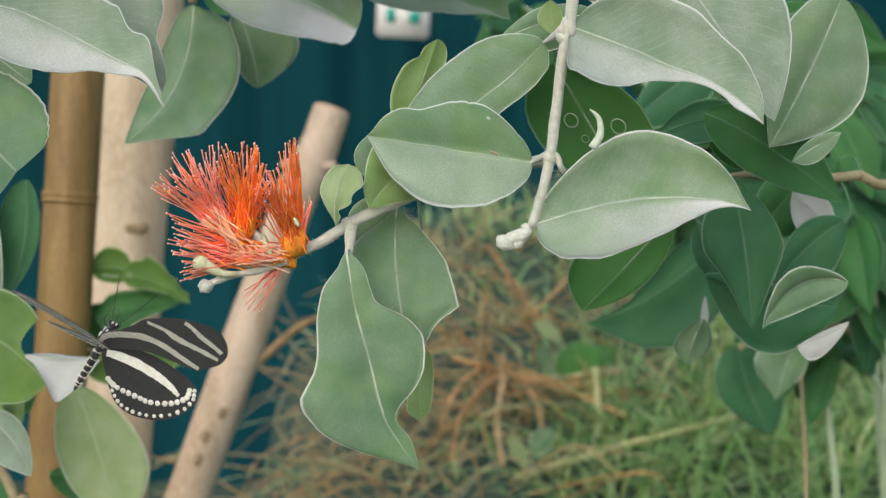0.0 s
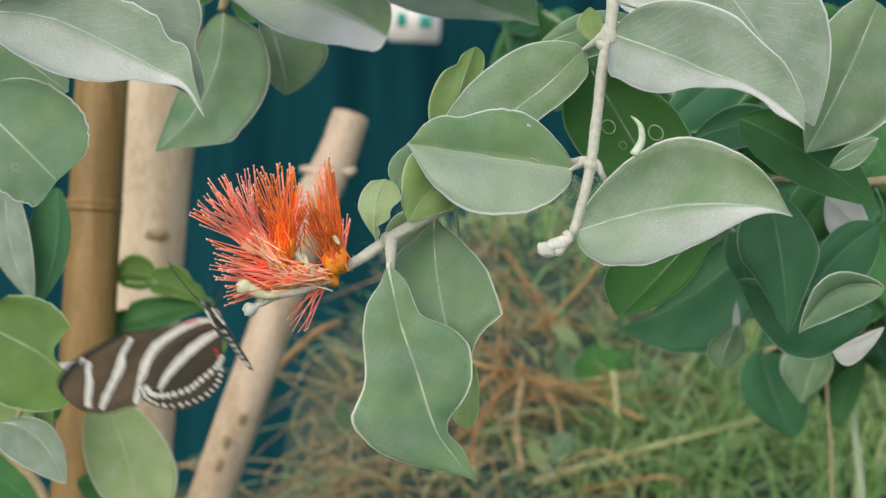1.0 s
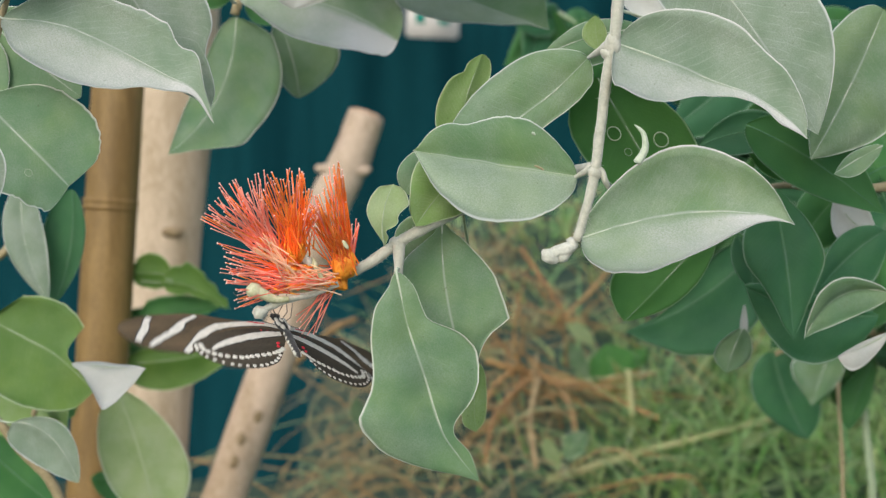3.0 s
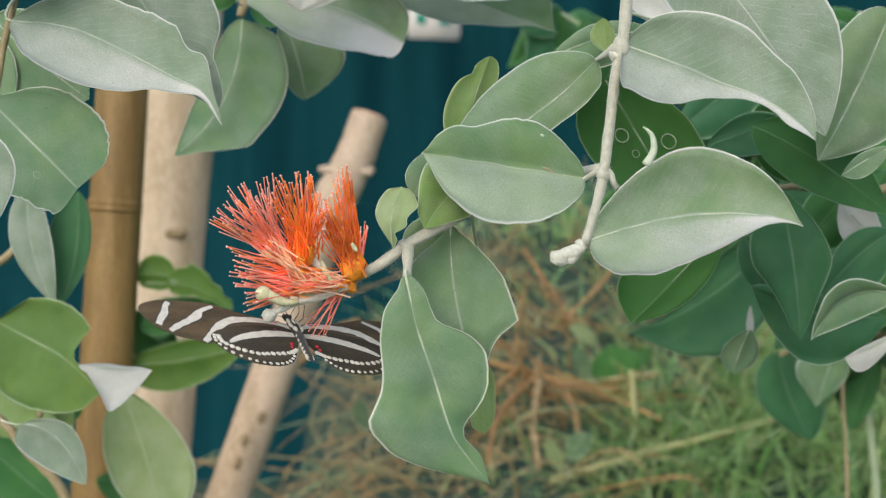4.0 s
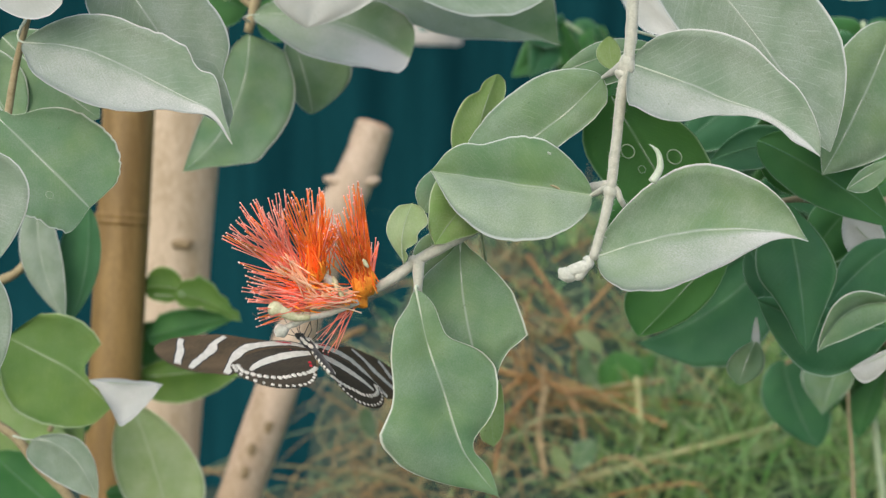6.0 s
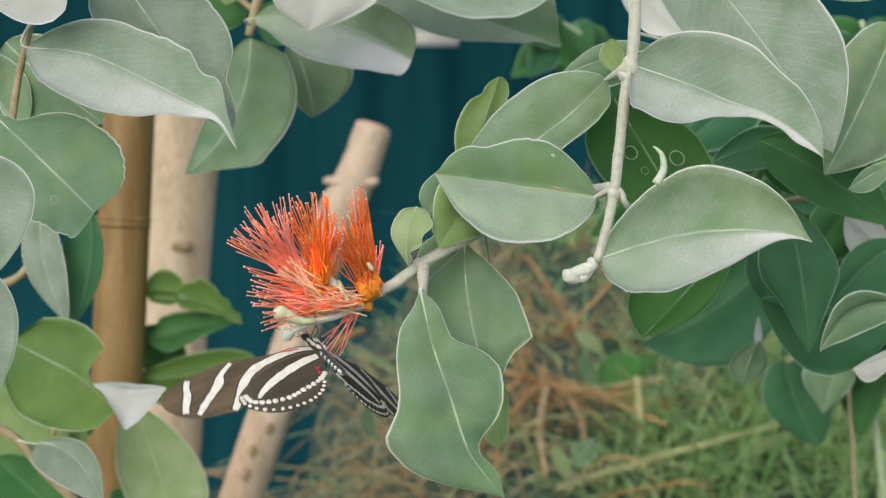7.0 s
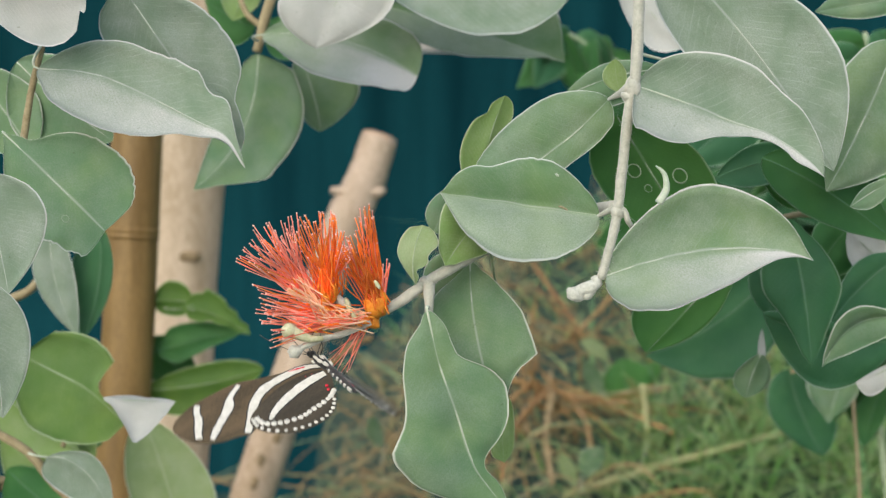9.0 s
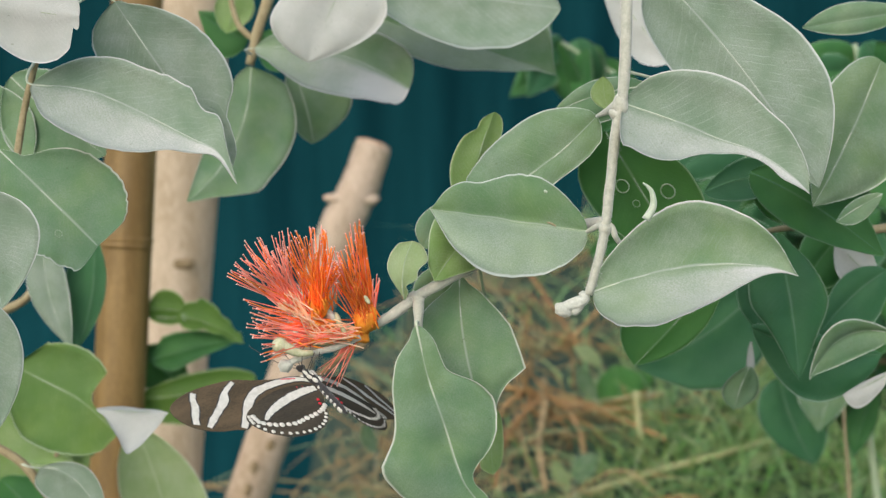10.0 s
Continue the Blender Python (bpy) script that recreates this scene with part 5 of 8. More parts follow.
def build_flower():
    rnd = random.Random(11)
    eye = (0.0775, -0.0697, 1.3166)
    bm = bmesh.new()
    lump(bm, (-0.0105, 0.3352, 1.2603), (0.25, 0, 1), 0.0095, 0.0040, 0.25)
    lump(bm, (-0.0128, 0.3368, 1.2550), (-0.6, 0, 0.5), 0.0068, 0.0024, 0.25)
    lump(bm, (-0.0250, 0.3325, 1.2638), (0.1, 0, 1), 0.0082, 0.0032, 0.25)
    lump(bm, (-0.0339, 0.3385, 1.2621), (-0.5, 0, 1), 0.0050, 0.0020, 0.25)
    flower = part("flower_head", bm, ORANGE, flower_branch, "red-orange brush of long stamens")
    for a, b, r in (((-0.0115, 0.3372, 1.2558), (-0.0251, 0.3355, 1.2601), 0.0016), ((-0.0114, 0.3371, 1.2550), (-0.0270, 0.3324, 1.2532), 0.0017), ((-0.0251, 0.3355, 1.2601), (-0.0325, 0.3369, 1.2641), 0.0018)):
        mid = (Vector(a) + Vector(b)) / 2 + Vector((0, -0.001, -0.001))
        part("flower_stalk", tube(bmesh.new(), smooth_path([a, mid, b], 5), (r, r * 0.8), 8, 0.2), CUP, flower, "cream felted flower stalk")
    for a, b, r in (((-0.0178, 0.3313, 1.2577), (-0.0200, 0.3336, 1.2625), 0.0010), ((-0.0154, 0.3284, 1.2561), (-0.0169, 0.3276, 1.2593), 0.0008), ((-0.0083, 0.3307, 1.2655), (-0.0100, 0.3308, 1.2682), 0.0007), ((-0.0265, 0.3273, 1.2608), (-0.0303, 0.3301, 1.2638), 0.0008)):
        a, b = Vector(a), Vector(b)
        bm = bmesh.new()
        lump(bm, (a + b) / 2, b - a, (b - a).length, r, 0.3)
        part("sepal", bm, CUP, flower, "pale felted sepal")
    bm = bmesh.new()
    lump(bm, (-0.0208, 0.3330, 1.2608), (0.55, 0, -0.75), 0.0062, 0.0013, 0.3)
    lump(bm, (-0.0213, 0.3333, 1.2600), (0.35, 0, -0.85), 0.0044, 0.0012, 0.3)
    part("sepal", bm, BUD, flower, "white felted sepal")
    # club-shaped unopened buds below the brush
    bm = tube(bmesh.new(), smooth_path([(-0.0254, 0.3262, 1.2508), (-0.0293, 0.3246, 1.2509), (-0.0327, 0.3242, 1.2523), (-0.0350, 0.3240, 1.2533)], 6), (0.0008, 0.0011, 0.0017, 0.0021), 10, 0.12)
    lump(bm, (-0.0354, 0.3239, 1.2534), (-1, 0, 0.3), 0.0050, 0.0025, 0.15)
    part("bud", bm, CUP, flower, "pale green club-shaped unopened bud")
    bm = tube(bmesh.new(), smooth_path([(-0.0119, 0.3329, 1.2547), (-0.0187, 0.3304, 1.2520), (-0.0259, 0.3281, 1.2503), (-0.0317, 0.3269, 1.2481), (-0.0347, 0.3272, 1.2462)], 6), (0.0009, 0.0008, 0.0008, 0.0011), 9, 0.2)
    lump(bm, (-0.0344, 0.3263, 1.2464), (-1, 0, -0.4), 0.0046, 0.0021, 0.3)
    lump(bm, (-0.0307, 0.3281, 1.2484), (-1, 0, -0.2), 0.0030, 0.0012, 0.3)
    part("bud", bm, BUD, flower, "white felted bud on a thin stalk")
    # left fan, long and loose
    spray(flower, rnd, (-0.0331, 0.3356, 1.2625), 0.0015, [(-0.0555, 0.3331, 1.2710), (-0.0536, 0.3342, 1.2766), (-0.0505, 0.3353, 1.2821), (-0.0463, 0.3364, 1.2852), (-0.0412, 0.3374, 1.2869), (-0.0353, 0.3386, 1.2893)], 44, 0.012, eye)
    spray(flower, rnd, (-0.0290, 0.3301, 1.2624), 0.0018, [(-0.0449, 0.3257, 1.2796), (-0.0392, 0.3271, 1.2838), (-0.0333, 0.3279, 1.2830)], 10, 0.006, eye, 0.2)
    # upright brush
    spray(flower, rnd, (-0.0254, 0.3340, 1.2641), 0.0018, [(-0.0372, 0.3342, 1.2807), (-0.0336, 0.3356, 1.2875), (-0.0276, 0.3369, 1.2905), (-0.0235, 0.3372, 1.2878), (-0.0200, 0.3369, 1.2807), (-0.0188, 0.3362, 1.2739)], 78, 0.013, eye, 0.8)
    spray(flower, rnd, (-0.0236, 0.3281, 1.2642), 0.0020, [(-0.0293, 0.3256, 1.2757), (-0.0253, 0.3270, 1.2815), (-0.0203, 0.3273, 1.2782)], 30, 0.005, eye, 1.0, False)
    # brush by the stalk
    spray(flower, rnd, (-0.0107, 0.3379, 1.2604), 0.0015, [(-0.0245, 0.3382, 1.2805), (-0.0204, 0.3387, 1.2797), (-0.0169, 0.3405, 1.2891), (-0.0136, 0.3413, 1.2915), (-0.0112, 0.3406, 1.2831)], 54, 0.010, eye, 0.85)
    spray(flower, rnd, (-0.0096, 0.3329, 1.2601), 0.0018, [(-0.0172, 0.3307, 1.2686), (-0.0120, 0.3322, 1.2736), (-0.0072, 0.3322, 1.2678)], 30, 0.004, eye, 1.0, False)
    spray(flower, rnd, (-0.0086, 0.3360, 1.2595), 0.0006, [(-0.0088, 0.3376, 1.2726), (-0.0073, 0.3380, 1.2734), (-0.0061, 0.3380, 1.2723)], 8, 0.003, eye)
    # thin cross strands that bridge the brushes
    spray(flower, rnd, (-0.0108, 0.3357, 1.2597), 0.0016, [(-0.0269, 0.3328, 1.2733), (-0.0237, 0.3340, 1.2783), (-0.0195, 0.3349, 1.2806), (-0.0166, 0.3358, 1.2843)], 24, 0.006, eye, 0.9)
    spray(flower, rnd, (-0.0278, 0.3324, 1.2630), 0.0016, [(-0.0502, 0.3282, 1.2733), (-0.0444, 0.3300, 1.2809), (-0.0370, 0.3317, 1.2852)], 16, 0.006, eye, 0.3)
    spray(flower, rnd, (-0.0199, 0.3319, 1.2569), 0.0022, [(-0.0478, 0.3278, 1.2671), (-0.0461, 0.3276, 1.2637), (-0.0447, 0.3274, 1.2607), (-0.0439, 0.3271, 1.2573)], 30, 0.007, eye, 0.3)
    # pale lower ends seen in the heart of the flower
    spray(flower, rnd, (-0.0244, 0.3273, 1.2585), 0.0020, [(-0.0377, 0.3240, 1.2654), (-0.0344, 0.3250, 1.2689), (-0.0303, 0.3259, 1.2711)], 26, 0.004, eye, 0, False, CREAM_FILAMENT)
    spray(flower, rnd, (-0.0134, 0.3287, 1.2557), 0.0018, [(-0.0274, 0.3240, 1.2602), (-0.0289, 0.3233, 1.2566), (-0.0247, 0.3236, 1.2536), (-0.0200, 0.3256, 1.2641)], 24, 0.004, eye, 0, False, CREAM_FILAMENT)
    # lower left fan and the few that hang
    spray(flower, rnd, (-0.0237, 0.3310, 1.2545), 0.0022, [(-0.0460, 0.3285, 1.2626), (-0.0466, 0.3279, 1.2589), (-0.0449, 0.3277, 1.2547), (-0.0428, 0.3275, 1.2504), (-0.0420, 0.3271, 1.2467)], 44, 0.010, eye)
    spray(flower, rnd, (-0.0130, 0.3347, 1.2544), 0.0010, [(-0.0250, 0.3317, 1.2451), (-0.0239, 0.3312, 1.2396), (-0.0191, 0.3318, 1.2386)], 9, 0.004, eye)
    spray(flower, rnd, (-0.0133, 0.3298, 1.2560), 0.0018, [(-0.0254, 0.3265, 1.2613), (-0.0270, 0.3256, 1.2563), (-0.0227, 0.3258, 1.2529)], 20, 0.005, eye, 0.6, False)


build_flower()


# ---- the butterfly, built about its wing root: x to its right, y ahead, z up its back ----
WING_UNDER = plain("wing_underside", (0.060, 0.047, 0.030), (0.130, 0.094, 0.056), 90.0, 0.8, 0.3, 0.0001, stretch=(0.5, 2, 1), sheen=0.0, spec=0.15, fine=1800.0)
WING_UNDER_DARK = plain("hindwing_underside", (0.036, 0.033, 0.026), (0.078, 0.064, 0.046), 90.0, 0.8, 0.3, 0.0001, stretch=(0.5, 2, 1), spec=0.15, fine=1800.0)
WING_UPPER = plain("wing_upper_side", (0.008, 0.009, 0.010), (0.018, 0.018, 0.018), 300.0, 0.7, 0.3, 0.0001, sheen=0.2)
WING_PALE = plain("pale_wing_scales", (0.54, 0.53, 0.47), (0.68, 0.66, 0.60), 500.0, 0.75, 0.2, 0.0001)
WING_RED = plain("red_wing_scales", (0.45, 0.01, 0.03), (0.60, 0.03, 0.05), 500.0, 0.7, 0.2, 0.0001)
BODY_DARK = plain("dark_body_hair", (0.010, 0.010, 0.012), (0.03, 0.028, 0.026), 900.0, 0.7, 0.6, 0.0002, sheen=0.3)


def wing_sheet(outline, s, h, thick):
    """A thin flat wing from its outline in millimetres; s mirrors it; the dark side up, the brown side down."""
    ring2 = smooth_path([(x * s / 1000, y / 1000, 0) for x, y in outline] + [(outline[0][0] * s / 1000, outline[0][1] / 1000, 0)], 5)[:-1]
    c = Vector((sum(p.x for p in ring2), sum(p.y for p in ring2), 0)) / len(ring2)
    bm = bmesh.new()
    layers = []
    for z in (h + thick / 2, h - thick / 2):
        rings = []
        for k in (1.0, 0.66, 0.33):
            rings.append([bm.verts.new(c + (p - c) * k + Vector((0, 0, z))) for p in ring2])
        layers.append((rings, bm.verts.new(c + Vector((0, 0, z)))))
    n = len(ring2)
    for slot, (rings, hub) in enumerate(layers):
        for a, b in zip(rings, rings[1:]):
            for k in range(n):
                bm.faces.new((a[k], a[(k + 1) % n], b[(k + 1) % n], b[k])).material_index = slot
        for k in range(n):
            bm.faces.new((rings[-1][k], rings[-1][(k + 1) % n], hub)).material_index = slot
    for k in range(n):
        a, b = layers[0][0][0], layers[1][0][0]
        bm.faces.new((a[k], a[(k + 1) % n], b[(k + 1) % n], b[k])).material_index = 0
    bmesh.ops.recalc_face_normals(bm, faces=bm.faces)
    return bm


def band(line, widths, s, h, thick):
    """A pale band of scales along a line in millimetres, standing a hair proud of both wing faces."""
    pts = smooth_path([(x * s / 1000, y / 1000, 0) for x, y in line], 6)
    n = len(pts)
    bm = bmesh.new()
    rows = []
    for i, p in enumerate(pts):
        w = float(np.interp(i / (n - 1), np.linspace(0, 1, len(widths)), widths)) / 1000
        w *= 1 + 0.28 * noise.noise(Vector((i * 0.9, s, h * 1e4 + pts[0].x * 900)))
        way = (pts[min(i + 1, n - 1)] - pts[max(i - 1, 0)]).normalized()
        side = Vector((-way.y, way.x, 0)) * w
        rows.append([bm.verts.new(p + side * q + Vector((0, 0, h + z))) for q in (-1, 1) for z in (-thick, thick)])
    for a, b in zip(rows, rows[1:]):
        for i, j in ((0, 1), (1, 3), (3, 2), (2, 0)):
            bm.faces.new((a[i], a[j], b[j], b[i]))
    bm.faces.new((rows[0][0], rows[0][1], rows[0][3], rows[0][2]))
    bm.faces.new((rows[-1][0], rows[-1][2], rows[-1][3], rows[-1][1]))
    bmesh.ops.recalc_face_normals(bm, faces=bm.faces)
    return bm


def spots(wing, line, count, size, s, h, material=None):
    pts = smooth_path([(x * s / 1000, y / 1000, h) for x, y in line], 24)
    for k in range(count):
        p = pts[int(k * (len(pts) - 1) / max(count - 1, 1))]
        r = size * (1 + 0.25 * noise.noise(Vector((k * 1.7, size, s)))) / 1000
        bm = lump(bmesh.new(), p, (0, 0, 1), 0.0005, r, 0.2, 0, 8)
        part("spot", bm, material or WING_PALE, wing)


def build_wing(name, s, butterfly):
    fore = [(0, 2), (4.5, 4.8), (9.6, 6.7), (14.8, 8.4), (19.4, 10.2), (24.3, 12.5), (31, 13.5), (39.2, 13.8), (45.6, 12.7), (50, 10.4), (50.9, 6.6), (49.2, 2), (45.9, -1.4), (42.1, -3.6), (37.7, -4.9), (34.4, -6.2), (30.5, -5.2), (25.5, -3.2), (18, -0.6), (8, -0.5), (1.5, -1.2)]
    hind = [(0.2, -0.8), (6.8, 1.5), (15.2, 1.6), (23.5, -0.6), (29.1, -3.1), (31.6, -5.6), (31.5, -8.4), (29.7, -11.6), (26.5, -14.6), (22.6, -16.7), (18, -17.6), (12.6, -17.5), (8.1, -15.6), (5.3, -12.2), (2.9, -7.5), (1.2, -4.2)]
    wing = part(name, wing_sheet(fore, s, 0.0, 0.00012), (WING_UPPER, WING_UNDER), butterfly, "long dark wing with pale stripes")
    h = -0.0004
    hindwing = part(name.replace("wing", "hindwing"), wing_sheet(hind, s, h, 0.00012), (WING_UPPER, WING_UNDER_DARK), butterfly, "rounded hindwing edged with white spots")
    up = 0.0
    for line, widths, z in (([(0.3, 1.6), (4.4, 4.3), (9.5, 5.5), (15.5, 5.8), (21.2, 5.2), (26.4, 2.4), (31.2, -2.3), (34.8, -5.4)], (0.45, 0.9, 1.15, 1.2, 1.3, 1.35, 1.25, 0.85), up),
                            ([(25.1, 11.6), (30, 9.2), (32.9, 6.3), (37.1, 3.6), (41.0, 1.3), (44.2, -0.9)], (0.6, 0.8, 1.45, 1.15, 1.0, 0.7), up),
                            ([(39.6, 12.6), (41.3, 10.7), (42.9, 7.4), (45.4, 4.3), (47.0, 1.7)], (0.8, 0.85, 1.1, 0.9, 0.9), up),
                            ([(2.0, -1.6), (6.6, -1.6), (12.3, -2.4), (18.8, -4.2), (23.4, -6.2), (26.2, -8.1)], (0.9, 1.35, 1.4, 1.25, 0.95, 0.5), h + up)):
        part("stripe", band(line, widths, s, z, 0.00015), WING_PALE, hindwing if z < 0 else wing, "pale cream stripe")
        part("stripe_border", band(line, [w + 0.42 for w in widths], s, z, 0.00010), WING_UPPER, hindwing if z < 0 else wing, "dark edging of a stripe")
    spots(hindwing, [(4, -9.1), (6.2, -10.5), (9.8, -11.4), (14, -11.9), (17.5, -12.4), (21.9, -11.7), (25.9, -10.2), (28.7, -8), (29.1, -5.6)], 18, 0.92, s, h + up)
    spots(hindwing, [(6, -12.2), (8.8, -15.1), (12.8, -16.5), (17.7, -16.5), (22.8, -15.2), (27.9, -12.2), (30.6, -8.2), (30.5, -5.3)], 17, 0.66, s, h + up)
    spots(wing, [(7.6, 1.3), (3.8, 0.1)], 3, 0.62, s, -0.00026, WING_RED)
    spots(hindwing, [(4.7, -6.4), (5.2, -8)], 2, 0.6, s, h - 0.00026, WING_RED)
    part("stripe", band([(5.0, 4.75), (7.5, 5.65), (10, 6.45)], (0.18, 0.3, 0.1), s, -0.00012, 0.00010), WING_RED, wing, "red streak along the leading edge")
    for ob in [wing, hindwing] + [c for c in wing.children + hindwing.children if not c.name.startswith("spot")]:
        ob.data.polygons.foreach_set("use_smooth", [False] * len(ob.data.polygons))
    return wing, hindwing


def build_butterfly():
    b = thing("butterfly", (0, 0, 0), "dark brown butterfly with cream stripes and white-spotted wing edges", "butterfly")
    mm = 0.001
    bm = lump(bmesh.new(), (0, 2.6 * mm, -0.4 * mm), (0, 1, 0), 8.5 * mm, 1.75 * mm, 0.15)
    thorax = part("thorax", bm, BODY_DARK, b, "black thorax striped with white")
    for x, y, z, r in ((1.25, 4.6, -1.0, 0.5), (-1.25, 4.6, -1.0, 0.5), (1.5, 2.6, -1.1, 0.6), (-1.5, 2.6, -1.1, 0.6), (1.2, 0.4, -1.5, 0.6), (-1.2, 0.4, -1.5, 0.6), (0.6, 3.4, -1.9, 0.45), (-0.6, 3.4, -1.9, 0.45), (0.7, 4.9, 1.0, 0.5), (-0.7, 4.9, 1.0, 0.5), (1.0, 3.0, 1.25, 0.5), (-1.0, 3.0, 1.25, 0.5), (0.6, 1.2, 1.2, 0.45), (-0.6, 1.2, 1.2, 0.45)):
        part("spot", lump(bmesh.new(), (x * mm, y * mm, z * mm), (0.2 * x, 1, 0), 2.4 * mm, r * mm, 0.2, 0, 8), WING_PALE, thorax)
    head = part("head", lump(bmesh.new(), (0, 7.4 * mm, -0.3 * mm), (1, 0, 0), 2.8 * mm, 1.25 * mm, 0.1), BODY_DARK, b)
    for x in (-1, 1):
        part("eye", lump(bmesh.new(), (x * 1.15 * mm, 7.9 * mm, -0.4 * mm), (1, 0.3, 0), 1.2 * mm, 0.8 * mm, 0.0, 0, 10), BODY_DARK, head, "dark round eye")
        part("spot", lump(bmesh.new(), (x * 0.6 * mm, 8.4 * mm, 0.6 * mm), (0, 1, 0), 0.9 * mm, 0.35 * mm, 0.1, 0, 7), WING_PALE, head)
        part("antenna", tube(bmesh.new(), smooth_path([(x * 0.6 * mm, 8.3 * mm, 0.4 * mm), (x * 2.5 * mm, 13 * mm, 2 * mm), (x * 5.5 * mm, 22 * mm, 3 * mm), (x * 6.2 * mm, 24.5 * mm, 3 * mm)], 6), (0.00011, 0.00013), 6), BODY_DARK, head, "long thin clubbed feeler")
    part("tongue", tube(bmesh.new(), smooth_path([(0, 8.5 * mm, -0.8 * mm), (0.4 * mm, 10.5 * mm, -2.5 * mm), (0.2 * mm, 11 * mm, -6 * mm)], 6), (0.00013, 0.00009), 6), BODY_DARK, head)
    pts = smooth_path([(0, 0.2 * mm, -0.6 * mm), (0, -6.5 * mm, -0.8 * mm), (0, -12 * mm, -1.0 * mm), (0, -17.5 * mm, -1.3 * mm)], 5)
    abdomen = part("abdomen", tube(bmesh.new(), pts, [0.9 * mm, 1.05 * mm, 1.15 * mm, 1.2 * mm, 1.2 * mm, 1.15 * mm, 1.1 * mm, 1.1 * mm, 1.1 * mm, 1.05 * mm, 1.0 * mm, 0.95 * mm, 0.9 * mm, 0.75 * mm, 0.5 * mm, 0.2 * mm], 10, 0.05), BODY_DARK, b, "slender dark abdomen with pale dots")
    for k in range(7):
        p = pts[2 + 2 * k - (k > 5)]
        for x in (-1, 1):
            part("spot", lump(bmesh.new(), p + Vector((x * 0.95 * mm, 0, 0.1 * mm)), (0, 1, 0), 1.3 * mm, 0.45 * mm, 0.1, 0, 7), WING_PALE, abdomen)
            part("bar", lump(bmesh.new(), p + Vector((x * 0.55 * mm, 0.3 * mm, 0.85 * mm)), (1, 0.2 * x, -0.6 * x), 1.15 * mm, 0.3 * mm, 0.1, 0, 7), WING_PALE, abdomen, "pale bar across the back")
    for x in (-1, 1):
        for y, far in ((5.0, 4.0), (3.2, 1.5)):
            part("leg", tube(bmesh.new(), [Vector(q) * mm for q in ((x * 0.8, y, -1.3), (x * 2.6, y + far * 0.4, -3.2), (x * 1.8, y + far, -6.5), (x * 1.2, y + far + 0.6, -8.5))], (0.00016, 0.0001), 6), BODY_DARK, thorax, "thin dark leg")
    return b, *build_wing("right_wing", 1, b), *build_wing("left_wing", -1, b), abdomen


butterfly, right_wing, right_hindwing, left_wing, left_hindwing, abdomen = build_butterfly()


# ---- dry stems and grass on the bank ----
STRAW = varied("dry_stem", ((0.37, 0.215, 0.085), (0.43, 0.32, 0.17), (0.31, 0.185, 0.075), (0.43, 0.39, 0.23), (0.38, 0.25, 0.11), (0.26, 0.31, 0.15), (0.22, 0.31, 0.17)), 0.8)
STRAW_ORANGE = varied("rusty_dry_stem", ((0.34, 0.185, 0.070), (0.38, 0.235, 0.10), (0.29, 0.155, 0.062), (0.37, 0.28, 0.15)), 0.8)
PALE_STALK = plain("pale_stalk", (0.36, 0.36, 0.17), (0.48, 0.46, 0.25), 60.0, 0.7, 0.3, 0.0005)
GRASS = varied("grass_blade", ((0.22, 0.47, 0.15), (0.42, 0.60, 0.22), (0.57, 0.65, 0.31), (0.27, 0.52, 0.21), (0.65, 0.68, 0.41), (0.20, 0.45, 0.20), (0.50, 0.63, 0.29)), 0.7, 0.5)


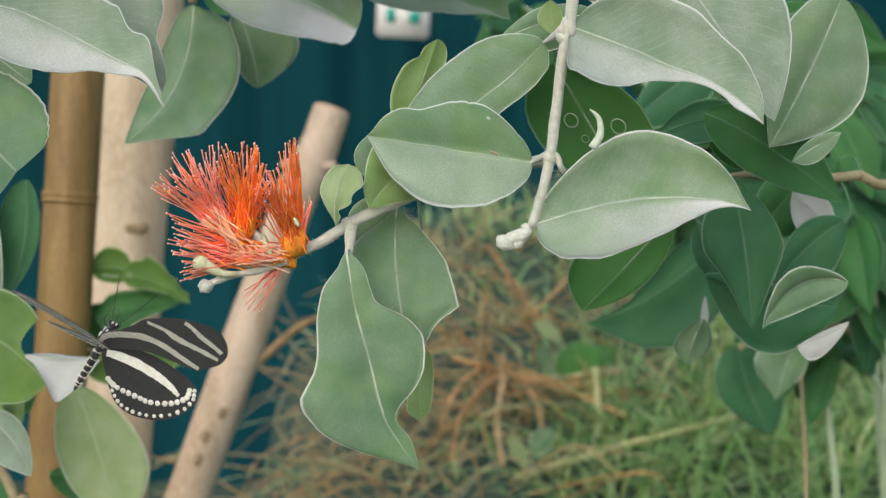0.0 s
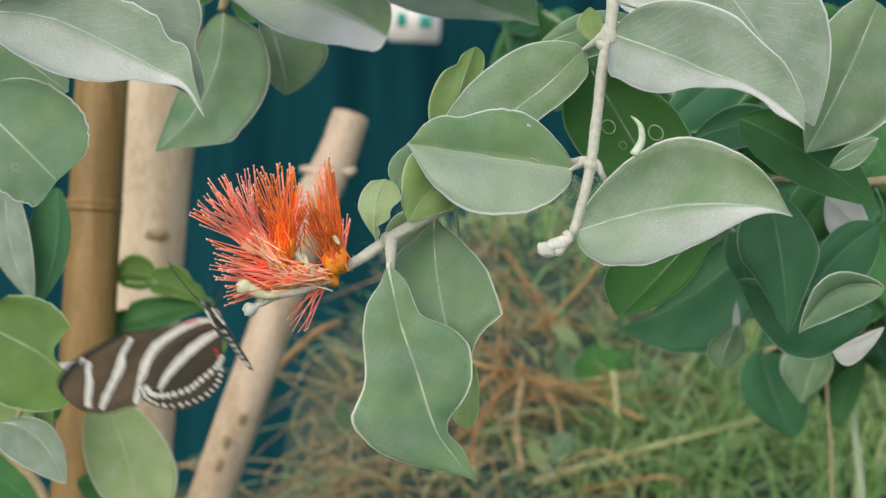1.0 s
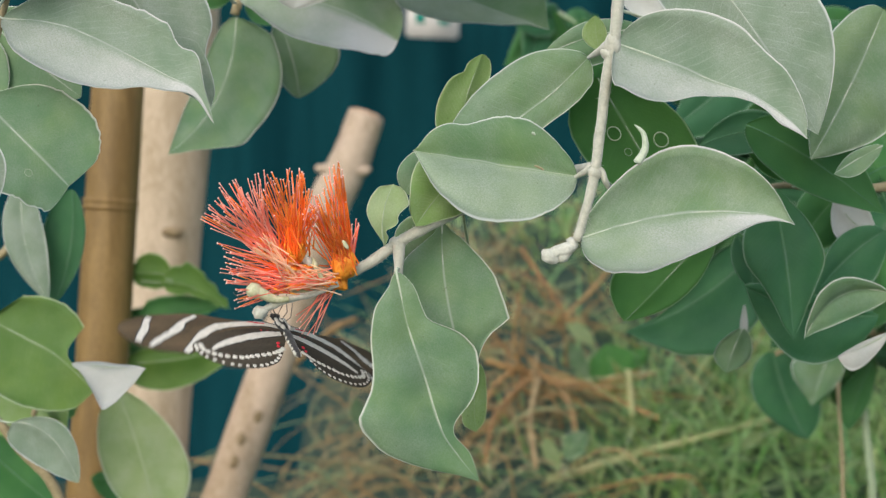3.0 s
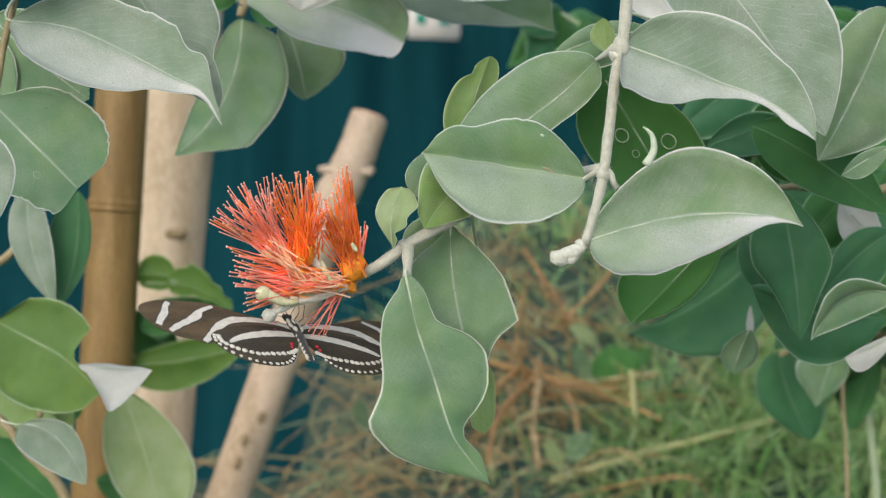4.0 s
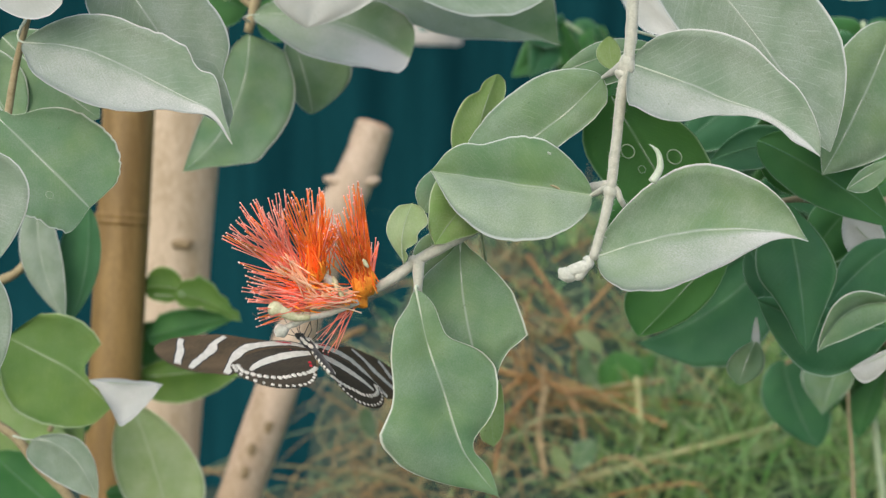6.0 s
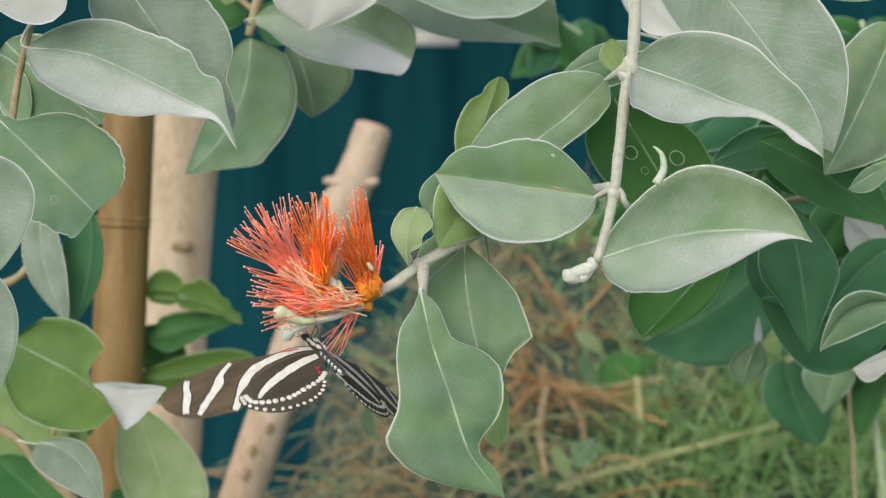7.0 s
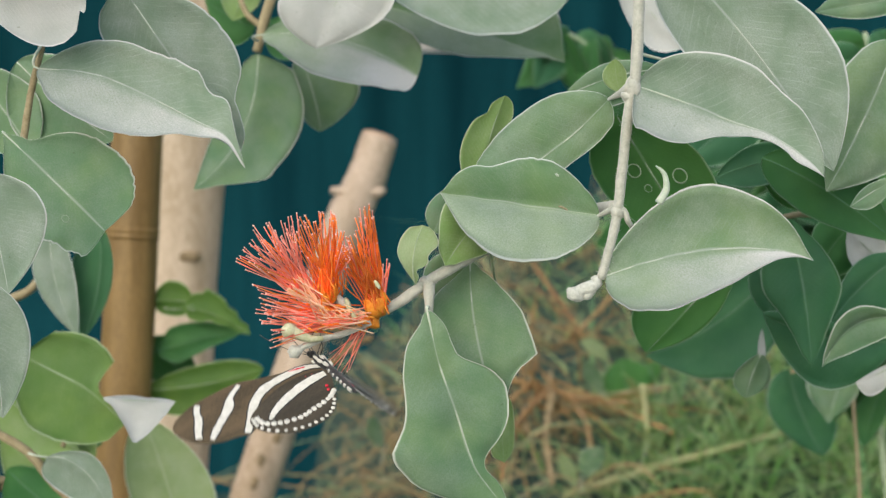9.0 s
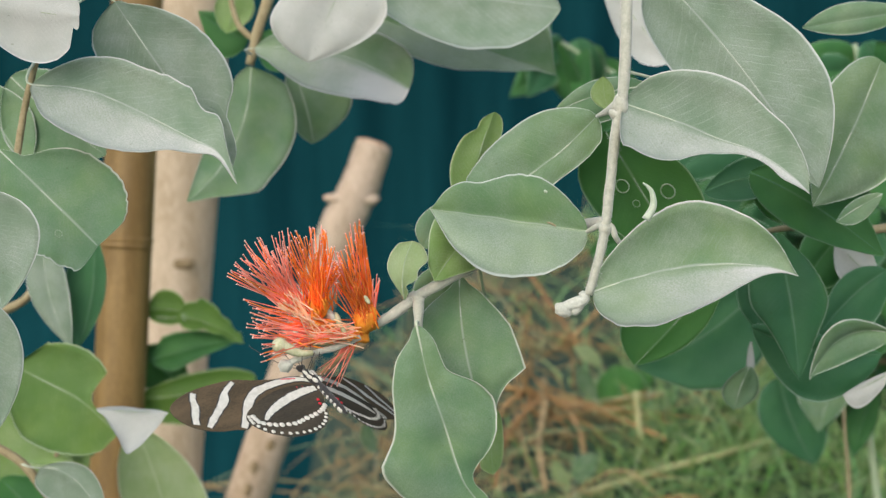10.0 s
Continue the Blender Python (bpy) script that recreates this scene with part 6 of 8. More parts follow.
def build_straw():
    rnd = random.Random(5)
    heap = thing("dry_stem_heap", (-0.1, 1.7, bank(-0.1, 1.7)), "tangled heap of brown dry stems on the bank", "dry stems")
    for k in range(190):
        y = rnd.uniform(1.35, 2.0)
        x = bank_edge(y) + 0.03 + rnd.uniform(0, 0.36 if rnd.random() < 0.85 else 0.55)
        z = bank(x, y)
        a = rnd.uniform(0, 2 * math.pi)
        n = rnd.uniform(0.10, 0.34)
        lift = rnd.uniform(0.01, 0.05)
        end = Vector((x + n * math.cos(a), y + n * math.sin(a) * 0.5, z + rnd.uniform(-0.18, 0.10)))
        mid = Vector((x, y, z)).lerp(end, 0.5) + Vector((rnd.uniform(-0.05, 0.05), rnd.uniform(-0.08, 0.0), lift))
        r = rnd.uniform(0.0007, 0.0020)
        part("stem", tube(bmesh.new(), smooth_path([(x, y, z - 0.01), mid, end], 5), (r, r * 0.6), 6, 0.15), STRAW, heap)
    # stems that fan out from one stout clump
    hub = Vector((-0.0604, 1.5182, 0.9743))
    for k in range(26):
        a, n = rnd.uniform(0, 2 * math.pi), rnd.uniform(0.05, 0.17)
        tip = hub + Vector((math.cos(a) * n * 1.2, rnd.uniform(-0.06, 0.03), math.sin(a) * n))
        r = rnd.uniform(0.0010, 0.0026)
        part("stem", tube(bmesh.new(), smooth_path([hub + Vector((rnd.gauss(0, 0.02), 0, rnd.gauss(0, 0.015))), hub.lerp(tip, 0.5) + Vector((rnd.gauss(0, 0.012), -0.02, rnd.gauss(0, 0.012))), tip], 5), (r, r * 0.6), 6, 0.15), STRAW_ORANGE, heap)
    # slender stems crossing above the clump
    for k in range(150):
        y = rnd.uniform(1.5, 2.0)
        x = bank_edge(y) + rnd.uniform(0.14, 0.66)
        foot = Vector((x, y, bank(x, y)))
        a, n = rnd.uniform(-1.2, 1.2), rnd.uniform(0.08, 0.22)
        tip = foot + Vector((math.sin(a) * n, rnd.uniform(-0.05, 0.02), math.cos(a) * n * 0.7))
        r = rnd.uniform(0.0006, 0.0015)
        part("stem", tube(bmesh.new(), smooth_path([foot, foot.lerp(tip, 0.5) + Vector((rnd.gauss(0, 0.015), -0.01, rnd.gauss(0, 0.01))), tip], 5), (r, r * 0.6), 6, 0.15), STRAW if rnd.random() < 0.6 else STRAW_ORANGE, heap)
    # fine curled strands
    for k in range(190):
        y = rnd.uniform(1.4, 1.85)
        x = bank_edge(y) + 0.04 + rnd.uniform(0, 0.30)
        c = Vector((x, y - 0.02, bank(x, y) + rnd.uniform(0.0, 0.03)))
        size, turn, start = rnd.uniform(0.02, 0.07), rnd.uniform(1.5, 5.5), rnd.uniform(0, 6.28)
        flat, drift = rnd.uniform(0.4, 1.0), Vector((rnd.uniform(-0.05, 0.05), -0.02, rnd.uniform(-0.06, 0.01)))
        curl = [c + Vector((math.cos(start + turn * i / 9) * size, rnd.uniform(-0.004, 0.004), math.sin(start + turn * i / 9) * size * flat)) + drift * (i / 9) for i in range(10)]
        r = rnd.uniform(0.0006, 0.0015)
        part("strand", tube(bmesh.new(), smooth_path(curl, 2), (r, r * 0.5), 5), STRAW, heap)
    for line, r in (([(-0.1142, 1.5214, 0.9853), (-0.0538, 1.5189, 0.9717), (0.0132, 1.4976, 0.9614), (0.0874, 1.4457, 0.9426)], 0.0046),
                    ([(-0.1051, 1.8307, 1.0823), (-0.0539, 1.7309, 1.0355), (-0.0144, 1.6310, 1.0021)], 0.0034),
                    ([(0.0347, 1.8517, 1.0748), (0.0011, 1.7405, 1.0430), (-0.0299, 1.6511, 1.0196)], 0.0036),
                    ([(-0.0539, 1.5193, 0.9743), (-0.0889, 1.4189, 0.9497), (-0.0908, 1.3328, 0.9159)], 0.0034),
                    ([(-0.0505, 1.5194, 0.9710), (-0.0509, 1.4142, 0.9460), (-0.0372, 1.3306, 0.9129)], 0.0038),
                    ([(-0.0811, 1.5253, 0.9754), (-0.1013, 1.4697, 0.9634), (-0.1095, 1.3837, 0.9386)], 0.0035),
                    ([(-0.0341, 1.5216, 0.9678), (-0.0098, 1.4519, 0.9514), (-0.0003, 1.4001, 0.9327)], 0.004),
                    ([(-0.3437, 1.3518, 0.9777), (-0.3100, 1.3807, 1.0041), (-0.2777, 1.4201, 1.0339), (-0.2562, 1.4552, 1.0426)], 0.005)):
        part("stem", tube(bmesh.new(), smooth_path(line, 6), (r, r * 0.7), 7, 0.15), STRAW_ORANGE, heap, "stout rusty dry stem")
    part("stem", tube(bmesh.new(), smooth_path([(-0.0296, 1.3894, 0.8840), (0.0608, 1.4070, 0.9109), (0.1399, 1.4418, 0.9267), (0.2212, 1.4770, 0.9430)], 6), (0.0045, 0.0035), 7, 0.1), PALE_STALK, heap, "pale straw-green lying stalk")
    part("stem", tube(bmesh.new(), smooth_path([(0.0595, 1.4514, 0.9414), (0.0563, 1.4548, 0.9726), (0.0534, 1.4570, 0.9945)], 6), (0.0036, 0.0032), 7, 0.1), PALE_STALK, heap, "pale straw-green stalk stub")


def build_grass():
    rng, thin = np.random.RandomState(3), np.random.RandomState(8)
    verts, faces = [], []
    for k in range(46000):
        x, y = rng.uniform(-0.5, 1.7), rng.uniform(1.0, 2.7)
        near = x - bank_edge(y)
        edge = 0.36 + 0.30 * min(max((y - 1.45) / 0.25, 0.0), 1.0)
        if (near < edge and rng.rand() < 0.86) or near < 0.2:
            continue
        # the far sides of the patch thin out unevenly
        fade = min((1.7 - x) / 0.55, (2.7 - y) / 0.28) + 0.45 * noise.noise(Vector((x * 3, y * 3, 4)))
        z = bank(x, y)
        a = rng.uniform(0, 2 * math.pi)
        n, w = rng.uniform(0.04, 0.15) * (0.55 if near < 0.4 else 1.0), rng.uniform(0.0010, 0.0046)
        lean = rng.uniform(0.7, 2.3)
        if fade < thin.rand():
            continue
        dx, dy = math.cos(a), math.sin(a)
        o = len(verts)
        for s in (0.0, 0.4, 0.75, 1.0):
            out = n * lean * s * s
            up = n * (s * (1.15 - 0.45 * lean) + 0.05 * s * s)
            half = w * (1 - s) ** 0.6
            for q in (-1, 1):
                verts.append((x + dx * out - dy * half * q, y + dy * out + dx * half * q, z + up - 0.004))
        faces += [(o + i, o + i + 1, o + i + 3, o + i + 2) for i in (0, 2, 4)]
    mesh = bpy.data.meshes.new("grass")
    mesh.from_pydata(verts, [], faces)
    mesh.materials.append(GRASS)
    tagged(new("grass", mesh), "short green grass blades growing on the bank", "grass", kind="stuff")


build_straw()
build_grass()


# ---- shaded shrub behind the right-hand leaves ----
def build_shrub():
    rnd = random.Random(21)
    origin = Vector((0.2633, 0.8929, 1.0315))
    origin.z = bank(origin.x, origin.y)
    shrub = thing("shrub", origin, "dense dark blue-green shrub in the shade", "shrub")
    lines = ([(0.2275, 0.8587, 1.0479), (0.2146, 0.8670, 1.1301), (0.1882, 0.8525, 1.2108), (0.1614, 0.8565, 1.2765), (0.1431, 0.8828, 1.3466)],
             [(0.2525, 0.8036, 1.0655), (0.2433, 0.8153, 1.1702), (0.2140, 0.8194, 1.2400), (0.1735, 0.8395, 1.2882), (0.1177, 0.8750, 1.3166)],
             [(0.2676, 0.9320, 1.0941), (0.2188, 0.9323, 1.1577), (0.1643, 0.9482, 1.1909), (0.1162, 0.9633, 1.2090), (0.0785, 0.9913, 1.2356)],
             [(0.2468, 0.7925, 1.1464), (0.2249, 0.7984, 1.2214), (0.2097, 0.8054, 1.2963), (0.1982, 0.8112, 1.3577)],
             [(0.2715, 1.0095, 1.1379), (0.1876, 1.0388, 1.2335), (0.0995, 1.0750, 1.3075), (0.0248, 1.0997, 1.3538), (-0.0223, 1.0958, 1.3817)])
    kinds = []
    for w, m in ((0.017, DEEP), (0.015, TEAL), (0.019, TEAL), (0.016, DEEP)):
        kinds.append(leaf(shrub, m, origin, origin + Vector((0.004, -0.006, -0.03)), origin + Vector((0, 0.004, -0.062)), (-w, -0.003, 0), (w, -0.003, 0), 0.42, 0.42, 0.55, 1.0, rows=14, cols=4, rib=0))
    for n, line in enumerate(lines):
        pts = smooth_path(line, 8)
        foot = Vector((origin.x + 0.03 * n, origin.y + 0.02 * n, bank(origin.x + 0.03 * n, origin.y + 0.02 * n) - 0.02))
        part("stem", tube(bmesh.new(), smooth_path([foot, foot.lerp(pts[0], 0.5) + Vector((0.02, 0, 0)), pts[0]], 4)[:-1] + pts, (0.0030, 0.0015), 7, 0.1), RIB, shrub)
        for k in range(11 if n < 2 else 6, len(pts)):
            for _ in range(1 if n == 4 else 2):
                p = pts[k] + Vector((rnd.gauss(0, 0.006), rnd.gauss(0, 0.006), rnd.gauss(0, 0.006)))
                ob = new("leaf", rnd.choice(kinds).data)
                ob.parent = shrub
                turn = Euler((rnd.uniform(-0.6, 0.5), rnd.uniform(-1.4, 1.4), rnd.uniform(-0.9, 0.9)))
                ob.matrix_basis = Matrix.LocRotScale(p - origin, turn, Vector((1, 1, 1)) * rnd.uniform(0.75, 1.15))
    for q, ob in enumerate(kinds):
        p = smooth_path(lines[q], 8)[10]
        ob.matrix_basis = Matrix.Translation(p - origin)


build_shrub()


def motions():
    walk(flower_branch, [
        (0, pose(0.02612, 0.35628, 1.27995, -0.426, 3.075, -0.394)),
        (0.5, pose(0.02578, 0.35620, 1.27974, -0.407, 2.959, -0.369)),
        (1, pose(0.02504, 0.35604, 1.27929, 0.022, -0.152, 0.018)),
        (1.5, pose(0.02579, 0.35620, 1.27974, -0.008, 0.054, -0.007)),
        (2, pose(0.02599, 0.35625, 1.27987, 0.021, -0.132, 0.016)),
        (2.5, pose(0.02565, 0.35617, 1.27966, 0.006, -0.036, 0.004)),
        (4, pose(0.02564, 0.35617, 1.27965, 0.055, -0.354, 0.044)),
        (4.5, pose(0.02586, 0.35622, 1.27978, -0.000, 0.000, -0.000)),
        (5, pose(0.02608, 0.35627, 1.27992, -0.027, 0.169, -0.021)),
        (5.5, pose(0.02612, 0.35628, 1.27994, -0.015, 0.094, -0.011)),
        (7, pose(0.02608, 0.35627, 1.27992, 0.014, -0.092, 0.011)),
        (7.5, pose(0.02607, 0.35627, 1.27991, -0.028, 0.178, -0.022)),
        (8, pose(0.02610, 0.35628, 1.27993, 0.020, -0.125, 0.015)),
        (8.5, pose(0.02616, 0.35629, 1.27996, -0.010, 0.063, -0.007)),
        (9, pose(0.02615, 0.35629, 1.27995, 0.014, -0.083, 0.010)),
        (9.5, pose(0.02619, 0.35630, 1.27998, -0.014, 0.090, -0.011)),
        (10, pose(0.02608, 0.35627, 1.27992, -0.005, 0.031, -0.004)),
    ])
    walk(butterfly, [
        (0, pose(-0.0654, 0.3181, 1.2329, 107.4, 28.2, 26.2)),
        (0.02, pose(-0.0654, 0.3181, 1.2329, 107.4, 28.2, 26.2)),
        (0.06, pose(-0.0683, 0.3295, 1.2310, 68.8, 33.4, -6.0)),
        (0.1, pose(-0.0712, 0.3408, 1.2292, 33.9, 20.6, -34.1)),
        (0.2, pose(-0.0748, 0.3314, 1.2371, 50.3, 13.3, -61.8)),
        (0.3, pose(-0.0848, 0.3267, 1.2468, 54.8, 33.6, -63.6)),
        (0.35, pose(-0.0736, 0.3276, 1.2419, 56.1, 34.6, -30.1)),
        (0.4, pose(-0.0623, 0.3285, 1.2371, 57.9, 34.9, 3.6)),
        (0.45, pose(-0.0724, 0.3356, 1.2344, 56.3, 7.2, -51.5)),
        (0.5, pose(-0.0824, 0.3428, 1.2318, 78.1, -10.2, -106.6)),
        (0.6, pose(-0.0756, 0.3410, 1.2444, 69.2, -2.7, -65.3)),
        (0.7, pose(-0.0559, 0.3435, 1.2460, 71.6, -1.2, -63.0)),
        (0.8, pose(-0.0552, 0.3409, 1.2422, 109.6, 4.4, -56.3)),
        (0.9, pose(-0.0543, 0.3405, 1.2401, 104.7, -15.4, -36.2)),
        (1, pose(-0.0494, 0.3408, 1.2381, 119.9, -1.5, -69.0)),
        (1.1, pose(-0.0420, 0.3405, 1.2309, 128.7, -15.4, -47.3)),
        (1.2, pose(-0.0385, 0.3407, 1.2322, 137.6, -14.7, -133.6)),
        (1.3, pose(-0.0377, 0.3405, 1.2322, 142.0, -8.8, -120.3)),
        (1.4, pose(-0.0381, 0.3401, 1.2338, 144.7, -9.5, -122.8)),
        (1.5, pose(-0.0362, 0.3400, 1.2345, 145.2, -10.1, -126.7)),
        (1.6, pose(-0.0336, 0.3406, 1.2373, 148.0, -11.9, -131.5)),
        (1.7, pose(-0.0315, 0.3404, 1.2359, 150.3, -13.0, -134.3)),
        (1.8, pose(-0.0308, 0.3401, 1.2344, 151.4, -13.2, -134.8)),
        (1.9, pose(-0.0312, 0.3398, 1.2342, 149.7, -12.7, -133.2)),
        (2, pose(-0.0319, 0.3395, 1.2349, 147.6, -12.1, -131.1)),
        (2.1, pose(-0.0310, 0.3395, 1.2348, 146.8, -11.8, -129.9)),
        (2.2, pose(-0.0315, 0.3390, 1.2336, 147.6, -12.1, -129.6)),
        (2.3, pose(-0.0319, 0.3388, 1.2337, 149.2, -12.4, -129.4)),
        (2.4, pose(-0.0324, 0.3386, 1.2344, 150.9, -12.5, -129.1)),
        (2.5, pose(-0.0310, 0.3388, 1.2357, 152.6, -12.9, -128.9)),
        (2.6, pose(-0.0293, 0.3389, 1.2358, 152.5, -12.9, -129.3)),
        (2.7, pose(-0.0312, 0.3388, 1.2380, 152.3, -13.1, -129.9)),
        (2.9, pose(-0.0308, 0.3387, 1.2381, 152.2, -13.3, -130.4)),
        (3.1, pose(-0.0302, 0.3387, 1.2382, 151.8, -13.0, -130.3)),
        (3.3, pose(-0.0297, 0.3386, 1.2381, 151.4, -12.7, -130.1)),
        (3.5, pose(-0.0292, 0.3385, 1.2382, 151.0, -12.6, -129.9)),
        (3.65, pose(-0.0288, 0.3384, 1.2382, 150.9, -12.5, -129.9)),
        (3.8, pose(-0.0284, 0.3383, 1.2382, 150.5, -12.3, -129.9)),
        (3.9, pose(-0.0290, 0.3382, 1.2383, 149.8, -12.2, -129.8)),
        (4, pose(-0.0292, 0.3381, 1.2384, 149.0, -11.8, -129.3)),
        (4.1, pose(-0.0293, 0.3379, 1.2378, 149.6, -11.7, -128.0)),
        (4.2, pose(-0.0290, 0.3382, 1.2396, 150.4, -11.8, -126.9)),
        (4.3, pose(-0.0271, 0.3383, 1.2386, 151.4, -12.0, -126.1)),
        (4.4, pose(-0.0270, 0.3383, 1.2388, 152.6, -12.4, -125.4)),
        (4.5, pose(-0.0276, 0.3382, 1.2390, 153.9, -12.6, -124.8)),
        (4.6, pose(-0.0257, 0.3380, 1.2403, 153.6, -12.6, -125.7)),
        (4.7, pose(-0.0259, 0.3371, 1.2395, 153.2, -12.2, -126.0)),
        (4.8, pose(-0.0262, 0.3363, 1.2396, 152.5, -11.7, -126.2)),
        (4.9, pose(-0.0265, 0.3354, 1.2388, 151.8, -11.1, -126.2)),
        (5, pose(-0.0279, 0.3345, 1.2393, 151.2, -10.6, -126.5)),
        (5.1, pose(-0.0268, 0.3343, 1.2398, 152.0, -10.9, -125.9)),
        (5.2, pose(-0.0264, 0.3340, 1.2399, 153.0, -11.2, -125.4)),
        (5.3, pose(-0.0258, 0.3337, 1.2397, 154.0, -11.7, -125.1)),
        (5.4, pose(-0.0263, 0.3333, 1.2398, 155.3, -12.1, -124.8)),
        (5.5, pose(-0.0257, 0.3329, 1.2390, 156.8, -12.6, -124.6)),
        (5.6, pose(-0.0256, 0.3332, 1.2401, 155.0, -11.6, -124.5)),
        (5.7, pose(-0.0261, 0.3332, 1.2391, 152.8, -10.7, -124.3)),
        (5.9, pose(-0.0263, 0.3331, 1.2392, 152.2, -10.4, -124.0)),
        (6.1, pose(-0.0265, 0.3331, 1.2393, 151.7, -10.0, -123.7)),
        (6.3, pose(-0.0267, 0.3330, 1.2394, 151.1, -9.7, -123.4)),
        (6.45, pose(-0.0270, 0.3329, 1.2394, 150.7, -9.5, -123.1)),
        (6.65, pose(-0.0272, 0.3328, 1.2395, 150.1, -9.2, -122.9)),
        (6.8, pose(-0.0273, 0.3329, 1.2395, 149.7, -9.0, -122.7)),
        (6.9, pose(-0.0258, 0.3330, 1.2400, 150.9, -9.2, -121.2)),
        (7, pose(-0.0256, 0.3329, 1.2401, 152.3, -9.2, -119.7)),
        (7.1, pose(-0.0254, 0.3328, 1.2408, 151.7, -9.1, -120.4)),
        (7.2, pose(-0.0252, 0.3325, 1.2403, 151.1, -9.0, -121.0)),
        (7.3, pose(-0.0251, 0.3324, 1.2401, 150.4, -8.7, -121.5)),
        (7.4, pose(-0.0256, 0.3320, 1.2401, 149.8, -8.3, -121.8)),
        (7.5, pose(-0.0266, 0.3316, 1.2400, 148.9, -7.6, -121.2)),
        (7.6, pose(-0.0263, 0.3316, 1.2403, 149.0, -6.9, -120.1)),
        (7.7, pose(-0.0248, 0.3318, 1.2400, 149.1, -6.7, -119.6)),
        (7.8, pose(-0.0248, 0.3317, 1.2402, 149.4, -7.0, -119.7)),
        (7.9, pose(-0.0257, 0.3315, 1.2404, 149.8, -7.2, -119.8)),
        (8, pose(-0.0254, 0.3314, 1.2402, 150.2, -7.4, -120.0)),
        (8.1, pose(-0.0252, 0.3310, 1.2412, 149.5, -7.0, -120.0)),
        (8.2, pose(-0.0249, 0.3306, 1.2423, 148.7, -6.7, -120.2)),
        (8.3, pose(-0.0252, 0.3299, 1.2421, 147.9, -6.2, -119.9)),
        (8.5, pose(-0.0254, 0.3286, 1.2409, 146.2, -5.4, -120.0)),
        (8.6, pose(-0.0244, 0.3285, 1.2406, 147.1, -5.3, -119.1)),
        (8.7, pose(-0.0245, 0.3284, 1.2410, 148.3, -5.4, -118.6)),
        (8.8, pose(-0.0241, 0.3282, 1.2408, 149.5, -5.4, -118.0)),
        (8.9, pose(-0.0236, 0.3281, 1.2407, 151.2, -5.6, -117.8)),
        (9, pose(-0.0244, 0.3277, 1.2412, 153.3, -6.0, -117.7)),
        (9.1, pose(-0.0239, 0.3275, 1.2409, 152.8, -5.8, -117.9)),
        (9.2, pose(-0.0252, 0.3271, 1.2412, 151.7, -5.5, -117.8)),
        (9.3, pose(-0.0241, 0.3269, 1.2405, 150.6, -5.3, -118.0)),
        (9.4, pose(-0.0242, 0.3265, 1.2409, 149.3, -5.2, -118.3)),
        (9.5, pose(-0.0241, 0.3263, 1.2413, 148.0, -5.2, -118.5)),
        (9.6, pose(-0.0243, 0.3258, 1.2414, 147.9, -4.9, -118.0)),
        (9.7, pose(-0.0245, 0.3254, 1.2412, 147.9, -4.5, -117.2)),
        (9.8, pose(-0.0242, 0.3249, 1.2410, 147.8, -4.0, -116.3)),
        (9.9, pose(-0.0245, 0.3245, 1.2417, 147.8, -3.6, -115.4)),
        (10, pose(-0.0239, 0.3242, 1.2415, 147.8, -3.2, -114.7)),
    ])
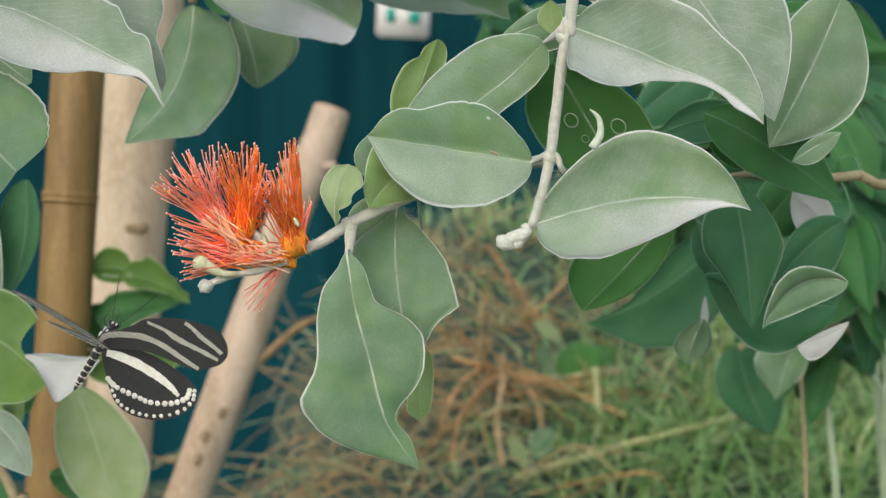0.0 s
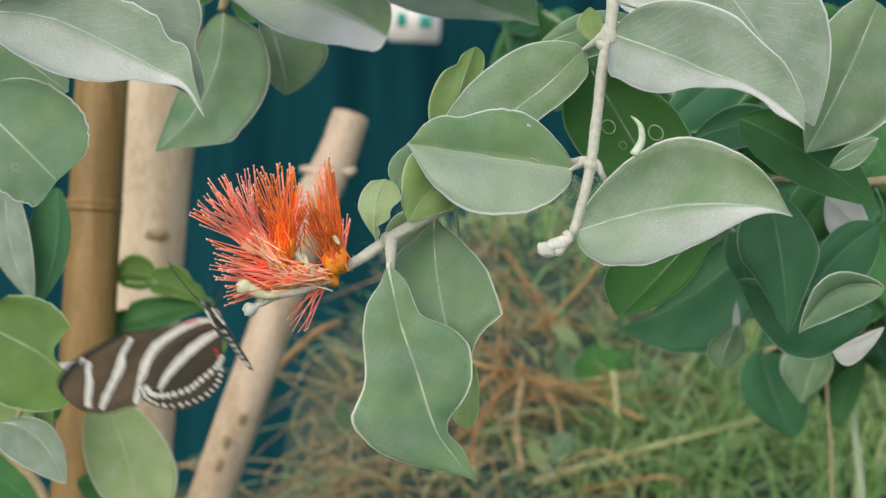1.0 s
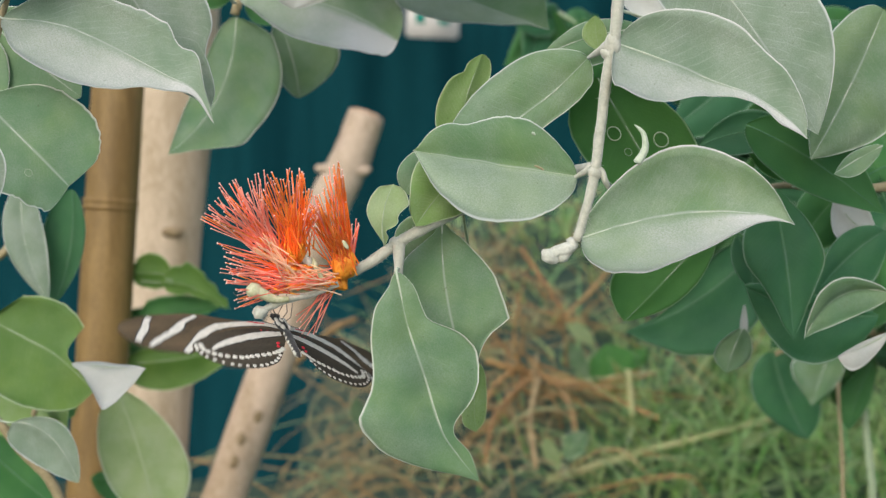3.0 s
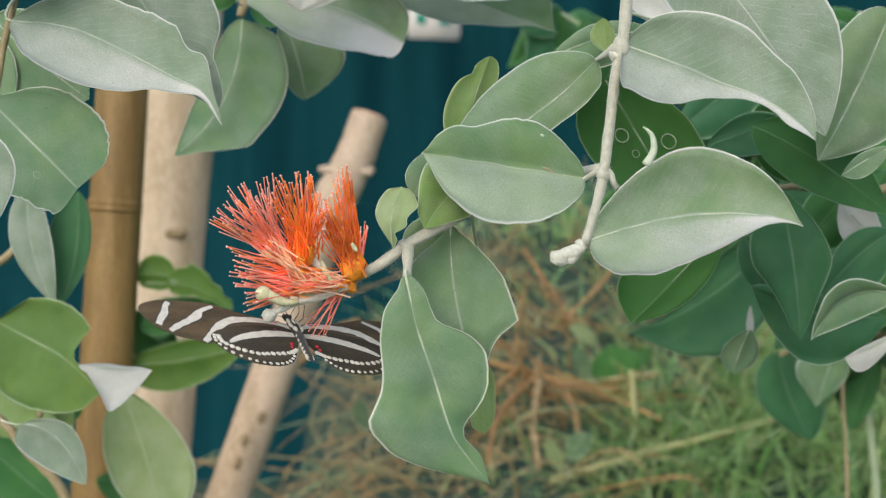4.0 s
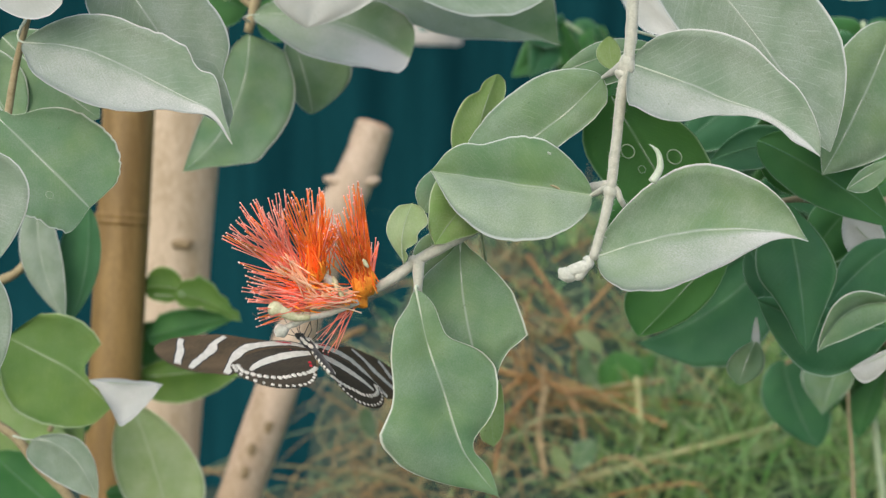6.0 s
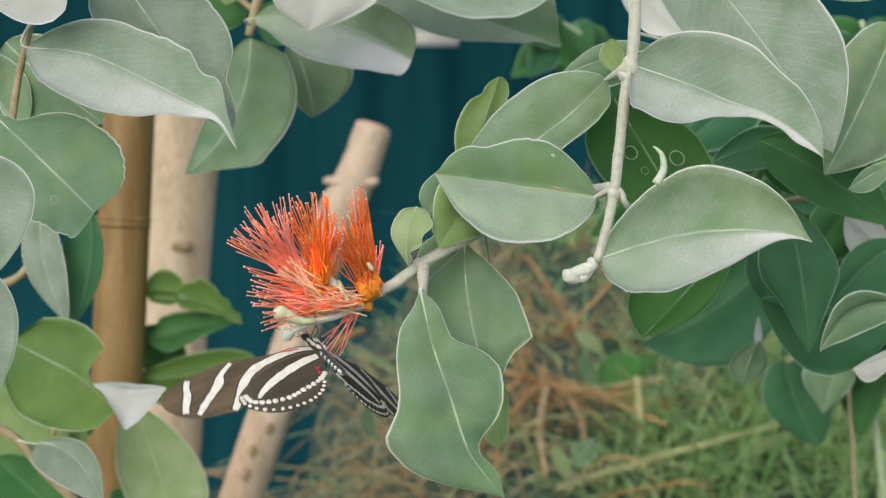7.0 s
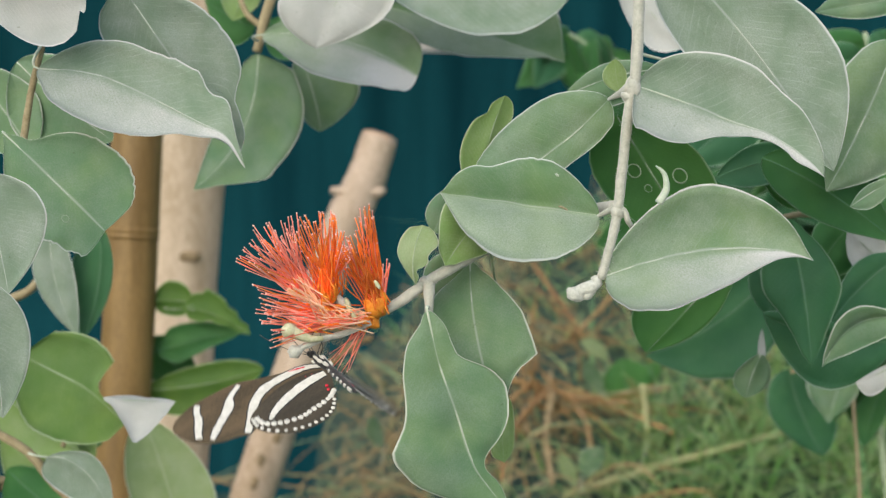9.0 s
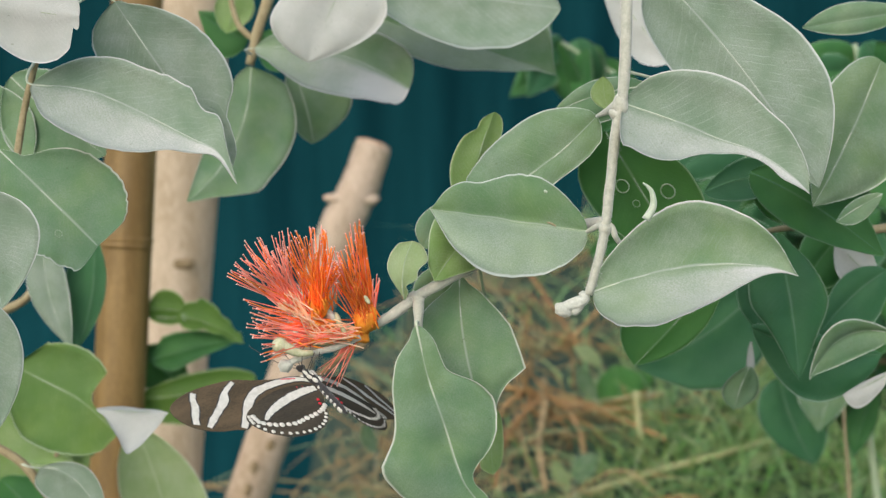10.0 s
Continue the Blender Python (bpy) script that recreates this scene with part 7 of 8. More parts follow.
    walk(right_wing, [
        (0, pose(0, 0, 0, 12.4, -39.2, 44.8)),
        (0.02, pose(0, 0, 0, 12.4, -39.2, 44.8)),
        (0.06, pose(0, 0, 0, 15.8, -11.6, 26.7)),
        (0.1, pose(0, 0, 0, 6.0, 13.6, 13.6)),
        (0.2, pose(0, 0, 0, 43.8, 40.7, 37.8)),
        (0.3, pose(0, 0, 0, 45.7, 12.7, 34.4)),
        (0.35, pose(0, 0, 0, 36.8, 38.7, 22.0)),
        (0.4, pose(0, 0, 0, 8.2, 58.2, -5.6)),
        (0.45, pose(0, 0, 0, -12.5, -16.3, -3.3)),
        (0.5, pose(0, 0, 0, 72.3, -87.1, -112.1)),
        (0.6, pose(0, 0, 0, -46.1, -21.8, 9.0)),
        (0.7, pose(0, 0, 0, -9.9, -34.7, -4.0)),
        (0.8, pose(0, 0, 0, -8.0, -87.1, 8.0)),
        (0.9, pose(0, 0, 0, -5.9, -78.5, 5.9)),
        (1, pose(0, 0, 0, -0.9, -70.1, 0.9)),
        (1.1, pose(0, 0, 0, -0.9, -71.9, 0.9)),
        (1.2, pose(0, 0, 0, -0.0, -48.6, 0.0)),
        (1.3, pose(0, 0, 0, 0.0, -11.0, -0.0)),
        (1.4, pose(0, 0, 0, 0.0, -3.2, -0.0)),
        (1.5, pose(0, 0, 0, 0.0, -17.3, -0.0)),
        (1.6, pose(0, 0, 0, -0.0, -31.7, 0.0)),
        (1.7, pose(0, 0, 0, 0.0, -42.3, -0.0)),
        (1.8, pose(0, 0, 0, -0.0, -33.9, 0.0)),
        (1.9, pose(0, 0, 0, -0.0, -19.6, 0.0)),
        (2, pose(0, 0, 0, -0.0, -8.2, 0.0)),
        (2.1, pose(0, 0, 0, -0.0, -7.5, 0.0)),
        (2.2, pose(0, 0, 0, -0.0, -5.1, 0.0)),
        (2.3, pose(0, 0, 0, -0.0, -18.3, 0.0)),
        (2.4, pose(0, 0, 0, -0.0, -26.1, 0.0)),
        (2.5, pose(0, 0, 0, -0.0, -29.2, 0.0)),
        (2.6, pose(0, 0, 0, -0.0, -28.0, 0.0)),
        (2.7, pose(0, 0, 0, -0.0, -11.2, 0.0)),
        (2.9, pose(0, 0, 0, -0.0, -3.7, 0.0)),
        (3.1, pose(0, 0, 0, -0.0, -25.2, 0.0)),
        (3.3, pose(0, 0, 0, -0.0, -27.4, 0.0)),
        (3.5, pose(0, 0, 0, -0.0, -5.2, 0.0)),
        (3.65, pose(0, 0, 0, -0.0, -10.3, 0.0)),
        (3.8, pose(0, 0, 0, -0.0, -9.0, 0.0)),
        (3.9, pose(0, 0, 0, -0.0, -2.3, 0.0)),
        (4, pose(0, 0, 0, -0.0, -3.8, 0.0)),
        (4.1, pose(0, 0, 0, -0.0, -7.8, 0.0)),
        (4.2, pose(0, 0, 0, -0.0, -14.3, 0.0)),
        (4.3, pose(0, 0, 0, -0.0, -20.0, 0.0)),
        (4.4, pose(0, 0, 0, 0.0, -28.5, -0.0)),
        (4.5, pose(0, 0, 0, 0.0, -34.8, -0.0)),
        (4.6, pose(0, 0, 0, -0.0, -26.8, 0.0)),
        (4.7, pose(0, 0, 0, -0.0, -16.9, 0.0)),
        (4.8, pose(0, 0, 0, -0.0, -8.3, 0.0)),
        (4.9, pose(0, 0, 0, -0.0, -4.9, 0.0)),
        (5, pose(0, 0, 0, -0.0, -3.5, 0.0)),
        (5.1, pose(0, 0, 0, 0.0, -8.1, -0.0)),
        (5.2, pose(0, 0, 0, 0.0, -14.2, -0.0)),
        (5.3, pose(0, 0, 0, 0.0, -23.9, -0.0)),
        (5.4, pose(0, 0, 0, 0.0, -35.7, -0.0)),
        (5.5, pose(0, 0, 0, 0.0, -40.4, -0.0)),
        (5.6, pose(0, 0, 0, 0.0, -37.5, -0.0)),
        (5.7, pose(0, 0, 0, 0.0, -25.3, -0.0)),
        (5.9, pose(0, 0, 0, -0.0, -16.9, 0.0)),
        (6.1, pose(0, 0, 0, -0.0, -4.3, 0.0)),
        (6.3, pose(0, 0, 0, -0.0, -23.3, 0.0)),
        (6.45, pose(0, 0, 0, 0.0, -40.0, -0.0)),
        (6.65, pose(0, 0, 0, -0.0, -16.4, 0.0)),
        (6.8, pose(0, 0, 0, 0.0, -15.3, -0.0)),
        (6.9, pose(0, 0, 0, 0.0, -19.4, -0.0)),
        (7, pose(0, 0, 0, 0.0, -29.5, -0.0)),
        (7.1, pose(0, 0, 0, 0.0, -34.1, -0.0)),
        (7.2, pose(0, 0, 0, 0.0, -24.8, -0.0)),
        (7.3, pose(0, 0, 0, 0.0, -17.6, -0.0)),
        (7.4, pose(0, 0, 0, 0.0, -10.0, -0.0)),
        (7.5, pose(0, 0, 0, 0.0, -6.2, -0.0)),
        (7.6, pose(0, 0, 0, 0.0, -0.2, -0.0)),
        (7.7, pose(0, 0, 0, 0.0, -3.6, -0.0)),
        (7.8, pose(0, 0, 0, 0.0, -7.5, -0.0)),
        (7.9, pose(0, 0, 0, 0.0, -12.1, -0.0)),
        (8, pose(0, 0, 0, 0.0, -17.9, -0.0)),
        (8.1, pose(0, 0, 0, 0.0, -18.0, -0.0)),
        (8.2, pose(0, 0, 0, 0.0, -14.3, -0.0)),
        (8.3, pose(0, 0, 0, 0.0, -9.9, -0.0)),
        (8.5, pose(0, 0, 0, 0.0, -0.1, -0.0)),
        (8.6, pose(0, 0, 0, 0.0, -2.5, -0.0)),
        (8.7, pose(0, 0, 0, 0.0, -6.1, -0.0)),
        (8.8, pose(0, 0, 0, 0.0, -11.0, -0.0)),
        (8.9, pose(0, 0, 0, 0.0, -15.5, -0.0)),
        (9, pose(0, 0, 0, 0.0, -28.5, -0.0)),
        (9.1, pose(0, 0, 0, -0.0, -37.3, 0.0)),
        (9.2, pose(0, 0, 0, 0.0, -31.9, -0.0)),
        (9.3, pose(0, 0, 0, 0.0, -15.2, -0.0)),
        (9.4, pose(0, 0, 0, -0.0, -11.1, 0.0)),
        (9.5, pose(0, 0, 0, -0.0, -6.4, 0.0)),
        (9.6, pose(0, 0, 0, 0.0, -1.7, -0.0)),
        (9.7, pose(0, 0, 0, 0.0, 1.1, -0.0)),
        (9.8, pose(0, 0, 0, 0.0, -0.6, -0.0)),
        (9.9, pose(0, 0, 0, 0.0, -8.9, -0.0)),
        (10, pose(0, 0, 0, 0.0, -10.7, -0.0)),
    ])
    walk(left_wing, [
        (0, pose(0, 0, 0, 53.7, 38.9, -28.9)),
        (0.02, pose(0, 0, 0, 53.7, 38.9, -28.9)),
        (0.06, pose(0, 0, 0, 38.1, -6.0, -26.3)),
        (0.1, pose(0, 0, 0, 6.7, -39.5, -10.4)),
        (0.2, pose(0, 0, 0, 43.1, -40.5, -44.2)),
        (0.3, pose(0, 0, 0, 89.2, -37.1, -0.2)),
        (0.35, pose(0, 0, 0, 42.8, -47.2, -10.4)),
        (0.4, pose(0, 0, 0, -9.7, -58.8, -11.3)),
        (0.45, pose(0, 0, 0, -9.7, 8.1, -9.0)),
        (0.5, pose(0, 0, 0, -38.3, 72.4, -42.4)),
        (0.6, pose(0, 0, 0, -0.8, 6.5, -4.1)),
        (0.7, pose(0, 0, 0, 1.8, 20.5, 6.3)),
        (0.8, pose(0, 0, 0, -8.0, 87.1, -8.0)),
        (0.9, pose(0, 0, 0, 0.0, 87.1, 0.0)),
        (1, pose(0, 0, 0, 0.0, 87.1, 0.0)),
        (1.1, pose(0, 0, 0, 53.4, 84.9, 53.7)),
        (1.2, pose(0, 0, 0, 5.6, 28.5, 12.4)),
        (1.3, pose(0, 0, 0, 8.0, 27.2, 18.4)),
        (1.4, pose(0, 0, 0, 4.5, 13.2, 22.4)),
        (1.5, pose(0, 0, 0, 9.1, 19.0, 28.9)),
        (1.6, pose(0, 0, 0, 13.9, 27.8, 26.5)),
        (1.7, pose(0, 0, 0, 13.2, 27.6, 21.9)),
        (1.8, pose(0, 0, 0, 9.9, 19.2, 16.3)),
        (1.9, pose(0, 0, 0, 8.8, 13.1, 11.8)),
        (2, pose(0, 0, 0, 9.5, 13.0, 7.7)),
        (2.1, pose(0, 0, 0, 6.4, 7.8, 9.0)),
        (2.2, pose(0, 0, 0, 4.2, 8.9, 10.4)),
        (2.3, pose(0, 0, 0, 3.3, 15.9, 12.1)),
        (2.4, pose(0, 0, 0, 2.1, 20.2, 13.8)),
        (2.5, pose(0, 0, 0, -0.1, 20.1, 15.2)),
        (2.6, pose(0, 0, 0, -1.4, 14.2, 14.7)),
        (2.7, pose(0, 0, 0, -1.8, 11.8, 14.5)),
        (2.9, pose(0, 0, 0, -3.0, 4.9, 14.2)),
        (3.1, pose(0, 0, 0, -0.2, 13.8, 14.5)),
        (3.3, pose(0, 0, 0, -1.5, 6.5, 14.2)),
        (3.5, pose(0, 0, 0, -3.3, -2.9, 14.0)),
        (3.65, pose(0, 0, 0, -1.9, 1.3, 14.0)),
        (3.8, pose(0, 0, 0, -2.2, -1.7, 14.0)),
        (3.9, pose(0, 0, 0, -2.7, -4.8, 14.0)),
        (4, pose(0, 0, 0, -2.8, -6.4, 14.0)),
        (4.1, pose(0, 0, 0, -4.3, -0.9, 13.3)),
        (4.2, pose(0, 0, 0, -5.2, 7.9, 12.7)),
        (4.3, pose(0, 0, 0, -7.1, 12.9, 12.2)),
        (4.4, pose(0, 0, 0, -8.4, 20.7, 12.0)),
        (4.5, pose(0, 0, 0, -10.8, 23.8, 11.4)),
        (4.6, pose(0, 0, 0, -8.5, 20.4, 11.9)),
        (4.7, pose(0, 0, 0, -7.2, 12.4, 12.2)),
        (4.8, pose(0, 0, 0, -5.4, 7.6, 12.7)),
        (4.9, pose(0, 0, 0, -4.4, -0.9, 13.2)),
        (5, pose(0, 0, 0, -1.6, -1.2, 13.9)),
        (5.1, pose(0, 0, 0, -4.1, -0.3, 12.3)),
        (5.2, pose(0, 0, 0, -5.6, 5.8, 10.7)),
        (5.3, pose(0, 0, 0, -7.2, 13.1, 9.3)),
        (5.4, pose(0, 0, 0, -9.0, 21.2, 8.1)),
        (5.5, pose(0, 0, 0, -11.3, 28.5, 6.8)),
        (5.6, pose(0, 0, 0, -11.8, 25.1, 6.6)),
        (5.7, pose(0, 0, 0, -12.4, 20.3, 6.3)),
        (5.9, pose(0, 0, 0, -12.5, 19.1, 6.3)),
        (6.1, pose(0, 0, 0, -13.1, 13.6, 6.1)),
        (6.3, pose(0, 0, 0, -12.4, 19.7, 6.3)),
        (6.45, pose(0, 0, 0, -12.2, 22.0, 6.4)),
        (6.65, pose(0, 0, 0, -12.5, 19.1, 6.3)),
        (6.8, pose(0, 0, 0, -12.7, 16.9, 6.2)),
        (6.9, pose(0, 0, 0, -9.5, 19.2, 12.9)),
        (7, pose(0, 0, 0, -5.4, 22.0, 20.0)),
        (7.1, pose(0, 0, 0, -3.7, 23.4, 18.3)),
        (7.2, pose(0, 0, 0, -3.9, 18.9, 15.8)),
        (7.3, pose(0, 0, 0, -3.6, 15.3, 13.6)),
        (7.4, pose(0, 0, 0, -3.1, 11.5, 11.5)),
        (7.5, pose(0, 0, 0, -2.0, 9.2, 9.5)),
        (7.6, pose(0, 0, 0, -1.4, 13.7, 9.6)),
        (7.7, pose(0, 0, 0, -2.1, 10.4, 9.4)),
        (7.8, pose(0, 0, 0, -1.8, 12.9, 9.4)),
        (7.9, pose(0, 0, 0, -1.5, 15.7, 9.5)),
        (8, pose(0, 0, 0, -1.1, 18.9, 9.6)),
        (8.1, pose(0, 0, 0, -0.7, 16.5, 9.8)),
        (8.2, pose(0, 0, 0, -0.6, 12.7, 9.9)),
        (8.3, pose(0, 0, 0, -0.6, 8.6, 10.0)),
        (8.5, pose(0, 0, 0, 0.8, 7.9, 10.5)),
        (8.6, pose(0, 0, 0, -0.3, 2.1, 9.5)),
        (8.7, pose(0, 0, 0, -0.0, 4.4, 8.7)),
        (8.8, pose(0, 0, 0, 0.3, 7.2, 8.0)),
        (8.9, pose(0, 0, 0, 0.5, 9.8, 7.2)),
        (9, pose(0, 0, 0, 1.9, 23.1, 6.8)),
        (9.1, pose(0, 0, 0, 5.6, 42.2, 7.8)),
        (9.2, pose(0, 0, 0, 3.2, 18.1, 5.6)),
        (9.3, pose(0, 0, 0, 3.7, 12.8, 5.0)),
        (9.4, pose(0, 0, 0, 4.6, 11.9, 4.5)),
        (9.5, pose(0, 0, 0, 5.5, 10.8, 4.1)),
        (9.6, pose(0, 0, 0, 3.9, 10.0, 5.2)),
        (9.7, pose(0, 0, 0, 2.3, 9.9, 6.4)),
        (9.8, pose(0, 0, 0, 0.9, 11.5, 7.5)),
        (9.9, pose(0, 0, 0, -0.0, 15.6, 8.8)),
        (10, pose(0, 0, 0, -1.2, 17.4, 10.1)),
    ])
    walk(right_hindwing, [
        (0, pose(0, 0, 0, -12.5, -22.9, 21.0)),
        (0.02, pose(0, 0, 0, -12.5, -22.9, 21.0)),
        (0.06, pose(0, 0, 0, -1.3, -3.5, 15.7)),
        (0.1, pose(0, 0, 0, 7.0, 17.2, 12.5)),
        (0.2, pose(0, 0, 0, 37.4, 57.2, 45.4)),
        (0.3, pose(0, 0, 0, 10.5, 33.7, 23.7)),
        (0.35, pose(0, 0, 0, 9.8, 50.8, 9.7)),
        (0.4, pose(0, 0, 0, -10.8, 67.8, -19.7)),
        (0.45, pose(0, 0, 0, 3.5, -13.7, -3.2)),
        (0.5, pose(0, 0, 0, -170.8, -84.2, 168.8)),
        (0.6, pose(0, 0, 0, 11.5, -17.3, -10.4)),
        (0.7, pose(0, 0, 0, 7.2, -32.8, -4.8)),
        (0.8, pose(0, 0, 0, 11.8, -87.1, -11.8)),
        (0.9, pose(0, 0, 0, -22.4, -77.6, 22.9)),
        (1, pose(0, 0, 0, -12.9, -69.4, 13.8)),
        (1.1, pose(0, 0, 0, -14.3, -71.3, 15.1)),
        (1.2, pose(0, 0, 0, -5.4, -48.4, 7.2)),
        (1.3, pose(0, 0, 0, -0.9, -10.9, 4.9)),
        (1.4, pose(0, 0, 0, -0.3, -3.2, 4.8)),
        (1.5, pose(0, 0, 0, -1.5, -17.2, 5.0)),
        (1.6, pose(0, 0, 0, -3.0, -31.5, 5.6)),
        (1.7, pose(0, 0, 0, -4.3, -42.0, 6.5)),
        (1.8, pose(0, 0, 0, -3.2, -33.7, 5.8)),
        (1.9, pose(0, 0, 0, -1.7, -19.5, 5.1)),
        (2, pose(0, 0, 0, -0.7, -8.2, 4.8)),
        (2.1, pose(0, 0, 0, -0.6, -7.5, 4.8)),
        (2.2, pose(0, 0, 0, -0.4, -5.1, 4.8)),
        (2.3, pose(0, 0, 0, -1.6, -18.1, 5.1)),
        (2.4, pose(0, 0, 0, -2.3, -25.9, 5.3)),
        (2.5, pose(0, 0, 0, -2.7, -28.9, 5.5)),
        (2.6, pose(0, 0, 0, -2.5, -27.7, 5.4)),
        (2.7, pose(0, 0, 0, -0.9, -11.0, 4.9)),
        (2.9, pose(0, 0, 0, -0.3, -3.7, 4.8)),
        (3.1, pose(0, 0, 0, -2.2, -25.0, 5.3)),
        (3.3, pose(0, 0, 0, -2.5, -27.1, 5.4)),
        (3.5, pose(0, 0, 0, -0.4, -5.2, 4.8)),
        (3.65, pose(0, 0, 0, -0.9, -10.2, 4.9)),
        (3.8, pose(0, 0, 0, -0.8, -8.9, 4.9)),
        (3.9, pose(0, 0, 0, -0.2, -2.3, 4.8)),
        (4, pose(0, 0, 0, -0.3, -3.8, 4.8)),
        (4.1, pose(0, 0, 0, -0.6, -7.6, 4.8)),
        (4.2, pose(0, 0, 0, -1.2, -14.1, 4.9)),
        (4.3, pose(0, 0, 0, -1.7, -19.8, 5.1)),
        (4.4, pose(0, 0, 0, -2.6, -28.2, 5.4)),
        (4.5, pose(0, 0, 0, -3.3, -34.5, 5.8)),
        (4.6, pose(0, 0, 0, -2.4, -26.5, 5.4)),
        (4.7, pose(0, 0, 0, -1.4, -16.6, 5.0)),
        (4.8, pose(0, 0, 0, -0.7, -8.2, 4.8)),
        (4.9, pose(0, 0, 0, -0.4, -4.8, 4.8)),
        (5, pose(0, 0, 0, -0.3, -3.5, 4.8)),
        (5.1, pose(0, 0, 0, -0.7, -8.0, 4.8)),
        (5.2, pose(0, 0, 0, -1.2, -14.1, 4.9)),
        (5.3, pose(0, 0, 0, -2.1, -23.6, 5.2)),
        (5.4, pose(0, 0, 0, -3.4, -35.2, 5.9)),
        (5.5, pose(0, 0, 0, -4.0, -40.0, 6.3)),
        (5.6, pose(0, 0, 0, -3.6, -37.0, 6.0)),
        (5.7, pose(0, 0, 0, -2.2, -25.0, 5.3)),
        (5.9, pose(0, 0, 0, -1.4, -16.7, 5.0)),
        (6.1, pose(0, 0, 0, -0.4, -4.3, 4.8)),
        (6.3, pose(0, 0, 0, -2.1, -23.1, 5.2)),
        (6.45, pose(0, 0, 0, -4.0, -39.7, 6.2)),
        (6.65, pose(0, 0, 0, -1.4, -16.2, 5.0)),
        (6.8, pose(0, 0, 0, -1.3, -15.1, 5.0)),
        (6.9, pose(0, 0, 0, -1.7, -19.2, 5.1)),
        (7, pose(0, 0, 0, -2.7, -29.2, 5.5)),
        (7.1, pose(0, 0, 0, -3.2, -33.6, 5.8)),
        (7.2, pose(0, 0, 0, -2.2, -24.5, 5.3)),
        (7.3, pose(0, 0, 0, -1.5, -17.3, 5.0)),
        (7.4, pose(0, 0, 0, -0.8, -9.8, 4.9)),
        (7.5, pose(0, 0, 0, -0.5, -6.2, 4.8)),
        (7.6, pose(0, 0, 0, -0.0, -0.2, 4.8)),
        (7.7, pose(0, 0, 0, -0.3, -3.6, 4.8)),
        (7.8, pose(0, 0, 0, -0.6, -7.4, 4.8)),
        (7.9, pose(0, 0, 0, -1.0, -12.0, 4.9)),
        (8, pose(0, 0, 0, -1.5, -17.7, 5.0)),
        (8.1, pose(0, 0, 0, -1.5, -17.8, 5.0)),
        (8.2, pose(0, 0, 0, -1.2, -14.2, 5.0)),
        (8.3, pose(0, 0, 0, -0.8, -9.7, 4.9)),
        (8.5, pose(0, 0, 0, -0.0, -0.1, 4.8)),
        (8.6, pose(0, 0, 0, -0.2, -2.5, 4.8)),
        (8.7, pose(0, 0, 0, -0.5, -6.0, 4.8)),
        (8.8, pose(0, 0, 0, -0.9, -10.9, 4.9)),
        (8.9, pose(0, 0, 0, -1.3, -15.3, 5.0)),
        (9, pose(0, 0, 0, -2.6, -28.3, 5.5)),
        (9.1, pose(0, 0, 0, -3.6, -36.9, 6.0)),
        (9.2, pose(0, 0, 0, -3.0, -31.6, 5.6)),
        (9.3, pose(0, 0, 0, -1.3, -15.1, 5.0)),
        (9.4, pose(0, 0, 0, -0.9, -11.0, 4.9)),
        (9.5, pose(0, 0, 0, -0.5, -6.3, 4.8)),
        (9.6, pose(0, 0, 0, -0.1, -1.6, 4.8)),
        (9.7, pose(0, 0, 0, 0.1, 1.1, 4.8)),
        (9.8, pose(0, 0, 0, -0.0, -0.6, 4.8)),
        (9.9, pose(0, 0, 0, -0.7, -8.8, 4.9)),
        (10, pose(0, 0, 0, -0.9, -10.6, 4.9)),
    ])
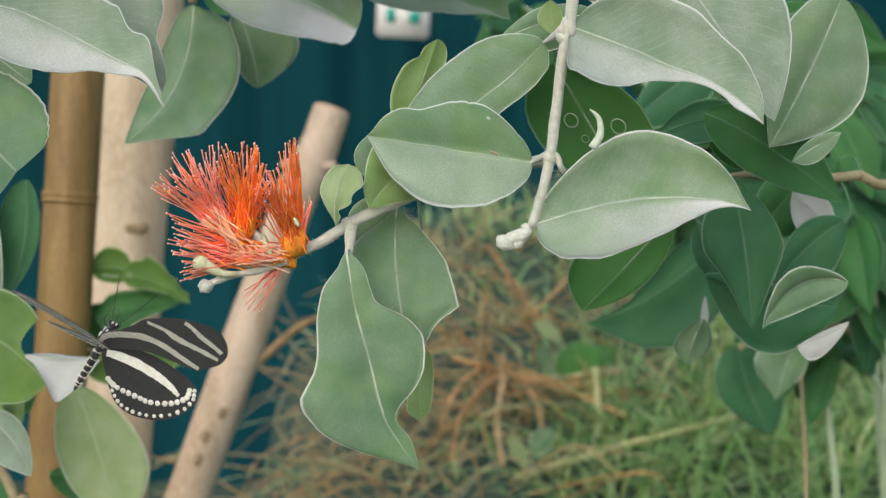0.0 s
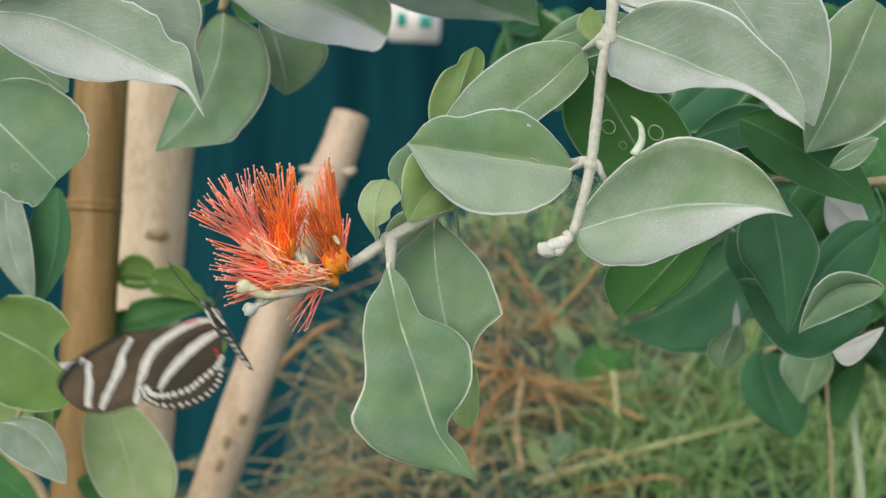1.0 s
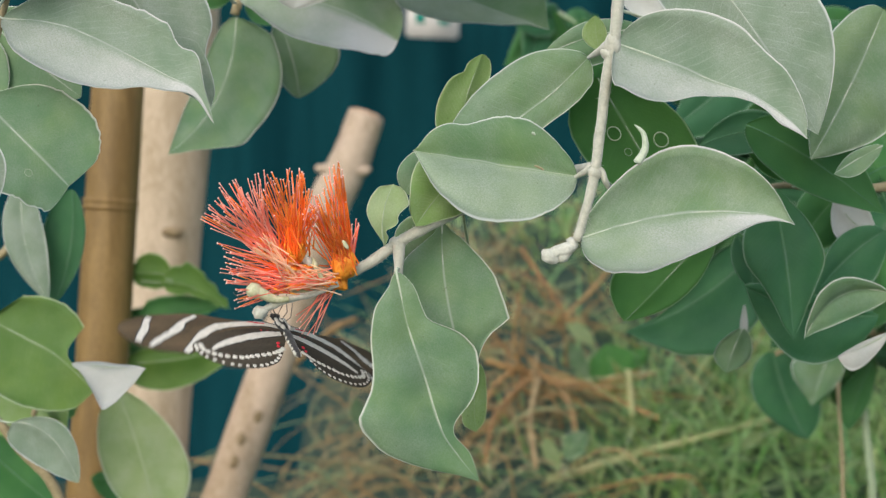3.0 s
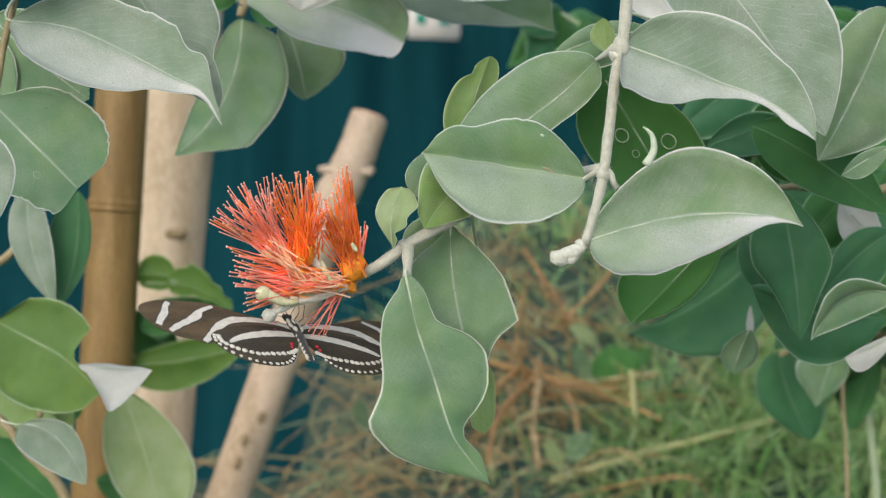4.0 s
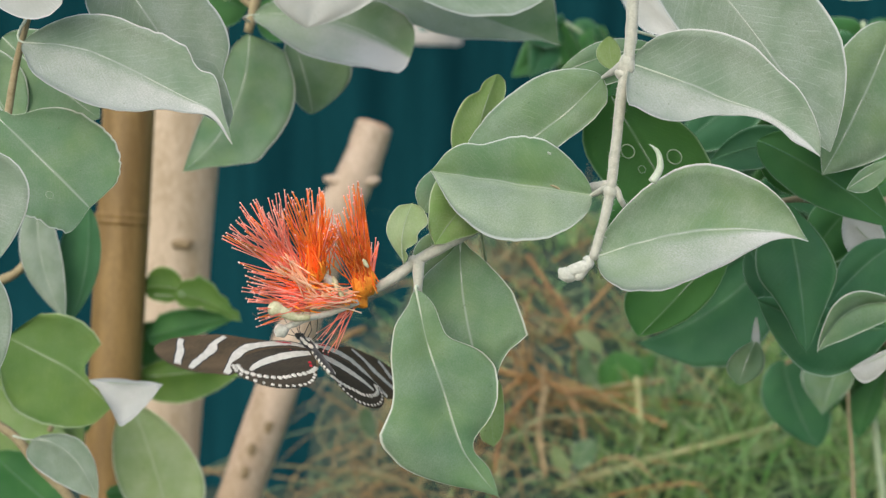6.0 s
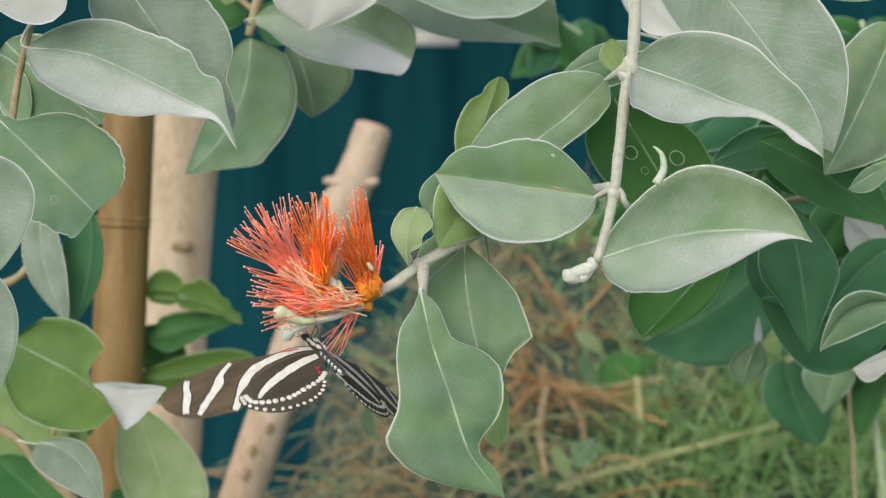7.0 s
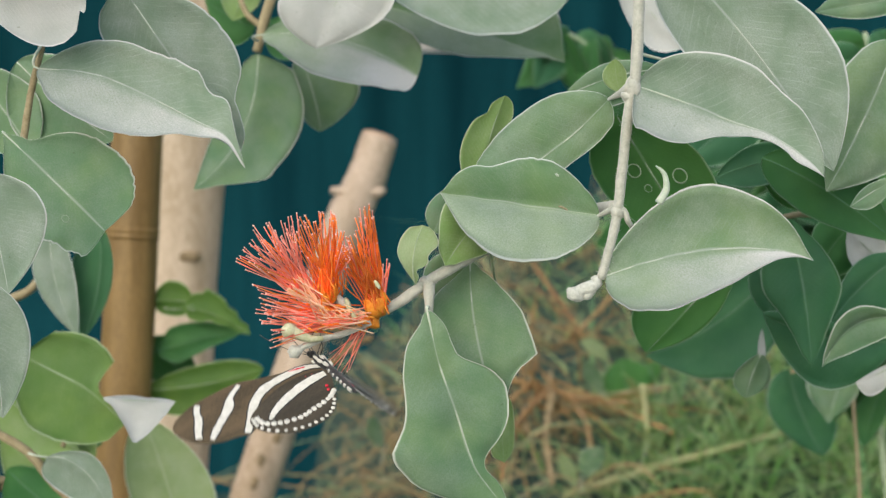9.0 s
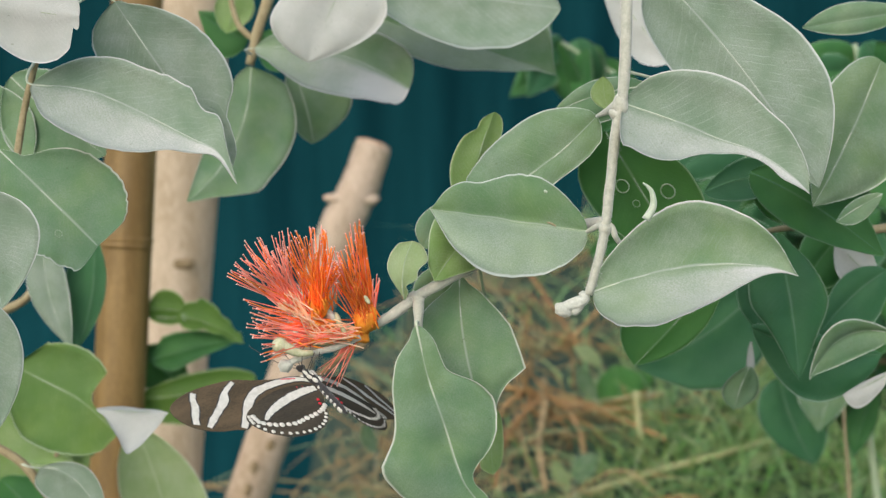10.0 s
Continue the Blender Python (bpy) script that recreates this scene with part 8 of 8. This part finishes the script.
    walk(left_hindwing, [
        (0, pose(0, 0, 0, 46.7, -47.8, 30.8)),
        (0.02, pose(0, 0, 0, 46.7, -47.8, 30.8)),
        (0.06, pose(0, 0, 0, 20.5, -33.4, 21.9)),
        (0.1, pose(0, 0, 0, 4.2, -39.8, -6.5)),
        (0.2, pose(0, 0, 0, 42.4, -41.3, -43.1)),
        (0.3, pose(0, 0, 0, 89.1, -43.1, -0.1)),
        (0.35, pose(0, 0, 0, 38.2, -50.7, -4.3)),
        (0.4, pose(0, 0, 0, -17.0, -57.7, -2.8)),
        (0.45, pose(0, 0, 0, -8.8, 9.0, -3.3)),
        (0.5, pose(0, 0, 0, -17.1, 75.6, -20.5)),
        (0.6, pose(0, 0, 0, -0.9, 6.5, -5.0)),
        (0.7, pose(0, 0, 0, -2.3, 20.4, -5.3)),
        (0.8, pose(0, 0, 0, 11.8, 87.1, 11.8)),
        (0.9, pose(0, 0, 0, -58.8, 84.4, -58.9)),
        (1, pose(0, 0, 0, -58.8, 84.4, -58.9)),
        (1.1, pose(0, 0, 0, -13.6, 86.9, -13.5)),
        (1.2, pose(0, 0, 0, 3.0, 28.8, 6.9)),
        (1.3, pose(0, 0, 0, 5.5, 27.7, 13.0)),
        (1.4, pose(0, 0, 0, 3.4, 13.6, 17.4)),
        (1.5, pose(0, 0, 0, 7.4, 19.7, 23.8)),
        (1.6, pose(0, 0, 0, 11.4, 28.8, 21.2)),
        (1.7, pose(0, 0, 0, 10.6, 28.5, 16.6)),
        (1.8, pose(0, 0, 0, 8.2, 19.8, 11.3)),
        (1.9, pose(0, 0, 0, 7.6, 13.8, 6.9)),
        (2, pose(0, 0, 0, 8.4, 13.7, 2.8)),
        (2.1, pose(0, 0, 0, 5.7, 8.3, 4.2)),
        (2.2, pose(0, 0, 0, 3.4, 9.1, 5.5)),
        (2.3, pose(0, 0, 0, 1.9, 16.1, 7.1)),
        (2.4, pose(0, 0, 0, 0.3, 20.3, 8.7)),
        (2.5, pose(0, 0, 0, -1.9, 19.9, 10.0)),
        (2.6, pose(0, 0, 0, -2.7, 14.1, 9.7)),
        (2.7, pose(0, 0, 0, -2.8, 11.5, 9.6)),
        (2.9, pose(0, 0, 0, -3.5, 4.5, 9.4)),
        (3.1, pose(0, 0, 0, -1.4, 13.7, 9.6)),
        (3.3, pose(0, 0, 0, -2.1, 6.4, 9.3)),
        (3.5, pose(0, 0, 0, -3.1, -3.1, 9.2)),
        (3.65, pose(0, 0, 0, -2.0, 1.1, 9.2)),
        (3.8, pose(0, 0, 0, -2.0, -1.9, 9.2)),
        (3.9, pose(0, 0, 0, -2.3, -5.1, 9.2)),
        (4, pose(0, 0, 0, -2.3, -6.6, 9.2)),
        (4.1, pose(0, 0, 0, -4.2, -1.3, 8.5)),
        (4.2, pose(0, 0, 0, -5.8, 7.5, 7.9)),
        (4.3, pose(0, 0, 0, -8.1, 12.3, 7.3)),
        (4.4, pose(0, 0, 0, -10.2, 19.8, 6.9)),
        (4.5, pose(0, 0, 0, -12.9, 22.7, 6.3)),
        (4.6, pose(0, 0, 0, -10.2, 19.6, 6.9)),
        (4.7, pose(0, 0, 0, -8.3, 11.6, 7.3)),
        (4.8, pose(0, 0, 0, -6.0, 7.1, 7.9)),
        (4.9, pose(0, 0, 0, -4.3, -1.3, 8.4)),
        (5, pose(0, 0, 0, -1.6, -1.4, 9.1)),
        (5.1, pose(0, 0, 0, -4.1, -0.7, 7.5)),
        (5.2, pose(0, 0, 0, -6.1, 5.3, 5.9)),
        (5.3, pose(0, 0, 0, -8.3, 12.5, 4.5)),
        (5.4, pose(0, 0, 0, -10.8, 20.3, 3.0)),
        (5.5, pose(0, 0, 0, -13.8, 27.4, 1.4)),
        (5.6, pose(0, 0, 0, -13.9, 24.0, 1.4)),
        (5.7, pose(0, 0, 0, -14.0, 19.1, 1.4)),
        (5.9, pose(0, 0, 0, -14.1, 18.0, 1.3)),
        (6.1, pose(0, 0, 0, -14.2, 12.4, 1.3)),
        (6.3, pose(0, 0, 0, -14.1, 18.6, 1.4)),
        (6.45, pose(0, 0, 0, -14.0, 20.8, 1.4)),
        (6.65, pose(0, 0, 0, -14.1, 18.0, 1.3)),
        (6.8, pose(0, 0, 0, -14.1, 15.7, 1.3)),
        (6.9, pose(0, 0, 0, -11.1, 18.3, 7.9)),
        (7, pose(0, 0, 0, -7.3, 21.4, 14.9)),
        (7.1, pose(0, 0, 0, -5.8, 23.0, 13.1)),
        (7.2, pose(0, 0, 0, -5.6, 18.6, 10.8)),
        (7.3, pose(0, 0, 0, -4.9, 14.9, 8.6)),
        (7.4, pose(0, 0, 0, -4.0, 11.2, 6.6)),
        (7.5, pose(0, 0, 0, -2.8, 9.0, 4.6)),
        (7.6, pose(0, 0, 0, -2.5, 13.6, 4.6)),
        (7.7, pose(0, 0, 0, -3.0, 10.2, 4.5)),
        (7.8, pose(0, 0, 0, -2.9, 12.6, 4.5)),
        (7.9, pose(0, 0, 0, -2.9, 15.5, 4.5)),
        (8, pose(0, 0, 0, -2.8, 18.7, 4.6)),
        (8.1, pose(0, 0, 0, -2.2, 16.3, 4.8)),
        (8.2, pose(0, 0, 0, -1.7, 12.5, 4.9)),
        (8.3, pose(0, 0, 0, -1.3, 8.6, 5.1)),
        (8.5, pose(0, 0, 0, 0.1, 7.9, 5.6)),
        (8.6, pose(0, 0, 0, -0.5, 2.0, 4.7)),
        (8.7, pose(0, 0, 0, -0.4, 4.3, 3.9)),
        (8.8, pose(0, 0, 0, -0.3, 7.2, 3.1)),
        (8.9, pose(0, 0, 0, -0.3, 9.8, 2.3)),
        (9, pose(0, 0, 0, -0.1, 23.1, 1.6)),
        (9.1, pose(0, 0, 0, 1.2, 42.3, 1.3)),
        (9.2, pose(0, 0, 0, 1.6, 18.2, 0.6)),
        (9.3, pose(0, 0, 0, 2.6, 12.9, 0.1)),
        (9.4, pose(0, 0, 0, 3.6, 12.2, -0.4)),
        (9.5, pose(0, 0, 0, 4.6, 11.2, -0.8)),
        (9.6, pose(0, 0, 0, 3.0, 10.3, 0.3)),
        (9.7, pose(0, 0, 0, 1.4, 10.1, 1.5)),
        (9.8, pose(0, 0, 0, -0.1, 11.5, 2.6)),
        (9.9, pose(0, 0, 0, -1.4, 15.5, 3.9)),
        (10, pose(0, 0, 0, -2.7, 17.1, 5.1)),
    ])
    walk(abdomen, [(0, pose(0, 0, 0)), (1.1, pose(0, 0, 0)), (1.4, pose(0, 0, 0, 5, 0, 15)), (2.6, pose(0, 0, 0, 3, 0, 14)), (6.0, pose(0, 0, 0, 5, 0, 16)), (10, pose(0, 0, 0, 4, 0, 15))])


motions()
